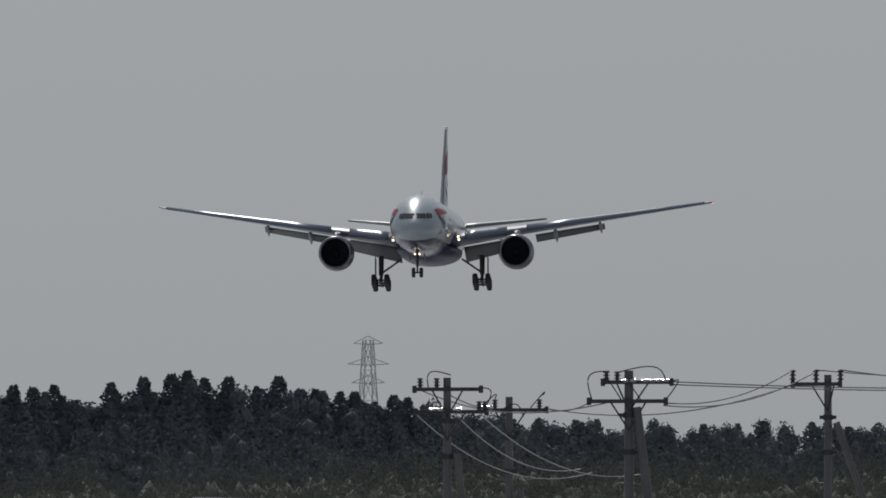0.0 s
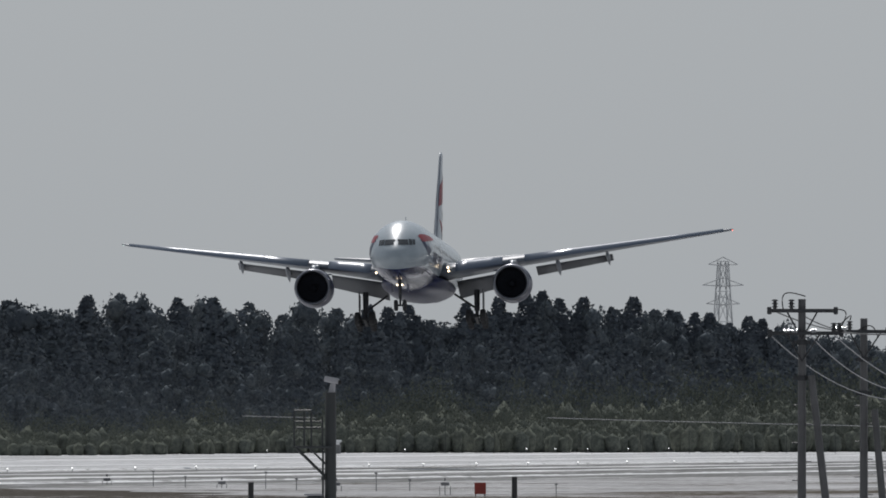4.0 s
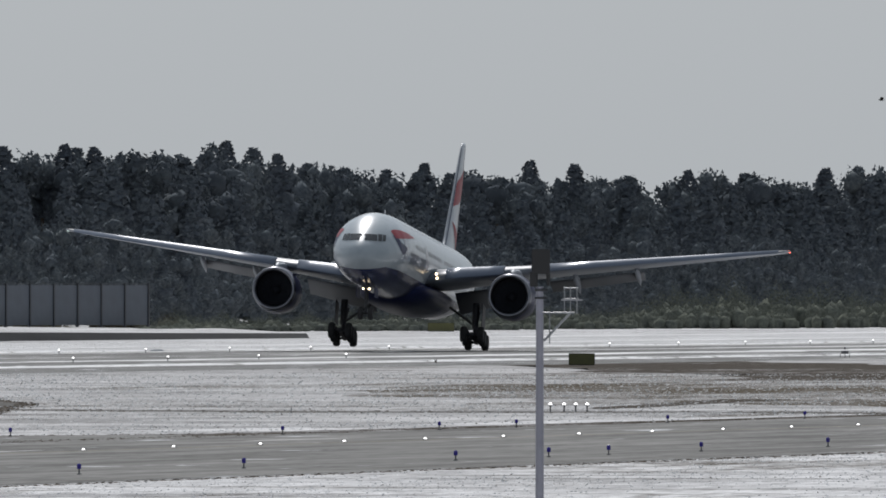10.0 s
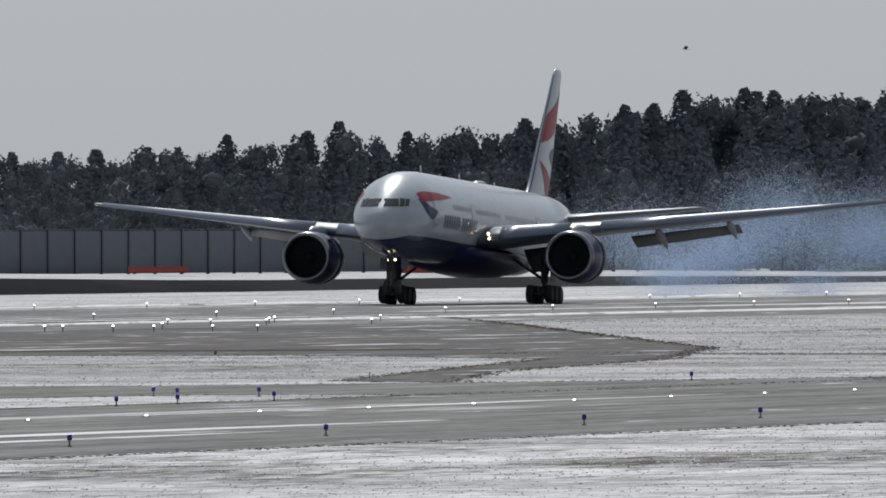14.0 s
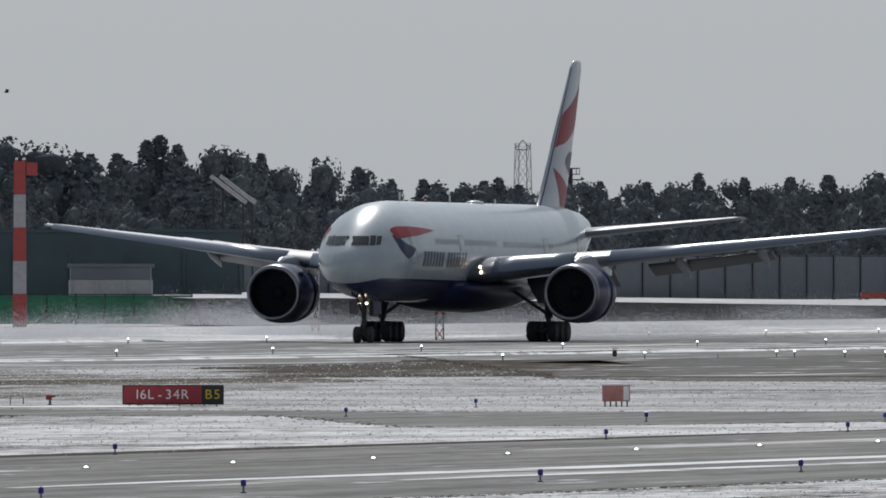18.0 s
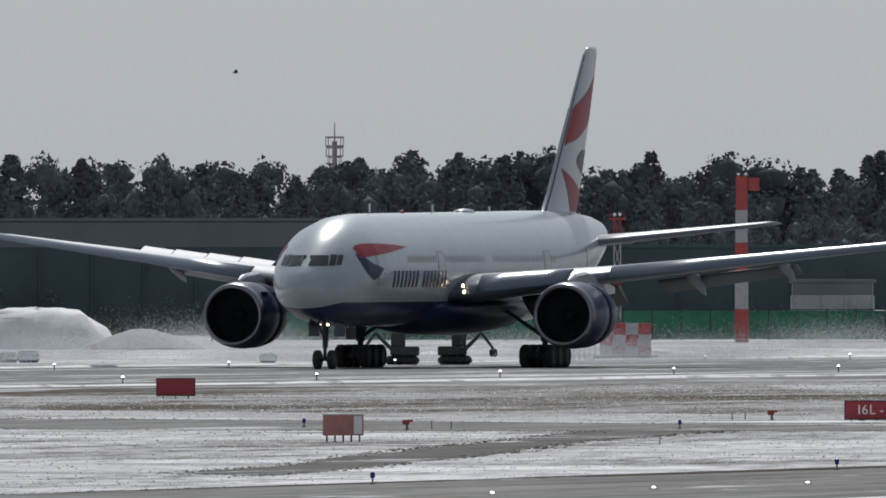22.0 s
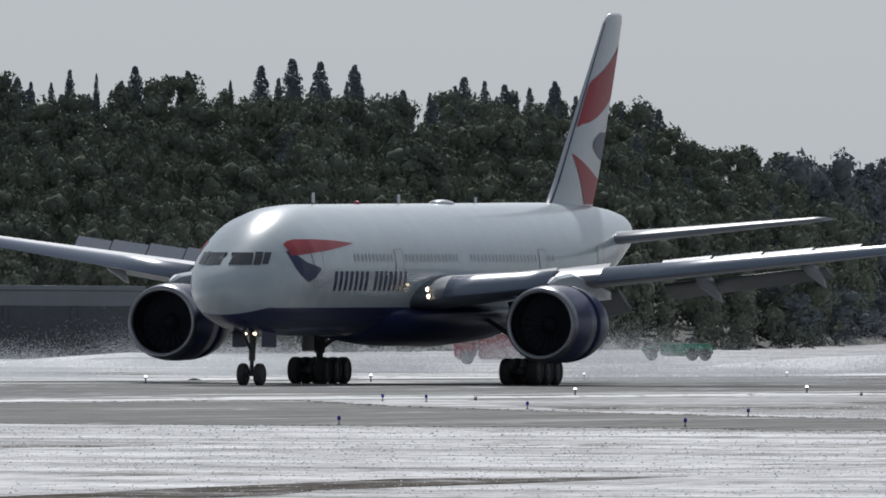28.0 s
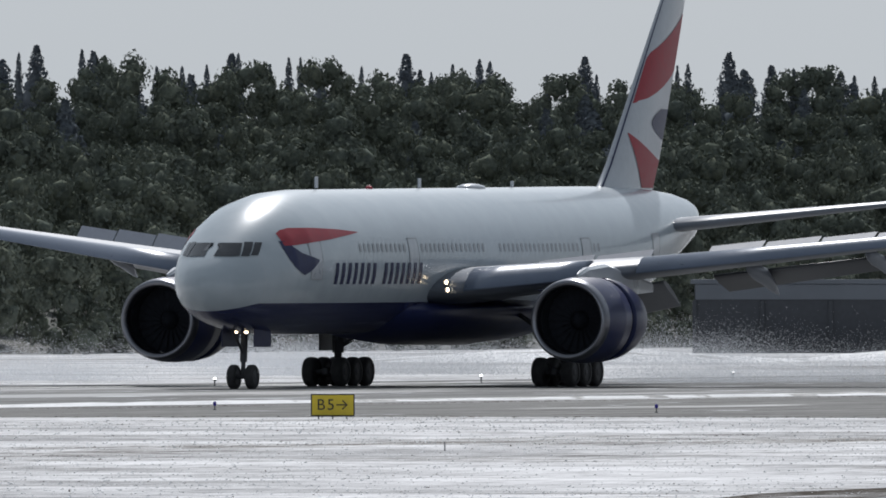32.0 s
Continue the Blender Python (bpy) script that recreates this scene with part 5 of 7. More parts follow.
board_sign("taxiway_sign", -299.3, 759.4, 21.5, "yellow taxiway sign with black letters on legs", [(1.48, SIGN_YELLOW, "B5\u2192", SIGN_BLACK)], 0.74, 0.12, 3)
board_sign("taxiway_sign", -294.7, 1533, 10.9, "dull green-yellow sign board seen from far", [(1.7, plain("dull_sign", (0.10, 0.10, 0.035), 0.6), "", None)], 0.75, 0.1, 3)
board_sign("taxiway_sign", -536, 2700, 11.2, "dull green-yellow sign board near the wood", [(3.1, plain("dull_sign", (0.13, 0.13, 0.05), 0.6), "", None)], 1.0, 0.05, 3)
board_sign("taxiway_sign", -293.4, 951.5, 17.1, "dark red back of a sign on legs", [(1.62, SIGN_RED, "", None)], 0.72, 0.14, 3)
board_sign("taxiway_sign", -105.9, 412.6, 14.4, "dark red back of a low sign", [(1.9, SIGN_RED, "", None)], 0.82, 0.08, 3)
board_sign("taxiway_sign", -112.6, 720, 8.9, "yellow sign with black bars beside the taxiway", [(2.0, SIGN_YELLOW, "", None)], 0.8, 0.15, 3)
for _x in (-0.5, -0.1, 0.3):
    bm = bmesh.new()
    box(bm, (_x, -0.067, 0.5), (0.12, 0.008, 0.4))
    part("bar", bm, SIGN_BLACK, scene.objects["taxiway_sign.005"], "black bar of unreadable lettering")


def cabinet(x, y, turn, w, h, label):
    ob = empty("cabinet", pose(x, y, 0, 0, 0, turn), label, "cabinet", "red equipment cabinets")
    bm = bmesh.new()
    box(bm, (0, 0, 0.2 + h / 2), (w, w * 0.7, h), 0, 0.02)
    part("body", bm, FADED, ob, "faded red sheet-metal body")
    bm = bmesh.new()
    box(bm, (0, 0, 0.22 + h), (w + 0.06, w * 0.7 + 0.06, 0.05), 0, 0.01)
    part("lid", bm, SIGN_WHITE, ob, "pale lid")
    for k in range(5):
        bm = bmesh.new()
        rod(bm, (-w / 2 + w * (k + 0.5) / 5, 0, 0), (-w / 2 + w * (k + 0.5) / 5, 0, 0.24), 0.03)
        part("leg", bm, POST_GREY, ob)
    bm = bmesh.new()
    box(bm, (w * 0.36, -w * 0.36, 0.2 + h / 2), (w * 0.2, 0.02, h * 0.86), 0, 0.004)
    part("door", bm, SIGN_WHITE, ob, "pale side door")


cabinet(-206.2, 810.4, 14.3, 1.0, 0.58, "faded red cabinet on short legs in the snow")
cabinet(-213.2, 709.5, 16.7, 1.3, 0.66, "faded red cabinet with pale lid in the snow")


def red_box(x, y, turn, w, h):
    ob = empty("marker_box", pose(x, y, 0, 0, 0, turn), "orange-red marker box on legs", "marker", "")
    bm = bmesh.new()
    box(bm, (0, 0, 0.16 + h / 2), (w, w * 0.8, h), 0, 0.02)
    part("body", bm, ORANGE_RED, ob)
    for x1 in (-0.4, 0.4):
        bm = bmesh.new()
        rod(bm, (x1 * w, 0, 0), (x1 * w, 0, 0.2), 0.04)
        part("leg", bm, POST_GREY, ob)


red_box(-245.2, 1495, 9.3, 0.75, 0.75)


def red_lamp(x, y, turn):
    ob = empty("guard_lamp", pose(x, y, 0, 0, 0, turn), "red runway guard lamp on a stem", "lamp", "runway guard lamps")
    bm = bmesh.new()
    rod(bm, (0, 0, 0), (0, 0, 0.2), 0.05)
    rod(bm, (0, 0, 0), (0, 0, 0.03), 0.12)
    part("stem", bm, POST_GREY, ob)
    bm = bmesh.new()
    box(bm, (-0.04, 0, 0.28), (0.24, 0.2, 0.16), 0, 0.03)
    box(bm, (0.1, 0, 0.33), (0.2, 0.22, 0.08), 0, 0.02)
    part("head", bm, ORANGE_RED, ob, "dark red lamp head")


red_lamp(-228.9, 816, 15.7)
red_lamp(-226.4, 761, 16.6)
for _x, _y in ((-231.6, 822), (-230.4, 816), (-227.3, 767), (-226.6, 767), (-191, 822), (-299, 1197), (-244.8, 630), (-200, 700), (-197, 960), (-231, 1320), (-262, 1490)):
    _s = empty("marker_stake", pose(_x, _y, 0), "thin grey marker stake in the snow", "stake", "marker stakes")
    bm = bmesh.new()
    rod(bm, (0, 0, 0), (0, 0, 0.26), 0.022, 0.018, 6)
    part("post", bm, POST_GREY, _s)


# glide-path equipment: a row of thin posts and small heads
def sensor_post(x, y, h, head):
    ob = empty("sensor_post", pose(x, y, 0, 0, 0, 10), "thin grey instrument post with a small head", "post", "instrument posts")
    bm = bmesh.new()
    rod(bm, (0, 0, 0), (0, 0, h), 0.03)
    part("post", bm, POST_GREY, ob)
    bm = bmesh.new()
    if head == 2:
        box(bm, (0, 0, h), (0.55, 0.2, 0.22), 0, 0.03)
        for a in (-0.35, 0.35):
            rod(bm, (a, 0, 0), (a, 0, h * 0.8), 0.025)
        box(bm, (0, 0, h + 0.3), (0.12, 0.1, 0.2), 0, 0.02)
    else:
        box(bm, (0, 0, h), (0.22, 0.12, 0.1), 0, 0.02)
    part("head", bm, POST_GREY, ob)


for _x, _y, _h, _k in ((-312.5, 1731, 0.4, 2), (-301.8, 1691, 1.1, 1), (-294.8, 1665, 0.8, 0), (-290, 1653, 0.4, 2), (-284.7, 1641, 1.2, 1), (-278, 1615, 0.8, 0), (-271.4, 1593, 0.5, 2), (-268.6, 1593, 1.25, 1), (-266.4, 1594, 0.8, 0), (-251, 1516, 0.75, 2), (-241, 1500, 0.8, 0)):
    sensor_post(_x, _y, _h, _k)

# ---- beyond the runway: terrace, fences, buildings, towers, vehicles ----
CONCRETE = plain("weathered_concrete", (0.30, 0.30, 0.30), 0.8, vary=0.2, scale=0.4)
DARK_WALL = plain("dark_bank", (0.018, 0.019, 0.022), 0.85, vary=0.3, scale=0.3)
FENCE_GREY = plain("fence_panel", (0.09, 0.105, 0.13), 0.6, vary=0.15, scale=0.5)
FENCE_POST = plain("fence_post", (0.028, 0.031, 0.04), 0.5, vary=0.15)
GREEN = plain("green_barrier", (0.018, 0.165, 0.09), 0.6, vary=0.25, scale=0.6)
TEAL = plain("dark_teal_wall", (0.05, 0.08, 0.09), 0.7, vary=0.2, scale=0.25)
PALE_WALL = plain("pale_grey_wall", (0.12, 0.135, 0.158), 0.6, vary=0.12, scale=0.3)
TOWER_RED = plain("tower_red", (0.34, 0.045, 0.04), 0.5, vary=0.1)
TOWER_WHITE = plain("tower_white", (0.34, 0.34, 0.36), 0.5, vary=0.1)
STEEL = plain("galvanised_steel", (0.30, 0.31, 0.32), 0.45, metal=0.5, vary=0.2)
DARK_STEEL = plain("dark_steel", (0.038, 0.04, 0.044), 0.5, metal=0.3, vary=0.2)
BLUE_SHEET = plain("blue_tarpaulin", (0.03, 0.06, 0.16), 0.5, vary=0.2)
TRUCK_RED = plain("truck_red", (0.20, 0.02, 0.03), 0.4, vary=0.1)
MACHINE = plain("machine_grey", (0.04, 0.045, 0.05), 0.5, vary=0.3)

# low terrace with a dark front wall
_bearings = [11.55 + 0.25 * i for i in range(16)]
_front = [at(b, 482 / math.sin(radians(b))) for b in _bearings]
_tops = [0.5 + 0.5 * min(1, i / 4) + 1.2 * min(1, max(0, (b - 13.4) / 1.6)) for i, b in enumerate(_bearings)]
_vs, _fs, _vt, _ft = [], [], [], []
for _i, (_p, _top) in enumerate(zip(_front, _tops)):
    _vs += [(_p.x, _p.y, -0.1), (_p.x - 0.4, _p.y, _top)]
    _vt += [(_p.x - 0.4, _p.y, _top), (_p.x * 1.5, _p.y * 1.42, _top + 0.1)]
    if _i:
        _a = 2 * _i - 2
        _fs.append((_a, _a + 1, _a + 3, _a + 2))
        _ft.append((_a, _a + 1, _a + 3, _a + 2))
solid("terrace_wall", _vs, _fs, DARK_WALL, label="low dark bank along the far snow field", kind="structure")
solid("terrace", _vt, _ft, SNOW_FAR, label="snow-covered terrace behind the low bank", kind="structure")


def panel_fence(a, b, n, h, z, name, label, panel, post_mat, post=0.14):
    """A fence of posts and sheet panels from a to b."""
    ob = empty(name, Matrix.Translation((a.x, a.y, z)), label, "fence")
    d = (b - a) / n
    turn = math.atan2(d.y, d.x)
    length = math.hypot(d.x, d.y)
    bm = bmesh.new()
    box(bm, (0, 0, h / 2), (post, post, h + 0.15), 0, 0.01)
    first = part("post", bm, post_mat, ob)
    bm = bmesh.new()
    box(bm, (0, 0, h / 2), (length * 0.97, 0.05, h * 0.94), 0, 0.01)
    sheet_ = part("panel", bm, panel, ob)
    bm = bmesh.new()
    box(bm, (0, 0, h), (length, 0.07, 0.08), 0, 0.01)
    rail_ = part("rail", bm, post_mat, ob)
    for k in range(n + 1):
        o = first if k == 0 else new("post", first.data)
        o.parent, o.matrix_basis = ob, Matrix.Translation((d.x * k, d.y * k, 0)) @ pose(0, 0, 0, 0, 0, math.degrees(turn))
        if k < n:
            for src, nm in ((sheet_, "panel"), (rail_, "rail")):
                o = src if k == 0 else new(nm, src.data)
                o.parent, o.matrix_basis = ob, Matrix.Translation((d.x * (k + 0.5), d.y * (k + 0.5), 0)) @ pose(0, 0, 0, 0, 0, math.degrees(turn))
    return ob


panel_fence(at(11.95, 2540), at(15.35, 2240), 52, 4.6, 1.0, "boundary_fence", "tall grey boundary fence with upright posts", FENCE_GREY, FENCE_POST, 0.3)
panel_fence(at(15.32, 1870), at(17.05, 1850), 24, 2.45, 0.0, "green_barrier", "bright green sheeted barrier along the snow", GREEN, DARK_STEEL, 0.1)


def shed(b0, b1, d, h, wall, band, name, label, bays=8, depth=14):
    """A long low building, its bays marked by pilasters, with a band under the eaves."""
    a, c = at(b0, d), at(b1, d)
    w = (c - a).length
    mid = (a + c) / 2
    ob = empty(name, pose(mid.x, mid.y, 0, 0, 0, (b0 + b1) / 2), label, "building")
    bm = bmesh.new()
    box(bm, (0, depth / 2, h / 2), (w, depth, h), 0, 0.05)
    part("wall", bm, wall, ob)
    bm = bmesh.new()
    box(bm, (0, depth / 2, h + 0.12), (w + 0.5, depth + 0.5, 0.3), 0, 0.05)
    part("roof", bm, band, ob)
    if band is not wall:
        bm = bmesh.new()
        box(bm, (0, -0.05, h * 0.88), (w - 0.1, 0.14, h * 0.22), 0, 0.02)
        part("eaves_band", bm, band, ob, "pale band under the eaves")
    for k in range(bays + 1):
        bm = bmesh.new()
        box(bm, (-w / 2 + w * k / bays, -0.08, h * 0.38), (0.25, 0.2, h * 0.76), 0, 0.02)
        part("pilaster", bm, wall, ob)
    return ob


shed(16.32, 17.6, 2010, 9.9, TEAL, PALE_WALL, "hangar", "long dark teal hangar with a pale band", 10)
shed(15.2, 16.32, 2030, 7.6, TEAL, TEAL, "hangar", "long dark teal building behind the barrier", 8)
shed(19.95, 20.62, 1440, 4.3, plain("slate_wall", (0.05, 0.055, 0.065), 0.7), PALE_WALL, "workshop", "low dark grey workshop below the hill", 4, 8)
shed(15.42, 15.62, 1960, 4.6, plain("pale_cladding", (0.36, 0.37, 0.38), 0.6), PALE_WALL, "shed", "pale grey clad shed behind the green barrier", 3, 8)
shed(13.5, 14.3, 2480, 4.6, PALE_WALL, SNOW_BANK, "shed", "low grey shed with a snowy roof behind the fence", 5, 8)
shed(12.62, 12.72, 2600, 7.0, PALE_WALL, FENCE_GREY, "shed", "small grey house with a dark roof", 2, 6)
shed(12.82, 12.86, 2600, 6.4, plain("rust_brick", (0.12, 0.05, 0.04), 0.8), FENCE_GREY, "house", "small brown house among the trees", 2, 5)


def lattice(b, d, h, w, top, mat, name, label, arms=()):
    """A tapering four-legged steel tower with cross-bracing and arms."""
    p = at(b, d)
    ob = empty(name, pose(p.x, p.y, 0, 0, 0, b + 20), label, "tower")
    bm = bmesh.new()
    n = max(4, int(h / (w * 1.1)))
    for sx in (-1, 1):
        for sy in (-1, 1):
            rod(bm, (sx * w / 2, sy * w / 2, 0), (sx * top / 2, sy * top / 2, h), w * 0.035, w * 0.025, 6)
    part("legs", bm, mat, ob)
    bm = bmesh.new()
    for k in range(n):
        z0, z1 = h * k / n, h * (k + 1) / n
        r0, r1 = (w + (top - w) * k / n) / 2, (w + (top - w) * (k + 1) / n) / 2
        for (ax, ay), (bx, by) in (((-1, -1), (1, -1)), ((1, -1), (1, 1)), ((1, 1), (-1, 1)), ((-1, 1), (-1, -1))):
            rod(bm, (ax * r0, ay * r0, z0), (bx * r1, by * r1, z1), w * 0.014, None, 5)
            rod(bm, (bx * r0, by * r0, z0), (ax * r1, ay * r1, z1), w * 0.014, None, 5)
            rod(bm, (ax * r1, ay * r1, z1), (bx * r1, by * r1, z1), w * 0.014, None, 5)
    part("bracing", bm, mat, ob)
    for z, reach in arms:
        bm = bmesh.new()
        for sx in (-1, 1):
            rod(bm, (0, -top / 2, z), (sx * reach, 0, z + 0.2), 0.13, 0.08, 6)
            rod(bm, (0, top / 2, z), (sx * reach, 0, z + 0.2), 0.13, 0.08, 6)
            rod(bm, (0, 0, z + 1.6), (sx * reach, 0, z + 0.2), 0.1, 0.08, 6)
        part("arm", bm, mat, ob)
    return ob


# the far pylon's haze is painted by lightening its steel
lattice(8.717, 4500, 35.0, 5.2, 1.6, plain("haze_pale_steel", (0.45, 0.46, 0.47), 0.6), "power_pylon", "tall grey lattice power pylon, haze painted as paler steel", ((34.2, 3.0), (30.2, 4.2), (26.6, 3.4)))
lattice(14.505, 3900, 24.6, 3.0, 2.0, STEEL, "radio_tower", "pale steel lattice tower over the trees", ((23.5, 1.4),))


def mast(b, d, h, r, mat, name, label, decks=(), spike=0.0, foot=0.0):
    """A slim round mast with small decks and a whip aerial."""
    p = at(b, d, foot)
    ob = empty(name, Matrix.Translation(p) @ pose(0, 0, 0, 0, 0, b), label, "mast")
    bm = bmesh.new()
    rod(bm, (0, 0, 0), (0, 0, h), r, r * 0.8, 10)
    part("pole", bm, mat, ob)
    for z, w in decks:
        bm = bmesh.new()
        rod(bm, (0, 0, z), (0, 0, z + 0.15), w, w, 12)
        for a in range(8):
            rod(bm, (w * math.cos(a * 0.785), w * math.sin(a * 0.785), z), (w * math.cos(a * 0.785), w * math.sin(a * 0.785), z + 1.1), 0.05, None, 5)
        rod(bm, (0, 0, z + 0.9), (0, 0, z + 1.1), w, w, 12)
        part("deck", bm, mat, ob)
    if spike:
        bm = bmesh.new()
        rod(bm, (0, 0, h), (0, 0, h + spike), 0.09, 0.05, 6)
        part("aerial", bm, mat, ob)
    return ob


mast(14.393, 3700, 19.5, 0.9, DARK_STEEL, "radio_mast", "dark radio mast with a square deck above the trees", ((16.8, 2.2), (18.6, 1.8)), 4.6)
mast(17.873, 2400, 20.0, 0.48, DARK_STEEL, "radio_mast", "dark radio mast with aerials above the wood", ((18.6, 0.8), (16.9, 0.9)), 2.5)
mast(17.887, 2405, 19.0, 0.12, DARK_STEEL, "whip_aerial", "tall thin whip aerial", (), 4.8)
mast(16.746, 2500, 19.6, 0.35, STEEL, "radio_mast", "slim grey mast with three round decks", ((19.0, 0.95), (17.9, 0.9), (16.9, 0.7)), 2.0)
mast(17.05, 2400, 15.2, 0.5, DARK_STEEL, "radio_mast", "short dark mast among treetops", (), 1.6)


def banded(b, d, h, w, n, name, label):
    """A red and white banded obstacle tower with a cabin box at its head."""
    p = at(b, d)
    ob = empty(name, Matrix.Translation(p) @ pose(0, 0, 0, 0, 0, b), label, "tower")
    for k in range(n):
        bm = bmesh.new()
        box(bm, (0, 0, h * (k + 0.5) / n), (w * (1.15 - 0.25 * k / n), w, h / n * 0.995), 0, 0.03)
        part("band", bm, TOWER_RED if (n - k) % 2 else TOWER_WHITE, ob)
    bm = bmesh.new()
    box(bm, (w * 1.0, 0, h - 0.6), (w * 0.9, w * 0.9, 1.0), 0, 0.04)
    part("head_box", bm, TOWER_RED, ob, "red box at the head")
    for x in (-0.25, 0.35):
        bm = bmesh.new()
        ball(bm, (x * w, 0, h + 0.15), 0.13, 2)
        part("lamp", bm, CLEAR, ob, "small obstacle lamp")


banded(15.744, 1808, 12.9, 0.95, 5, "banded_tower", "tall red and white banded tower")


def thin_mast(b, d, h, name="lamp_mast"):
    p = at(b, d)
    ob = empty(name, Matrix.Translation(p) @ pose(0, 0, 0, 0, 0, b), "thin red and white lattice mast with lamps", "mast", "obstacle lamp masts")
    for k in range(5):
        bm = bmesh.new()
        for sx in (-0.25, 0.25):
            rod(bm, (sx, 0, h * k / 5), (sx, 0, h * (k + 1) / 5), 0.05, None, 6)
        rod(bm, (-0.25, 0, h * k / 5), (0.25, 0, h * (k + 1) / 5), 0.035, None, 5)
        rod(bm, (0.25, 0, h * k / 5), (-0.25, 0, h * (k + 1) / 5), 0.035, None, 5)
        part("section", bm, TOWER_RED if k % 2 == 0 else TOWER_WHITE, ob)
    bm = bmesh.new()
    box(bm, (0, 0, h), (1.3, 0.6, 0.12), 0, 0.02)
    for x in (-0.5, 0.5):
        rod(bm, (x, 0, h), (x, 0, h + 0.5), 0.04)
    part("deck", bm, TOWER_RED, ob)
    for x in (-0.2, 0.2):
        bm = bmesh.new()
        ball(bm, (x, 0, h + 0.3), 0.13, 2)
        part("lamp", bm, CLEAR, ob, "small clear lamp")


thin_mast(16.05, 1760, 9.5)
thin_mast(14.71, 1520, 4.0)
thin_mast(15.016, 1678, 5.6)


def conveyor(b, d, z0, z1, run):
    """Two sloping pale beams on legs, over the treetops."""
    ob = empty("conveyor", Matrix.Translation(at(b, d)) @ pose(0, 0, 0, 0, 0, b), "pale sloping conveyor frame rising above the wood's edge", "conveyor")
    for y in (0, 1.6):
        bm = bmesh.new()
        rod(bm, (-run / 2 + y * 0.55, y, z1), (run / 2 + y * 0.55, y, z0), 0.2, 0.2, 8)
        part("beam", bm, TOWER_WHITE, ob, "pale sloping beam")
        for x, z in ((-run / 2 + 0.3, z1), (run / 2 - 0.3, z0)):
            bm = bmesh.new()
            rod(bm, (x + y * 0.55, y, 0), (x + y * 0.55, y, z), 0.12, 0.1, 6)
            part("leg", bm, DARK_STEEL, ob)


conveyor(15.23, 2215, 10.6, 13.2, 3.4)


def checker_hut(b, d):
    p = at(b, d)
    ob = empty("equipment_hut", Matrix.Translation(p) @ pose(0, 0, 0, 0, 0, b), "red and white checkered equipment hut with a railing", "hut")
    for i in range(4):
        for j in range(3):
            bm = bmesh.new()
            box(bm, (-1.2 + 0.8 * i, 0, 0.5 + 0.7 * j), (0.795, 1.6, 0.695), 0, 0.01)
            part("panel", bm, TOWER_RED if (i + j) % 2 else TOWER_WHITE, ob)
    bm = bmesh.new()
    box(bm, (0, 0, 0.12), (4.0, 2.2, 0.24), 0, 0.02)
    part("plinth", bm, DARK_STEEL, ob)
    for k in range(5):
        bm = bmesh.new()
        rod(bm, (-3.2 + 0.32 * k, -0.6, 0), (-3.2 + 0.32 * k, -0.6, 1.3), 0.03)
        part("rail_post", bm, STEEL, ob)
    bm = bmesh.new()
    rod(bm, (-3.2, -0.6, 1.3), (-1.9, -0.6, 1.3), 0.03)
    part("rail", bm, STEEL, ob)


checker_hut(16.03, 1450)


def digger(b, d, mirror, label, mat):
    """A small tracked excavator with cab, boom and bucket."""
    p = at(b, d)
    ob = empty("excavator", Matrix.Translation(p) @ pose(0, 0, 0, 0, 0, b) @ Matrix.Scale(0.78, 4), label, "excavator", "parked machines beyond the runway")
    s = -1 if mirror else 1
    for y in (-0.8, 0.8):
        bm = bmesh.new()
        box(bm, (0, y, 0.35), (2.6, 0.5, 0.7), 0, 0.25)
        part("track", bm, SIGN_BLACK, ob)
    bm = bmesh.new()
    box(bm, (0.2 * s, 0, 1.05), (2.2, 1.9, 0.7), 0, 0.1)
    part("body", bm, mat, ob)
    bm = bmesh.new()
    box(bm, (-0.3 * s, -0.4, 1.9), (1.1, 0.9, 1.1), 0, 0.1)
    part("cab", bm, mat, ob)
    bm = bmesh.new()
    rod(bm, (-0.8 * s, 0.3, 1.2), (-2.0 * s, 0.3, 2.4), 0.16, 0.13, 8)
    rod(bm, (-2.0 * s, 0.3, 2.4), (-2.9 * s, 0.3, 1.2), 0.13, 0.1, 8)
    part("boom", bm, mat, ob)
    bm = bmesh.new()
    box(bm, (-2.9 * s, 0.3, 0.9), (0.6, 0.7, 0.6), 0, 0.12)
    part("bucket", bm, DARK_STEEL, ob)


digger(16.58, 1362, False, "dark excavator with lowered boom parked beyond the runway", MACHINE)
digger(16.45, 1366, True, "dark excavator with raised boom beyond the runway", DARK_STEEL)


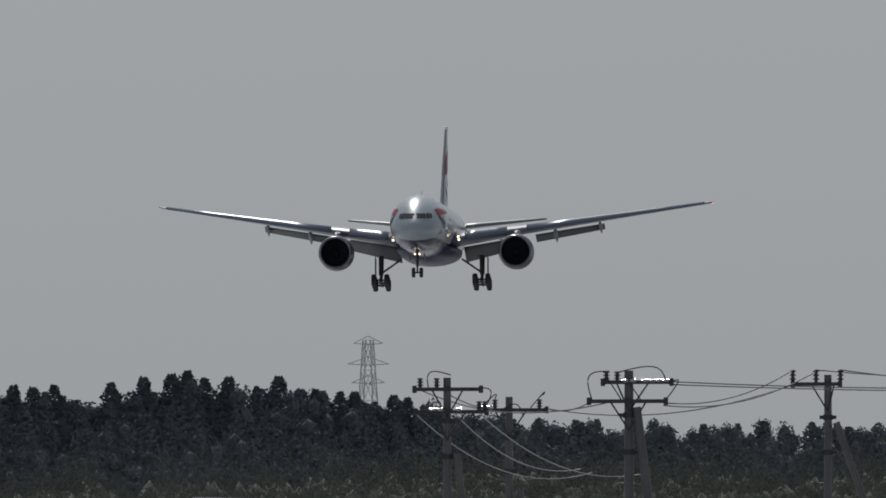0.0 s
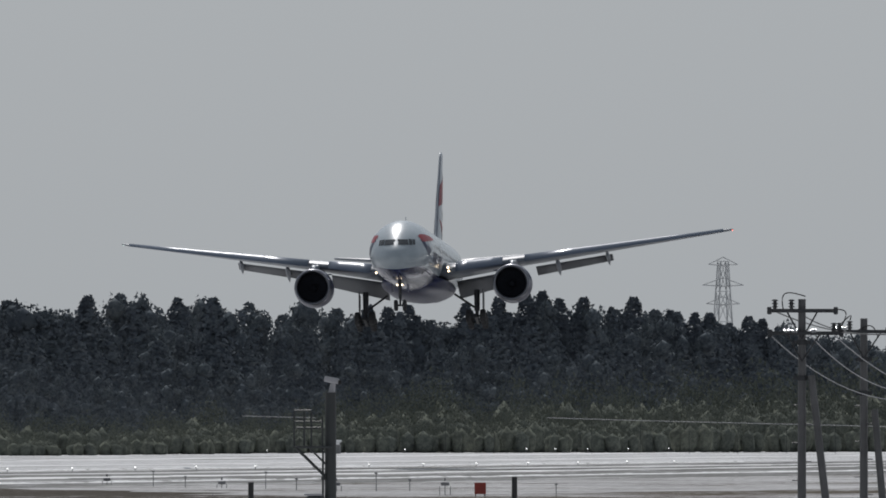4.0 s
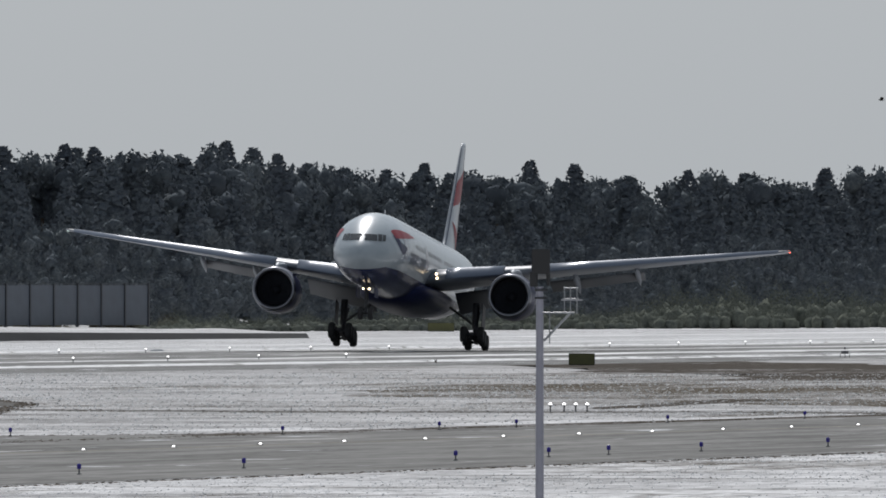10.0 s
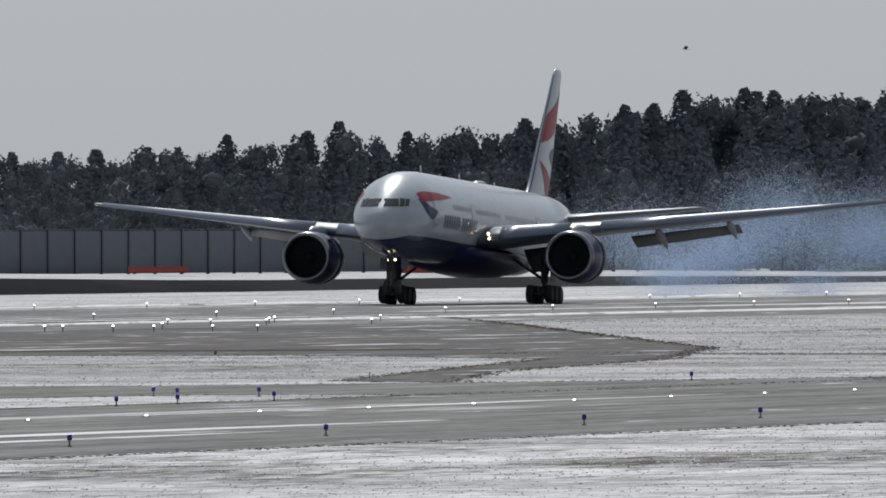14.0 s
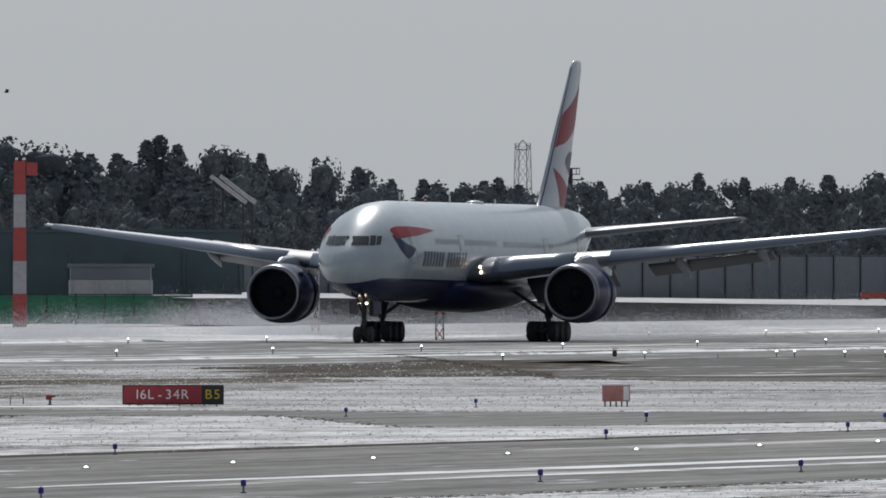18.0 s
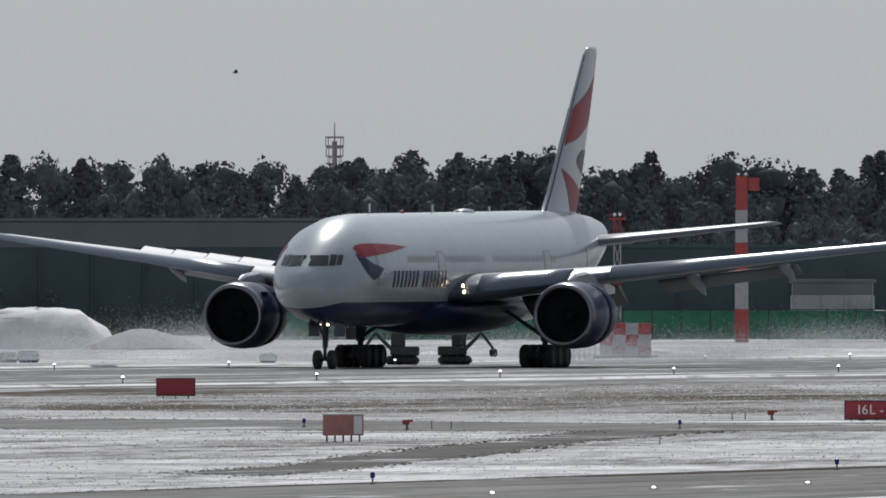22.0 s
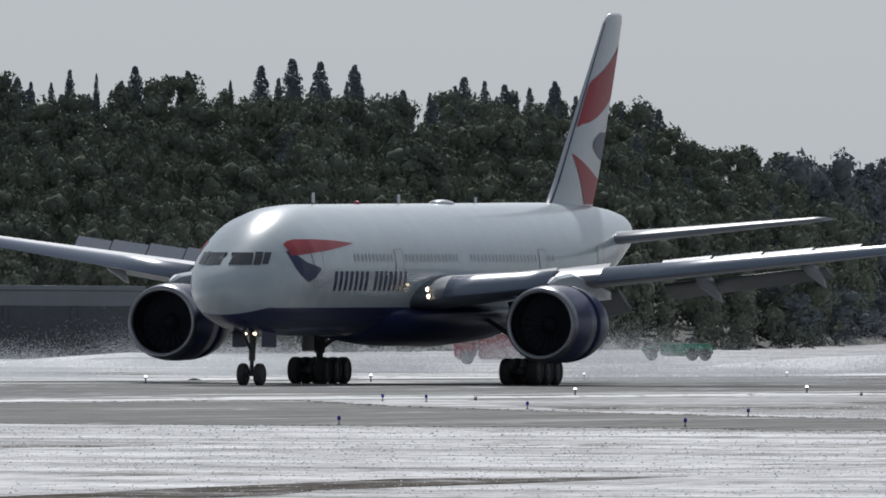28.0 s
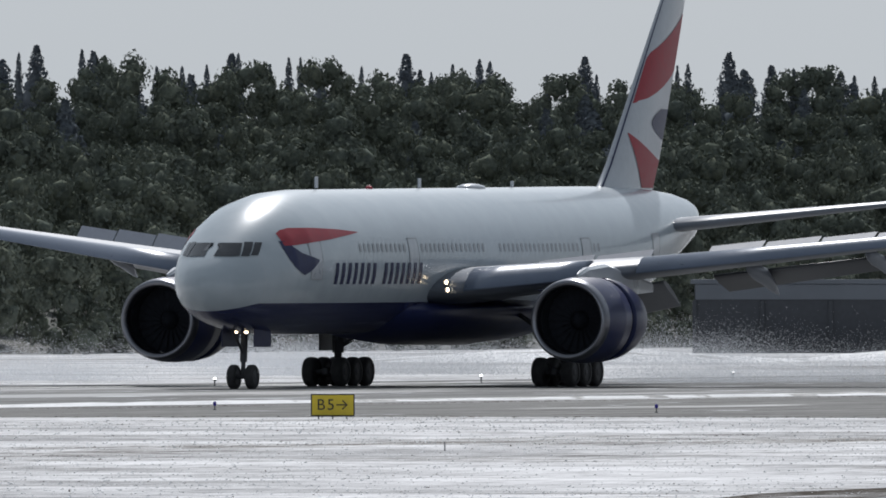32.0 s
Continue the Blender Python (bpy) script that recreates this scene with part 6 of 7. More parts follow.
def truck(b, d, length, h, mat, label, name="truck"):
    p = at(b, d)
    ob = empty(name, Matrix.Translation(p) @ pose(0, 0, 0, 0, 0, b), label, "truck", "vehicles beyond the runway")
    bm = bmesh.new()
    box(bm, (0.12 * length, 0, 0.3 + h * 0.4), (length * 0.74, 2.2, h * 0.8), 0, 0.2)
    part("body", bm, mat, ob)
    bm = bmesh.new()
    box(bm, (-0.38 * length, 0, 0.3 + h * 0.4), (length * 0.23, 2.1, h * 0.84), 0, 0.3)
    cab = part("cab", bm, mat, ob)
    bm = bmesh.new()
    box(bm, (-0.4 * length, -1.05, 0.6 + h * 0.5), (length * 0.13, 0.04, h * 0.28), 0, 0.01)
    part("window", bm, PANE, cab)
    for x in (-0.36, 0.2, 0.38):
        for y in (-0.95, 0.95):
            bm = bmesh.new()
            bmesh.ops.create_cone(bm, cap_ends=True, segments=18, radius1=0.4, radius2=0.4, depth=0.36, matrix=pose(x * length, y, 0.4, 90, 0, 0))
            part("wheel", bm, RUBBER, ob)


truck(19.06, 1400, 6.0, 1.9, TRUCK_RED, "dark red truck beyond the runway")
truck(18.63, 1480, 4.6, 1.0, GREEN, "low green trailer beyond the runway", "trailer")


def long_box(b, d, length, h, z):
    """A long low skip on skids."""
    ob = empty("skip", Matrix.Translation(at(b, d, z)) @ pose(0, 0, 0, 0, 0, b), "long low dull red skip on the snowy terrace", "skip", "red skips on the terrace")
    bm = bmesh.new()
    box(bm, (0, 0, 0.12 + h / 2), (length, 2.0, h), 0, 0.05)
    part("body", bm, ORANGE_RED, ob)
    bm = bmesh.new()
    box(bm, (0, 0, 0.12 + h), (length + 0.1, 2.1, 0.08), 0, 0.02)
    part("rim", bm, TRUCK_RED, ob)
    for x in (-0.4, 0.4):
        bm = bmesh.new()
        box(bm, (x * length, 0, 0.06), (0.3, 1.8, 0.14), 0, 0.02)
        part("skid", bm, DARK_STEEL, ob)


long_box(13.6, 2330, 6.0, 0.55, 1.17)
long_box(12.95, 2340, 5.6, 0.6, 1.01)


def bundle(b, d, w, h):
    p = at(b, d)
    ob = empty("covered_stack", Matrix.Translation(p) @ pose(0, 0, 0, 0, 0, b), "stack under a blue tarpaulin on the snow", "stack", "blue covered stacks")
    bm = bmesh.new()
    box(bm, (0, 0, h * 0.45), (w, 1.2, h * 0.9), 0, 0.15)
    ball(bm, (0, 0, h * 0.75), w * 0.3, 2, (1, 0.8, 0.5))
    part("tarpaulin", bm, BLUE_SHEET, ob)


for _b, _w, _h in ((17.5, 1.3, 0.8), (17.55, 1.2, 0.7), (16.91, 1.1, 0.6), (16.24, 1.2, 0.7)):
    bundle(_b, 1400, _w, _h)


def mound(b, d, w, h, mat, label, steep=1.6):
    rng = random.Random(int(b * 100))
    p = at(b, d)
    vs, fs, n = [], [], 24
    for j in range(7):
        r = 1 - j / 6
        for i in range(n):
            a = 2 * math.pi * i / n
            q = 1 + rng.uniform(-0.1, 0.1)
            vs.append((p.x + w / 2 * r * math.cos(a) * q, p.y + w / 2 * r * math.sin(a) * q, h * (1 - r ** steep) * (1 + rng.uniform(-0.06, 0.06)) - 0.05))
    for j in range(6):
        for i in range(n):
            fs.append((j * n + i, j * n + (i + 1) % n, (j + 1) * n + (i + 1) % n, (j + 1) * n + i))
    ob = solid("snow_heap", vs, fs, mat, label=label, smooth=True)
    tagged(ob, category="snow heap")


mound(17.48, 1650, 12, 2.9, SNOW_BANK, "steep heap of cleared snow, its near side in shade", 4.0)
mound(17.22, 1640, 9, 1.5, CONCRETE, "grey heap of gravel dusted with snow")
mound(19.9, 1330, 22, 0.9, SNOW_BANK, "long low heap of cleared snow")
mound(20.9, 1310, 26, 0.8, SNOW_BANK, "long low heap of cleared snow")
mound(18.1, 1380, 24, 0.8, SNOW_BANK, "long low heap of cleared snow")
mound(16.2, 1560, 20, 0.8, SNOW_BANK, "long low heap of cleared snow")


# far roadside rail and small lights before the scrub
_r = empty("guard_rail", Matrix.Identity(4), "pale guard rail along the far road", "rail")
for _b0, _z0, _b1, _z1 in ((8.2, 3.6, 8.9, 4.5), (8.9, 4.5, 9.15, 4.9), (9.72, 4.85, 9.9, 5.1)):
    bm = bmesh.new()
    rod(bm, at(_b0, 3160, _z0), at(_b1, 3160, _z1), 0.035, None, 6)
    part("rail", bm, TOWER_WHITE, _r)
for _k in range(14):
    bm = bmesh.new()
    _q = at(8.2 + 0.12 * _k, 3160.2)
    rod(bm, (_q.x, _q.y, 0), (_q.x, _q.y, 3.6 + 0.12 * _k), 0.03, None, 5)
    part("post", bm, DARK_STEEL, _r)
# lit lamps added here for tiny white glints before the scrub
_first = white_lamp(0.5)
for _k, (_b, _d) in enumerate(((11.58, 2790), (11.2, 2880), (10.73, 2970), (10.6, 2990), (10.1, 3060), (9.84, 3080), (9.7, 3100), (9.5, 3160), (9.2, 3210), (9.13, 3220), (9.05, 3240), (8.95, 3260), (8.85, 3280), (8.7, 3300), (8.5, 3330), (8.3, 3350))):
    _m = Matrix.Translation(at(_b, _d))
    if _k == 0:
        _first.matrix_world = _m
    else:
        copy_thing(_first, _m)
shed(10.06, 10.13, 3330, 6.2, CONCRETE, SNOW_BANK, "house", "small pale house in the dark wood", 2, 5)
shed(9.66, 9.69, 3150, 1.6, CONCRETE, SNOW_BANK, "shed", "small pale shed before the wood", 2, 4)


# small white board on the dark bank
_s = empty("notice_board", Matrix.Translation(at(14.455, 1930)) @ pose(0, 0, 0, 0, 0, 14.4), "small white board on a post before the dark bank", "board")
bm = bmesh.new()
box(bm, (0, -0.3, 0.85), (0.75, 0.05, 0.85), 0, 0.01)
part("panel", bm, TOWER_WHITE, _s)
bm = bmesh.new()
rod(bm, (0, -0.25, 0), (0, -0.25, 0.9), 0.04)
part("post", bm, DARK_STEEL, _s)

# ---- near things: utility poles, camera post, lamp posts, mesh fence ----
POLE = plain("pole_concrete", (0.085, 0.085, 0.088), 0.5, vary=0.25, scale=1.5)
POLE_DARK = plain("pole_dark", (0.032, 0.036, 0.037), 0.5, vary=0.2, scale=1.2)
PORCELAIN = plain("dark_insulator", (0.03, 0.03, 0.032), 0.3, vary=0.1, coat=0.4)
WIRE = plain("black_cable", (0.02, 0.02, 0.02), 0.5, vary=0.1)
WIRE_BRIGHT = plain("bright_cable", (0.35, 0.35, 0.36), 0.35, metal=0.6, vary=0.1)
DULL_GREEN = plain("dull_green_paint", (0.035, 0.06, 0.055), 0.4, vary=0.2, scale=4)
MESH = plain("mesh_panel", (0.05, 0.075, 0.075), 0.6, vary=0.15)


def tube(name, pts, r, mat, parent, label="", n=6):
    """One bent round wire through the given points."""
    pts = [Vector(p) for p in pts]
    rings = []
    for k, p in enumerate(pts):
        way = (pts[min(k + 1, len(pts) - 1)] - pts[max(k - 1, 0)]).normalized()
        q = way.to_track_quat("Z", "Y")
        rings.append([p + q @ Vector((r * math.cos(2 * math.pi * i / n), r * math.sin(2 * math.pi * i / n), 0)) for i in range(n)])
    return loft(name, rings, mat, parent, label)


def cable(name, a, b, sag, r, mat, parent, n=16, label=""):
    a, b = Vector(a), Vector(b)
    return tube(name, [a.lerp(b, k / n) - Vector((0, 0, sag * 4 * k / n * (1 - k / n))) for k in range(n + 1)], r, mat, parent, label)


def stay_wire(name, pts, r, mat, parent):
    return tube(name, pts, r, mat, parent)


def utility_pole(b, d, h, r, arms, strut, label):
    """A concrete pole: arms are (height, left end, right end, insulator places, insulator height); strut is (side, top height, spread)."""
    p = at(b, d)
    ob = empty("utility_pole", Matrix.Translation(p) @ pose(0, 0, 0, 0, 0, b), label, "utility pole", "utility poles")
    bm = bmesh.new()
    rod(bm, (0, 0, -0.05), (0, 0, h), r * 1.25, r, 16)
    part("pole", bm, POLE, ob, "round concrete pole")
    for z, x0, x1, ins, ih in arms:
        bm = bmesh.new()
        box(bm, ((x0 + x1) / 2, -r - 0.05, z), (x1 - x0, 0.09, 0.1), 0, 0.01)
        for q in (x0 + 0.05, x1 - 0.05):
            box(bm, (q, -r - 0.05, z), (0.12, 0.14, 0.2), 0, 0.02)
        arm = part("crossarm", bm, DARK_STEEL, ob, "dark steel crossarm")
        bm = bmesh.new()
        rod(bm, (x0 * 0.45, -r - 0.02, z), (0, -r, z - 0.75), 0.022)
        rod(bm, (x1 * 0.45, -r - 0.02, z), (0, -r, z - 0.75), 0.022)
        part("brace", bm, DARK_STEEL, arm)
        for q in ins:
            bm = bmesh.new()
            rod(bm, (q, -r - 0.05, z), (q, -r - 0.05, z + ih), 0.05)
            for k in range(3):
                rod(bm, (q, -r - 0.05, z + ih * (0.3 + 0.28 * k)), (q, -r - 0.05, z + ih * (0.42 + 0.28 * k)), 0.1, 0.07, 12)
            part("insulator", bm, PORCELAIN, arm, "dark porcelain insulator")
    for z in (h - 1.15, h - 2.1):
        bm = bmesh.new()
        rod(bm, (0, 0, z - 0.07), (0, 0, z + 0.07), r * 1.35, None, 16)
        box(bm, (r * 1.5, 0, z), (0.16, 0.1, 0.1), 0, 0.01)
        box(bm, (-r * 1.5, 0, z), (0.16, 0.1, 0.1), 0, 0.01)
        part("clamp", bm, DARK_STEEL, ob)
    for k in range(9):
        bm = bmesh.new()
        rod(bm, ((1 if k % 2 else -1) * r, 0, 1.6 + 0.5 * k), ((1 if k % 2 else -1) * (r + 0.16), 0, 1.6 + 0.5 * k), 0.016, None, 6)
        part("step_peg", bm, DARK_STEEL, ob)
    if strut:
        x, zt, spread = strut
        bm = bmesh.new()
        rod(bm, (x + spread, -0.1, -0.05), (x, -0.1, zt), r * 1.15, r * 0.95, 14)
        part("strut_pole", bm, POLE, ob, "leaning concrete strut")
    return ob


# the line of poles, about 600 m off
pole_a = utility_pole(8.5225, 620, 8.43, 0.10, [(8.12, -0.92, 0.95, (-0.72, -0.28), 0.3), (7.52, -0.9, 1.1, (0.85, 1.0), 0.28)], (0.25, 6.4, 0.75), "concrete utility pole with two crossarms and a strut")
pole_c = utility_pole(8.37, 655, 8.06, 0.10, [(7.69, -0.9, 1.1, (-0.4, 0.85), 0.3)], (0.3, 5.5, 0.5), "concrete utility pole with one crossarm and a strut")
pole_b = utility_pole(8.075, 600, 8.5, 0.115, [(8.2, -0.72, 1.15, (-0.58, -0.3), 0.28), (7.71, -1.08, 1.0, (), 0.2)], (0.2, 7.56, 0.95), "concrete utility pole with two crossarms and a thick strut")
pole_d = utility_pole(7.585, 630, 8.53, 0.10, [(8.28, -1.0, 0.38, (-0.95, -0.32, 0.34), 0.38)], (0.22, 7.24, 2.6), "concrete utility pole with three tall insulators and a strut")
GLAZE = plain("grey_insulator", (0.45, 0.46, 0.47), 0.2, vary=0.1, coat=0.6)
for _o, _z, _spots in ((pole_b, 8.24, (0.42, 0.6, 0.78, 0.95, -0.1, 0.1)), (pole_a, 7.58, (-0.4, -0.2, 0.3)), (pole_c, 7.78, (-0.7, -0.55))):
    for _x in _spots:
        bm = bmesh.new()
        rod(bm, (_x - 0.08, -0.2, _z), (_x + 0.08, -0.2, _z + 0.02), 0.03, 0.03, 8)
        rod(bm, (_x - 0.03, -0.2, _z), (_x + 0.0, -0.2, _z + 0.005), 0.06, 0.045, 12)
        rod(bm, (_x + 0.03, -0.2, _z + 0.005), (_x + 0.06, -0.2, _z + 0.015), 0.06, 0.045, 12)
        part("strain_insulator", bm, GLAZE, _o, "shiny grey strain insulator")
for _o, _loops in ((pole_a, ((-0.5, 8.15, 0.1, 8.5, -0.25), (0.6, 8.1, 1.0, 7.6, 0.35))), (pole_b, ((-0.95, 7.74, -0.5, 8.48, -0.3), (-0.3, 8.45, 0.95, 8.25, 0.3), (1.1, 8.2, 0.95, 7.74, 0.25), (-0.5, 8.2, -0.2, 7.75, -0.15), (0.1, 8.2, 0.3, 7.75, -0.2))), (pole_c, ((0.6, 7.75, 0.95, 8.1, 0.2), (-0.8, 7.75, -0.4, 8.0, 0.2), (-0.2, 7.7, 0.4, 7.5, 0.1)))):
    for x0, z0, x1, z1, bulge in _loops:
        pts = []
        for k in range(11):
            u = k / 10
            pts.append((x0 + (x1 - x0) * u + bulge * math.sin(math.pi * u), -0.2, z0 + (z1 - z0) * u + 0.25 * math.sin(math.pi * u)))
        stay_wire("jumper_cable", pts, 0.018, WIRE, _o)


def span(a, pa, b, pb, sag, mat=WIRE, r=0.017):
    bpy.context.view_layer.update()
    end = a.matrix_world.inverted() @ (b.matrix_world @ Vector(pb)) if b else Vector(pb)
    cable("cable", pa, end, sag, r, mat, a)


span(pole_b, (0.95, -0.15, 8.22), pole_d, (3.2, 0, 8.16), 0.05)
span(pole_b, (1.05, -0.15, 8.14), pole_d, (3.2, 0, 8.08), 0.03)
span(pole_d, (-0.95, -0.15, 8.66), pole_b, (1.0, 0, 7.66), 0.3)
span(pole_d, (-0.32, -0.15, 8.62), pole_b, (0.9, 0, 7.6), 0.35)
span(pole_d, (-0.95, -0.15, 8.26), pole_c, (1.1, 0, 7.72), 0.45)
span(pole_d, (-0.32, -0.15, 8.66), None, (6.5, 40, 8.6), 0.1)
span(pole_d, (0.34, -0.15, 8.66), None, (6.5, 40, 8.4), 0.1)
span(pole_b, (-1.0, -0.15, 7.69), pole_c, (1.1, 0, 7.7), 0.12)
span(pole_b, (-0.5, -0.15, 7.69), pole_a, (1.0, 0, 7.55), 0.15)
span(pole_a, (-0.8, -0.15, 8.14), pole_c, (1.0, 0, 7.65), 0.25)
span(pole_a, (-0.2, -0.15, 8.14), pole_c, (-0.5, 0, 7.7), 0.1)
span(pole_a, (-0.85, -0.2, 7.48), None, (3.9, 8, 5.9), 0.75, WIRE_BRIGHT, 0.014)
span(pole_a, (0.2, -0.2, 7.48), None, (3.6, 8, 6.0), 0.55, WIRE_BRIGHT, 0.014)
span(pole_a, (0.85, -0.2, 7.48), None, (5.2, 8, 5.85), 0.6, WIRE_BRIGHT, 0.014)


# watch camera on a dark post with a railed step
def camera_post(b, d):
    p = at(b, d)
    ob = empty("camera_post", Matrix.Translation(p) @ pose(0, 0, 0, 0, 0, b), "dark green steel post with a watch camera and railed step", "post")
    bm = bmesh.new()
    rod(bm, (0, 0, -0.05), (0, 0, 5.78), 0.13, 0.11, 18)
    part("post", bm, POLE_DARK, ob)
    bm = bmesh.new()
    box(bm, (0.02, 0, 6.03), (0.3, 0.24, 0.12), 0, 0.02)
    bmesh.ops.rotate(bm, verts=bm.verts[:], cent=(0, 0, 6.03), matrix=Matrix.Rotation(radians(11), 3, "Y"))
    rod(bm, (0.02, 0, 5.76), (0.05, 0, 5.98), 0.07, 0.05)
    head = part("camera_housing", bm, TOWER_WHITE, ob, "pale camera housing")
    bm = bmesh.new()
    box(bm, (0.18, -0.1, 5.98), (0.06, 0.1, 0.08), 0, 0.01)
    part("lens_hood", bm, SIGN_BLACK, head)
    bm = bmesh.new()
    for x in (-0.72, -0.52, -0.38, -0.16):
        rod(bm, (x, -0.2, 4.72), (x, -0.2, 5.42 if x < -0.3 else 5.3), 0.02)
    for z in (5.08, 5.2, 5.42):
        rod(bm, (-0.72, -0.2, z), (-0.16 if z < 5.4 else -0.38, -0.2, z), 0.018)
    part("step_rail", bm, POLE_DARK, ob, "thin dark railing")
    bm = bmesh.new()
    box(bm, (-0.36, -0.1, 4.7), (0.78, 0.4, 0.05), 0, 0.01)
    rod(bm, (-0.68, -0.15, 4.68), (-0.08, -0.05, 4.1), 0.03)
    rod(bm, (-0.42, -0.15, 4.68), (-0.08, -0.05, 4.35), 0.02)
    part("step", bm, POLE_DARK, ob)
    bm = bmesh.new()
    box(bm, (-0.3, -0.15, 3.62), (0.36, 0.3, 0.3), 0, 0.06)
    rod(bm, (-0.3, -0.15, 3.45), (-0.1, -0.1, 3.45), 0.04)
    lamp = part("floodlight", bm, POLE_DARK, ob, "dark floodlight head")
    bm = bmesh.new()
    box(bm, (-0.34, -0.3, 3.76), (0.36, 0.1, 0.04), 0, 0.01)
    part("visor", bm, TOWER_WHITE, lamp, "pale visor")
    bm = bmesh.new()
    rod(bm, (-0.15, -0.1, 0), (-0.15, -0.1, 4.7), 0.022)
    part("conduit", bm, POLE_DARK, ob)
    for z in (1.2, 2.2, 3.0, 4.05):
        bm = bmesh.new()
        rod(bm, (-0.14, -0.05, z), (-0.14, -0.05, z + 0.06), 0.05)
        part("conduit_clip", bm, DARK_STEEL, ob)


camera_post(9.683, 460)


def lamp_post(b, d):
    p = at(b, d)
    ob = empty("signal_post", Matrix.Translation(p) @ pose(0, 0, 0, 0, 0, b), "grey steel post with a black box head and bracket step", "post")
    bm = bmesh.new()
    rod(bm, (0, 0, -0.05), (0, 0, 5.35), 0.09, 0.075, 18)
    part("post", bm, plain("galvanised_post", (0.30, 0.30, 0.35), 0.45, metal=0.3), ob)
    bm = bmesh.new()
    box(bm, (0.02, 0, 5.86), (0.37, 0.3, 0.5), 0, 0.02)
    box(bm, (-0.12, 0, 5.5), (0.16, 0.26, 0.3), 0, 0.02)
    box(bm, (0.17, 0, 5.5), (0.08, 0.26, 0.26), 0, 0.02)
    part("box_head", bm, SIGN_BLACK, ob, "black box head")
    bm = bmesh.new()
    box(bm, (0.03, 0, 5.28), (0.26, 0.2, 0.05), 0, 0.01)
    box(bm, (0.03, 0, 5.12), (0.26, 0.2, 0.04), 0, 0.01)
    part("bracket_plate", bm, DARK_STEEL, ob)
    bm = bmesh.new()
    rod(bm, (0.08, 0, 4.25), (0.62, 0, 4.82), 0.025)
    rod(bm, (0.05, 0, 4.82), (0.7, 0, 4.82), 0.018)
    for x in (0.5, 0.62, 0.75):
        rod(bm, (x, 0, 4.8), (x, 0, 5.35), 0.014, None, 6)
    for z in (5.1, 5.32):
        rod(bm, (0.48, 0, z), (0.78, 0, z), 0.014, None, 6)
    rod(bm, (0.2, 0, 4.82), (0.2, 0, 4.2), 0.014, None, 6)
    part("bracket_step", bm, STEEL, ob, "thin steel bracket and rail")
    for x in (0.5, 0.72):
        bm = bmesh.new()
        box(bm, (x + 0.04, -0.02, 5.08), (0.22, 0.05, 0.03), 0, 0.005)
        part("tread", bm, TOWER_WHITE, ob, "bright tread")


lamp_post(10.985, 470)


def siren_post(b, d, h, zb):
    p = at(b, d)
    ob = empty("horn_post", Matrix.Translation(p) @ pose(0, 0, 0, 0, 0, b), "black post with two dull green round horns", "post", "horn posts")
    bm = bmesh.new()
    rod(bm, (0, 0, -0.05), (0, 0, h), 0.06, 0.055, 14)
    part("post", bm, SIGN_BLACK, ob)
    for s in (-1, 1):
        bm = bmesh.new()
        ball(bm, (s * 0.16, -0.06, zb), 0.16, 3, (1, 1, 1.02))
        horn = part("horn", bm, DULL_GREEN, ob, "dull green round horn", smooth=True)
        bm = bmesh.new()
        rod(bm, (s * 0.16, -0.03, zb - 0.16), (s * 0.1, 0, zb - 0.75), 0.025)
        rod(bm, (s * 0.2, -0.03, zb - 0.14), (s * 0.2, -0.03, zb - 0.3), 0.04)
        part("strut", bm, DULL_GREEN, ob)


siren_post(9.879, 455, 4.02, 3.22)
siren_post(9.23, 452, 4.14, 3.4)


def mesh_fence(a, b, n, h):
    ob = empty("mesh_fence", Matrix.Translation(a), "dull green steel boundary fence with mesh panels", "fence")
    d = (b - a) / n
    turn = math.degrees(math.atan2(d.y, d.x))
    length = math.hypot(d.x, d.y)
    bm = bmesh.new()
    box(bm, (0, 0, h / 2), (0.1, 0.1, h), 0, 0.01)
    post = part("post", bm, DULL_GREEN, ob)
    rails = []
    for z in (h - 0.02, h - 0.28, h - 0.75, h - 1.6):
        bm = bmesh.new()
        box(bm, (0, 0, z), (length, 0.05, 0.045), 0, 0.006)
        rails.append((part("rail", bm, DULL_GREEN, ob), "rail"))
    bm = bmesh.new()
    box(bm, (0, 0, h / 2), (0.05, 0.05, h), 0, 0.006)
    mid = part("stile", bm, DULL_GREEN, ob)
    bm = bmesh.new()
    for k in range(int(length / 0.11)):
        x = -length / 2 + 0.11 * (k + 0.5)
        rod(bm, (x, 0.01, 0.1), (x, 0.01, h - 0.3), 0.007, None, 4)
    for k in range(int(h / 0.13)):
        rod(bm, (-length / 2, 0.01, 0.1 + 0.13 * k), (length / 2, 0.01, 0.1 + 0.13 * k), 0.006, None, 4)
    wire = part("mesh", bm, MESH, ob)
    spin = pose(0, 0, 0, 0, 0, turn)
    for k in range(n + 1):
        o = post if k == 0 else new("post", post.data)
        o.parent, o.matrix_basis = ob, Matrix.Translation(d * k) @ spin
        if k < n:
            for src, nm in (*rails, (wire, "mesh"), (mid, "stile")):
                o = src if k == 0 else new(nm, src.data)
                o.parent, o.matrix_basis = ob, Matrix.Translation(d * (k + 0.5)) @ spin
    bm = bmesh.new()
    box(bm, (0.05, -0.1, h / 2 - 0.1), (0.5, 0.06, h - 0.2), 0, 0.02)
    part("end_panel", bm, DULL_GREEN, ob, "solid end panel")


mesh_fence(at(9.95, 300), at(8.55, 280), 12, 3.37)


# a low bush by the runway's near edge, and a bird over the field
FEATHER = plain("dark_feathers", (0.03, 0.03, 0.032), 0.7, vary=0.2)


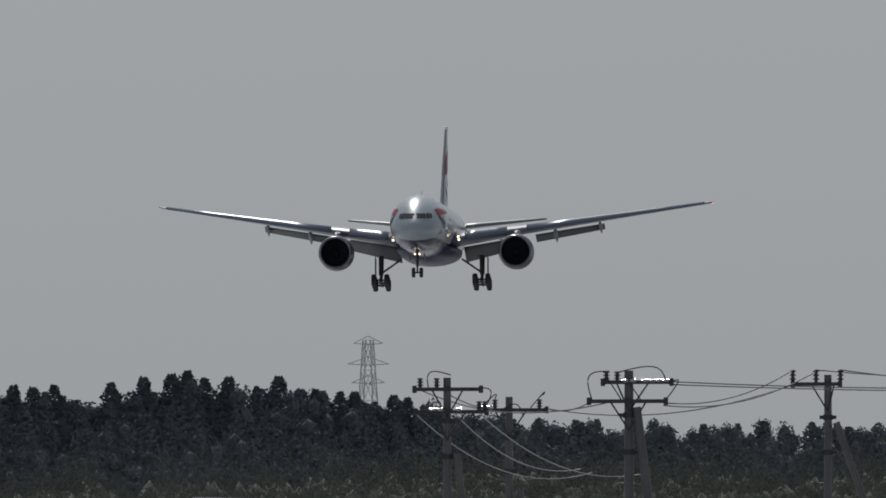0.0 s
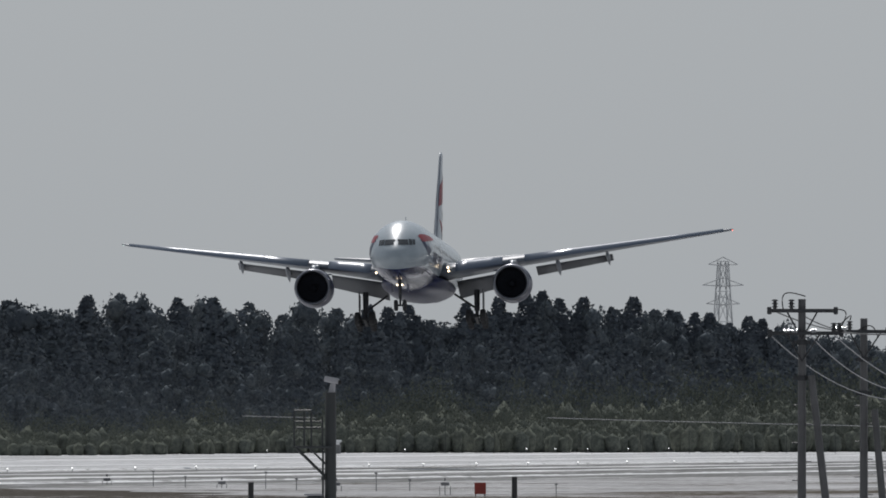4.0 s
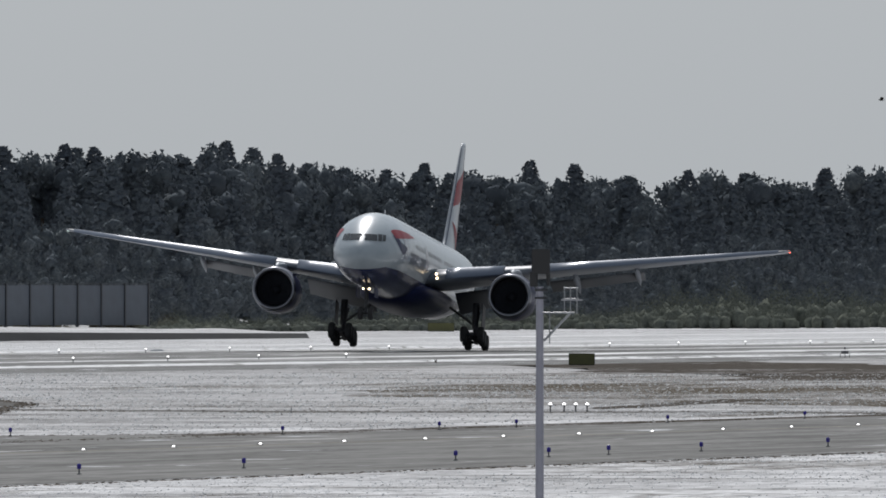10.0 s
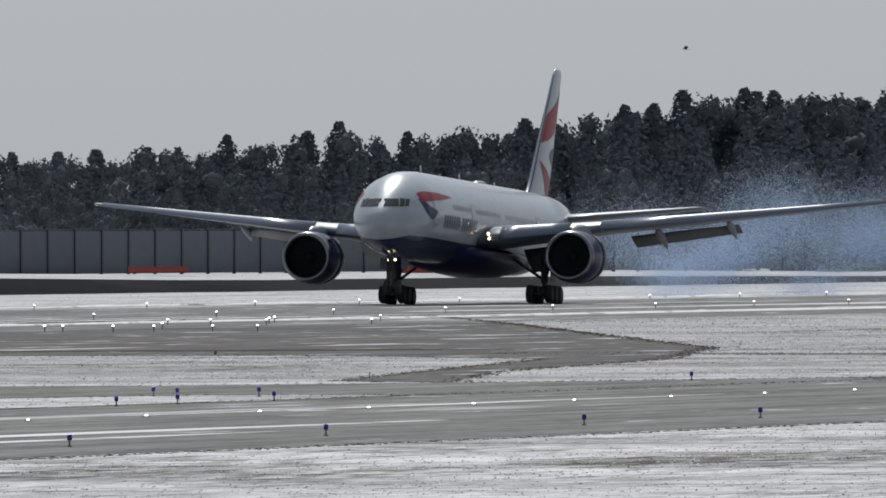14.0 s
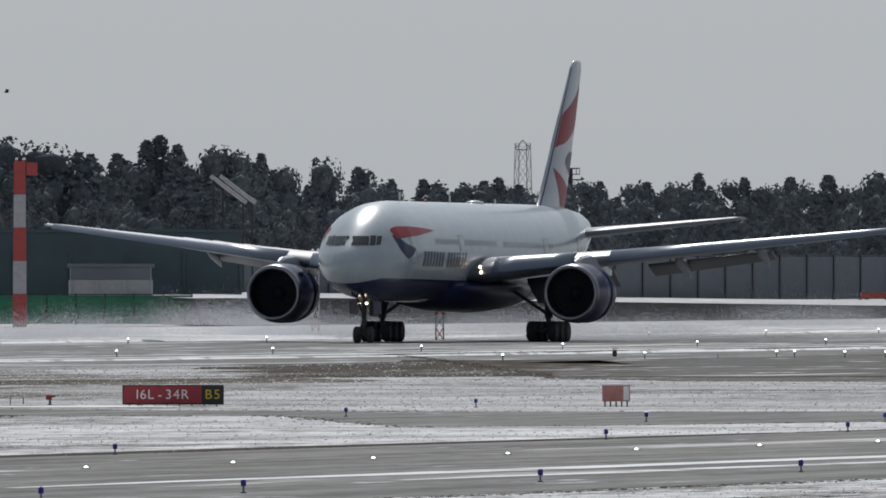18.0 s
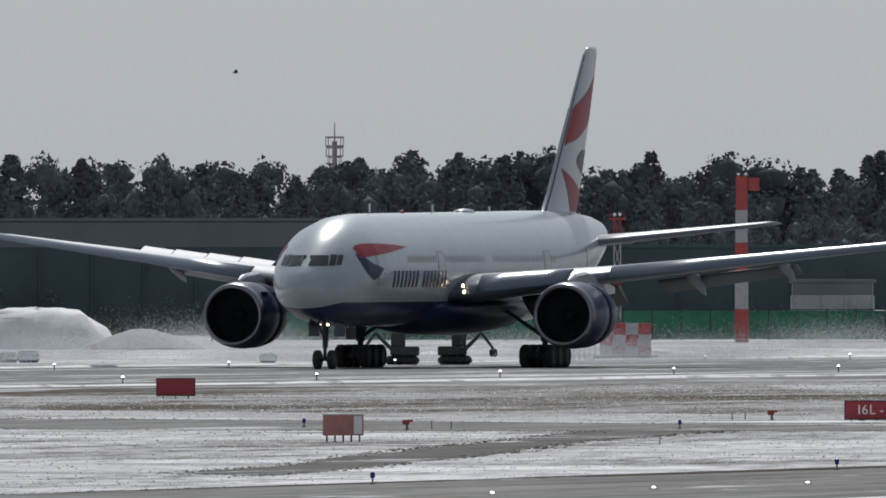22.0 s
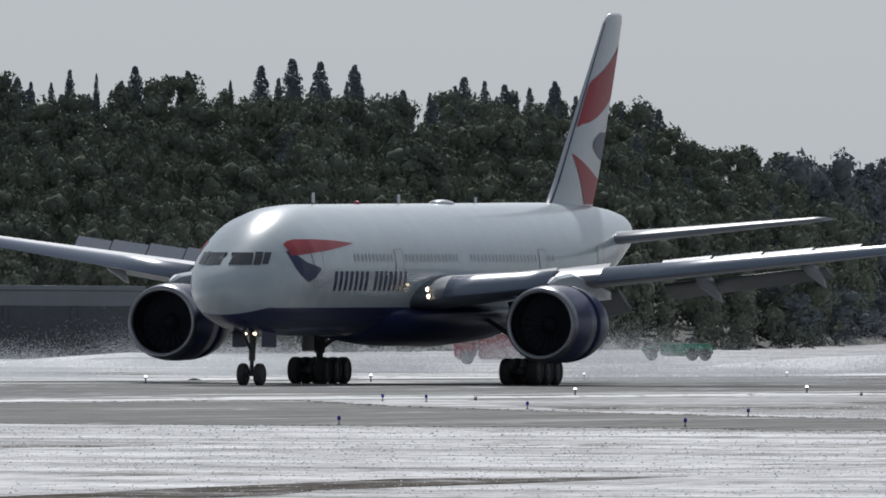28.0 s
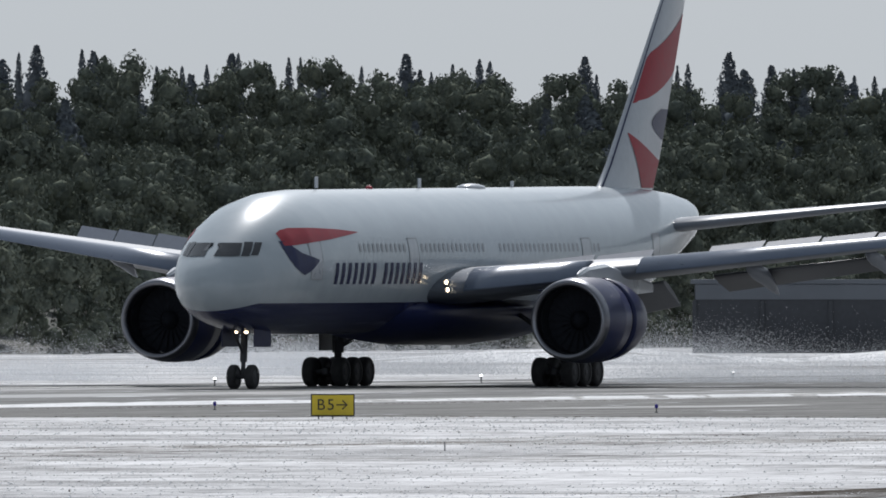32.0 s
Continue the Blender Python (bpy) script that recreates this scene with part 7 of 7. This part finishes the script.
def shrub(x, y, h):
    ob = empty("shrub", pose(x, y, 0), "small dark bare-stemmed shrub in the snow", "shrub", "small shrubs on the field")
    rng = random.Random(int(abs(x) * 10))
    for k in range(7):
        a = rng.uniform(0, 6.28)
        bm = bmesh.new()
        rod(bm, (0.04 * math.cos(a), 0.04 * math.sin(a), 0), (0.22 * h * math.cos(a), 0.22 * h * math.sin(a), h * rng.uniform(0.6, 0.95)), 0.018, 0.006, 5)
        part("stem", bm, BARK, ob)
    v, f = bush_shape(int(abs(y)), 260)
    leaves = new("foliage", tri_mesh("foliage", v * np.array([0.3 * h, 0.3 * h, h]), f, BROWN_LEAF))
    leaves.parent = ob


for _x, _y, _h in ((-311, 1222, 0.65), (-236, 986, 0.2), (-318, 1600, 0.35), (-327, 1010, 0.3), (-329, 1002, 0.22), (-326, 940, 0.25)):
    shrub(_x, _y, _h)


def build_bird():
    ob = empty("bird", pose(-140, 690, 11), "small dark bird flying over the airfield", "bird")
    bm = bmesh.new()
    ball(bm, (0, 0, 0), 0.05, 2, (2.4, 0.8, 0.8))
    ball(bm, (-0.12, 0, 0.02), 0.03, 2)
    part("body", bm, FEATHER, ob, smooth=True)
    for side in (-1, 1):
        vs = [(-0.07, 0, 0.03), (0.08, 0, 0.03), (0.12, side * 0.16, 0.12), (0.02, side * 0.32, 0.16), (-0.05, side * 0.16, 0.13)]
        vs += [(x, y, z - 0.012) for x, y, z in vs]
        fs = [(0, 1, 2, 3, 4), (9, 8, 7, 6, 5)] + [(k, k + 5, (k + 1) % 5 + 5, (k + 1) % 5) for k in range(5)]
        solid("wing", vs, fs, FEATHER, ob)
    vs = [(0.12, -0.02, 0), (0.12, 0.02, 0), (0.24, 0.05, 0.0), (0.24, -0.05, 0.0)]
    vs += [(x, y, z - 0.01) for x, y, z in vs]
    solid("tail", vs, [(0, 1, 2, 3), (7, 6, 5, 4), (0, 4, 5, 1), (1, 5, 6, 2), (2, 6, 7, 3), (3, 7, 4, 0)], FEATHER, ob)
    return ob


bird = build_bird()


# ---- smoke and powder snow, as drifting clouds of specks ----
def mist_mat(name, color):
    m, nt, b = nodes_of(name)
    b.inputs["Base Color"].default_value, b.inputs["Roughness"].default_value, b.inputs["Specular IOR Level"].default_value = rgba(color), 1.0, 0.0
    thin = nt.nodes.new("ShaderNodeBsdfTranslucent")
    both = nt.nodes.new("ShaderNodeMixShader")
    both.inputs[0].default_value = 0.5
    thin.inputs["Color"].default_value = rgba(color)
    nt.links.new(b.outputs["BSDF"], both.inputs[1])
    nt.links.new(thin.outputs["BSDF"], both.inputs[2])
    nt.links.new(both.outputs["Shader"], nt.nodes["Material Output"].inputs["Surface"])
    return m


SMOKE = mist_mat("tyre_smoke", (0.5, 0.62, 0.8))
POWDER = mist_mat("powder_snow", (0.62, 0.64, 0.67))


def cloud_mesh(name, seed, n, size, spread_xyz, material, flat=False):
    rng = np.random.default_rng(seed)
    lumps = rng.normal(size=(7, 3)) * 0.55
    c = lumps[rng.integers(0, 7, n)] + rng.normal(size=(n, 3)) * rng.uniform(0.35, 1.0, (n, 1))
    if flat:
        c[:, :2] = 1.7 * np.tanh(c[:, :2] / 1.7)
    c = c * np.array(spread_xyz)
    if flat:
        c[:, 2] = np.abs(c[:, 2])
    v, f = flakes(rng, c, rng.normal(size=(n, 3)), size)
    return tri_mesh(name, v, f, material)


puffs, sprays = [], []
_clouds = [cloud_mesh("smoke_cloud", 300 + i, 26000, 0.032, (2.5, 2.5, 1.9), SMOKE) for i in range(3)]
for _k in range(11):
    _o = new("smoke_puff", _clouds[_k % 3])
    puffs.append(tagged(_o, "thin bluish-white puff of tyre smoke", "smoke", "tyre smoke", "stuff"))
_clouds = [cloud_mesh("powder_cloud", 320 + i, 44000, 0.022, (3.8, 5.0, 0.9), POWDER, True) for i in range(3)]
for _k in range(9):
    _o = new("snow_spray", _clouds[_k % 3])
    sprays.append(tagged(_o, "low cloud of blown powder snow", "snow spray", "blown snow", "stuff"))


# ---- movement ----
def motions():
    # seconds, metres along the runway, wheel height, pitch, bank, crab
    way = [(0, 2498.2, 28.07, 1.8, 0.36, 5.1), (1, 2438.6, 24.4, 2.0, 0.55, 5.1), (2, 2379.0, 21.3, 2.2, 0.75, 5.0), (3, 2318, 17.9, 2.6, 1.05, 4.9),
           (4, 2257, 14.4, 3.0, 1.45, 4.8), (5, 2196.2, 11.0, 3.4, 1.6, 4.75), (6, 2134.9, 7.85, 3.75, 1.9, 4.7), (7, 2069.5, 5.65, 4.0, 0.5, 4.65),
           (8, 2003.4, 3.9, 4.2, -1.0, 4.65), (9, 1940.0, 2.43, 4.35, -1.98, 4.6), (10, 1880.6, 1.0, 4.4, -1.7, 3.4), (11, 1822.8, 0.08, 4.1, 0, 1.7), (12, 1766.3, 0, 3.6, 0.1, 0.6),
           (13, 1709.2, 0, 3.0, 0, 0), (14, 1651.4, 0, 2.5, 0, 0), (15, 1594.7, 0, 2.0, 0, 0), (16, 1539.0, 0, 1.5, 0, 0), (17, 1487.4, 0, 1.05, 0, 0),
           (18, 1439.3, 0, 0.6, 0, 0), (19, 1394.0, 0, 0.2, 0, 0), (20, 1351.6, 0, 0, 0, 0), (21, 1311.7, 0, -0.05, 0, 0), (22, 1273.6, 0, -0.1, 0, 0),
           (23, 1237.6, 0, -0.1, 0, 0), (24, 1203, 0, -0.1, 0, 0), (25, 1169.5, 0, -0.1, 0, 0), (26, 1137.4, 0, -0.1, 0, 0), (27, 1106.7, 0, -0.1, 0, 0),
           (28, 1077.2, 0, -0.1, 0, 0), (29, 1048.7, 0, -0.1, 0, 0), (30, 1021.6, 0, -0.1, 0, 0), (31, 995.2, 0, -0.1, 0, 0), (32, 969.2, 0, -0.1, 0, 0)]
    walk(jet, [(t, pose(MID, y, z, 0, 0, crab) @ pose(0, 0, 0, -pitch, 0, 0) @ pose(0, 0, 0, 0, -bank, 0)) for t, y, z, pitch, bank, crab in way])

    # wings bend upwards in flight and settle after touchdown
    for wing, side in wings:
        root = Vector((side * 3.0, 0, 4.3))
        walk(wing, [(t, Matrix.Translation(root) @ pose(0, 0, 0, 0, -side * lift, 0) @ Matrix.Translation(-root)) for t, lift in ((0, 2.9), (9, 2.65), (10.2, 2.5), (11.2, 1.7), (12, 1.3), (13, 0.8), (14.5, 0.3), (16.5, 0), (32, 0))])
    # spoilers rise late in the roll, those of the port wing last
    for sp, hinge in spoilers:
        place = sp.location.copy()
        walk(sp, [(t, Matrix.Translation(place) @ Matrix.Rotation(radians(a), 4, hinge)) for t, a in (((0, 2), (11.1, 2), (12.2, 7), (24.5, 9), (28, 26), (32, 34)) if place.x > 0 else ((0, 2), (11.1, 2), (12.2, 7), (21, 8), (23.2, 40), (32, 44)))])
    # undercarriage legs hang long in flight and take up the weight at touchdown
    for leg in legs:
        x, y, z = leg.location
        main = abs(x) > 1
        walk(leg, [(t, pose(x, y, dz) @ pose(0, 0, 0, -tip if main else 0, 0, 0)) for t, dz, tip in (((0, -0.5, 9), (9.8, -0.5, 9), (11, 0, 2), (11.5, 0, 0), (32, 0, 0)) if main else ((0, -0.35, 0), (17.5, -0.35, 0), (19.2, 0, 0), (20.6, 0.04, 0), (32, 0.04, 0)))])
    # reverser sleeves slide aft
    for sl in sleeves:
        walk(sl, [(t, pose(0, y, 0)) for t, y in ((0, 0), (12.5, 0), (14.5, 0.55), (32, 0.55))])

    # a bird crosses the field from the sunny side
    rows = []
    for t, b, z in ((0, 4.0, 9.0), (8, 9.0, 10.5), (12, 11.27, 11.2), (14, 12.3, 10.8), (16, 13.61, 10.4), (17, 15.07, 10.0), (19, 15.9, 11.0), (21, 16.37, 11.6), (22, 16.99, 11.4), (25, 19.3, 13.0), (32, 27.0, 18.0)):
        p = at(b, 1200, EYE + (z - EYE) * 1.714)
        rows.append((t, pose(p.x, p.y, p.z, 0, 10 * math.sin(t), b + 12 * math.sin(1.3 * t))))
    walk(bird, rows)

    # tyre smoke: rises where the wheels touch, then drifts and spreads
    rng = random.Random(5)
    side_way, touch = Vector((-math.cos(radians(11.4)), -math.sin(radians(11.4)), 0)), Vector((-375, 1858, 0))
    for k, puff in enumerate(puffs):
        a, b, deep = (k + 0.5) / len(puffs), rng.random(), rng.uniform(-3, 3)
        start = touch + side_way * (5 if k % 2 else -6)
        rows = [(0, Matrix.Translation(start - Vector((0, 0, 12)))), (10.25, Matrix.Translation(start - Vector((0, 0, 12))))]
        for t, l0, l1, z0, z1 in ((10.6, -4, 10, 0.5, 0.9), (11, -4, 17, 0.6, 1.6), (12, -2, 17, 0.8, 5.5), (13, 5, 23, 1.4, 9.5), (14, 12, 34, 0.2, 7), (15, 16, 44, -6, -4), (32, 20, 50, -9, -7)):
            rows.append((t, Matrix.Translation(touch + side_way * (l0 + (l1 - l0) * a) + Vector((0, deep, z0 + (z1 - z0) * b))) @ pose(0, 0, 0, 0, 0, 4 * (t - 10) * (b - 0.5))))
        walk(puff, rows)
    # powder snow thrown up beside the wheels and reversers
    for k, puff in enumerate(sprays):
        along, off = 34 + 7 * (k % 3), -42 + 6.6 * k
        rows = [(0, pose(MID + off, 1700 + along, -9)), (14.4, pose(MID + off, 1628 + along, -9))]
        for t, y, z, *_ in way:
            if t >= 15:
                rows.append((t, pose(MID + off, y + along, (0.7 if k % 3 == 2 else 0.1) + 0.25 * math.sin(t * 1.7 + k), 0, 0, 6 * math.sin(t + k))))
        walk(puff, rows)


motions()
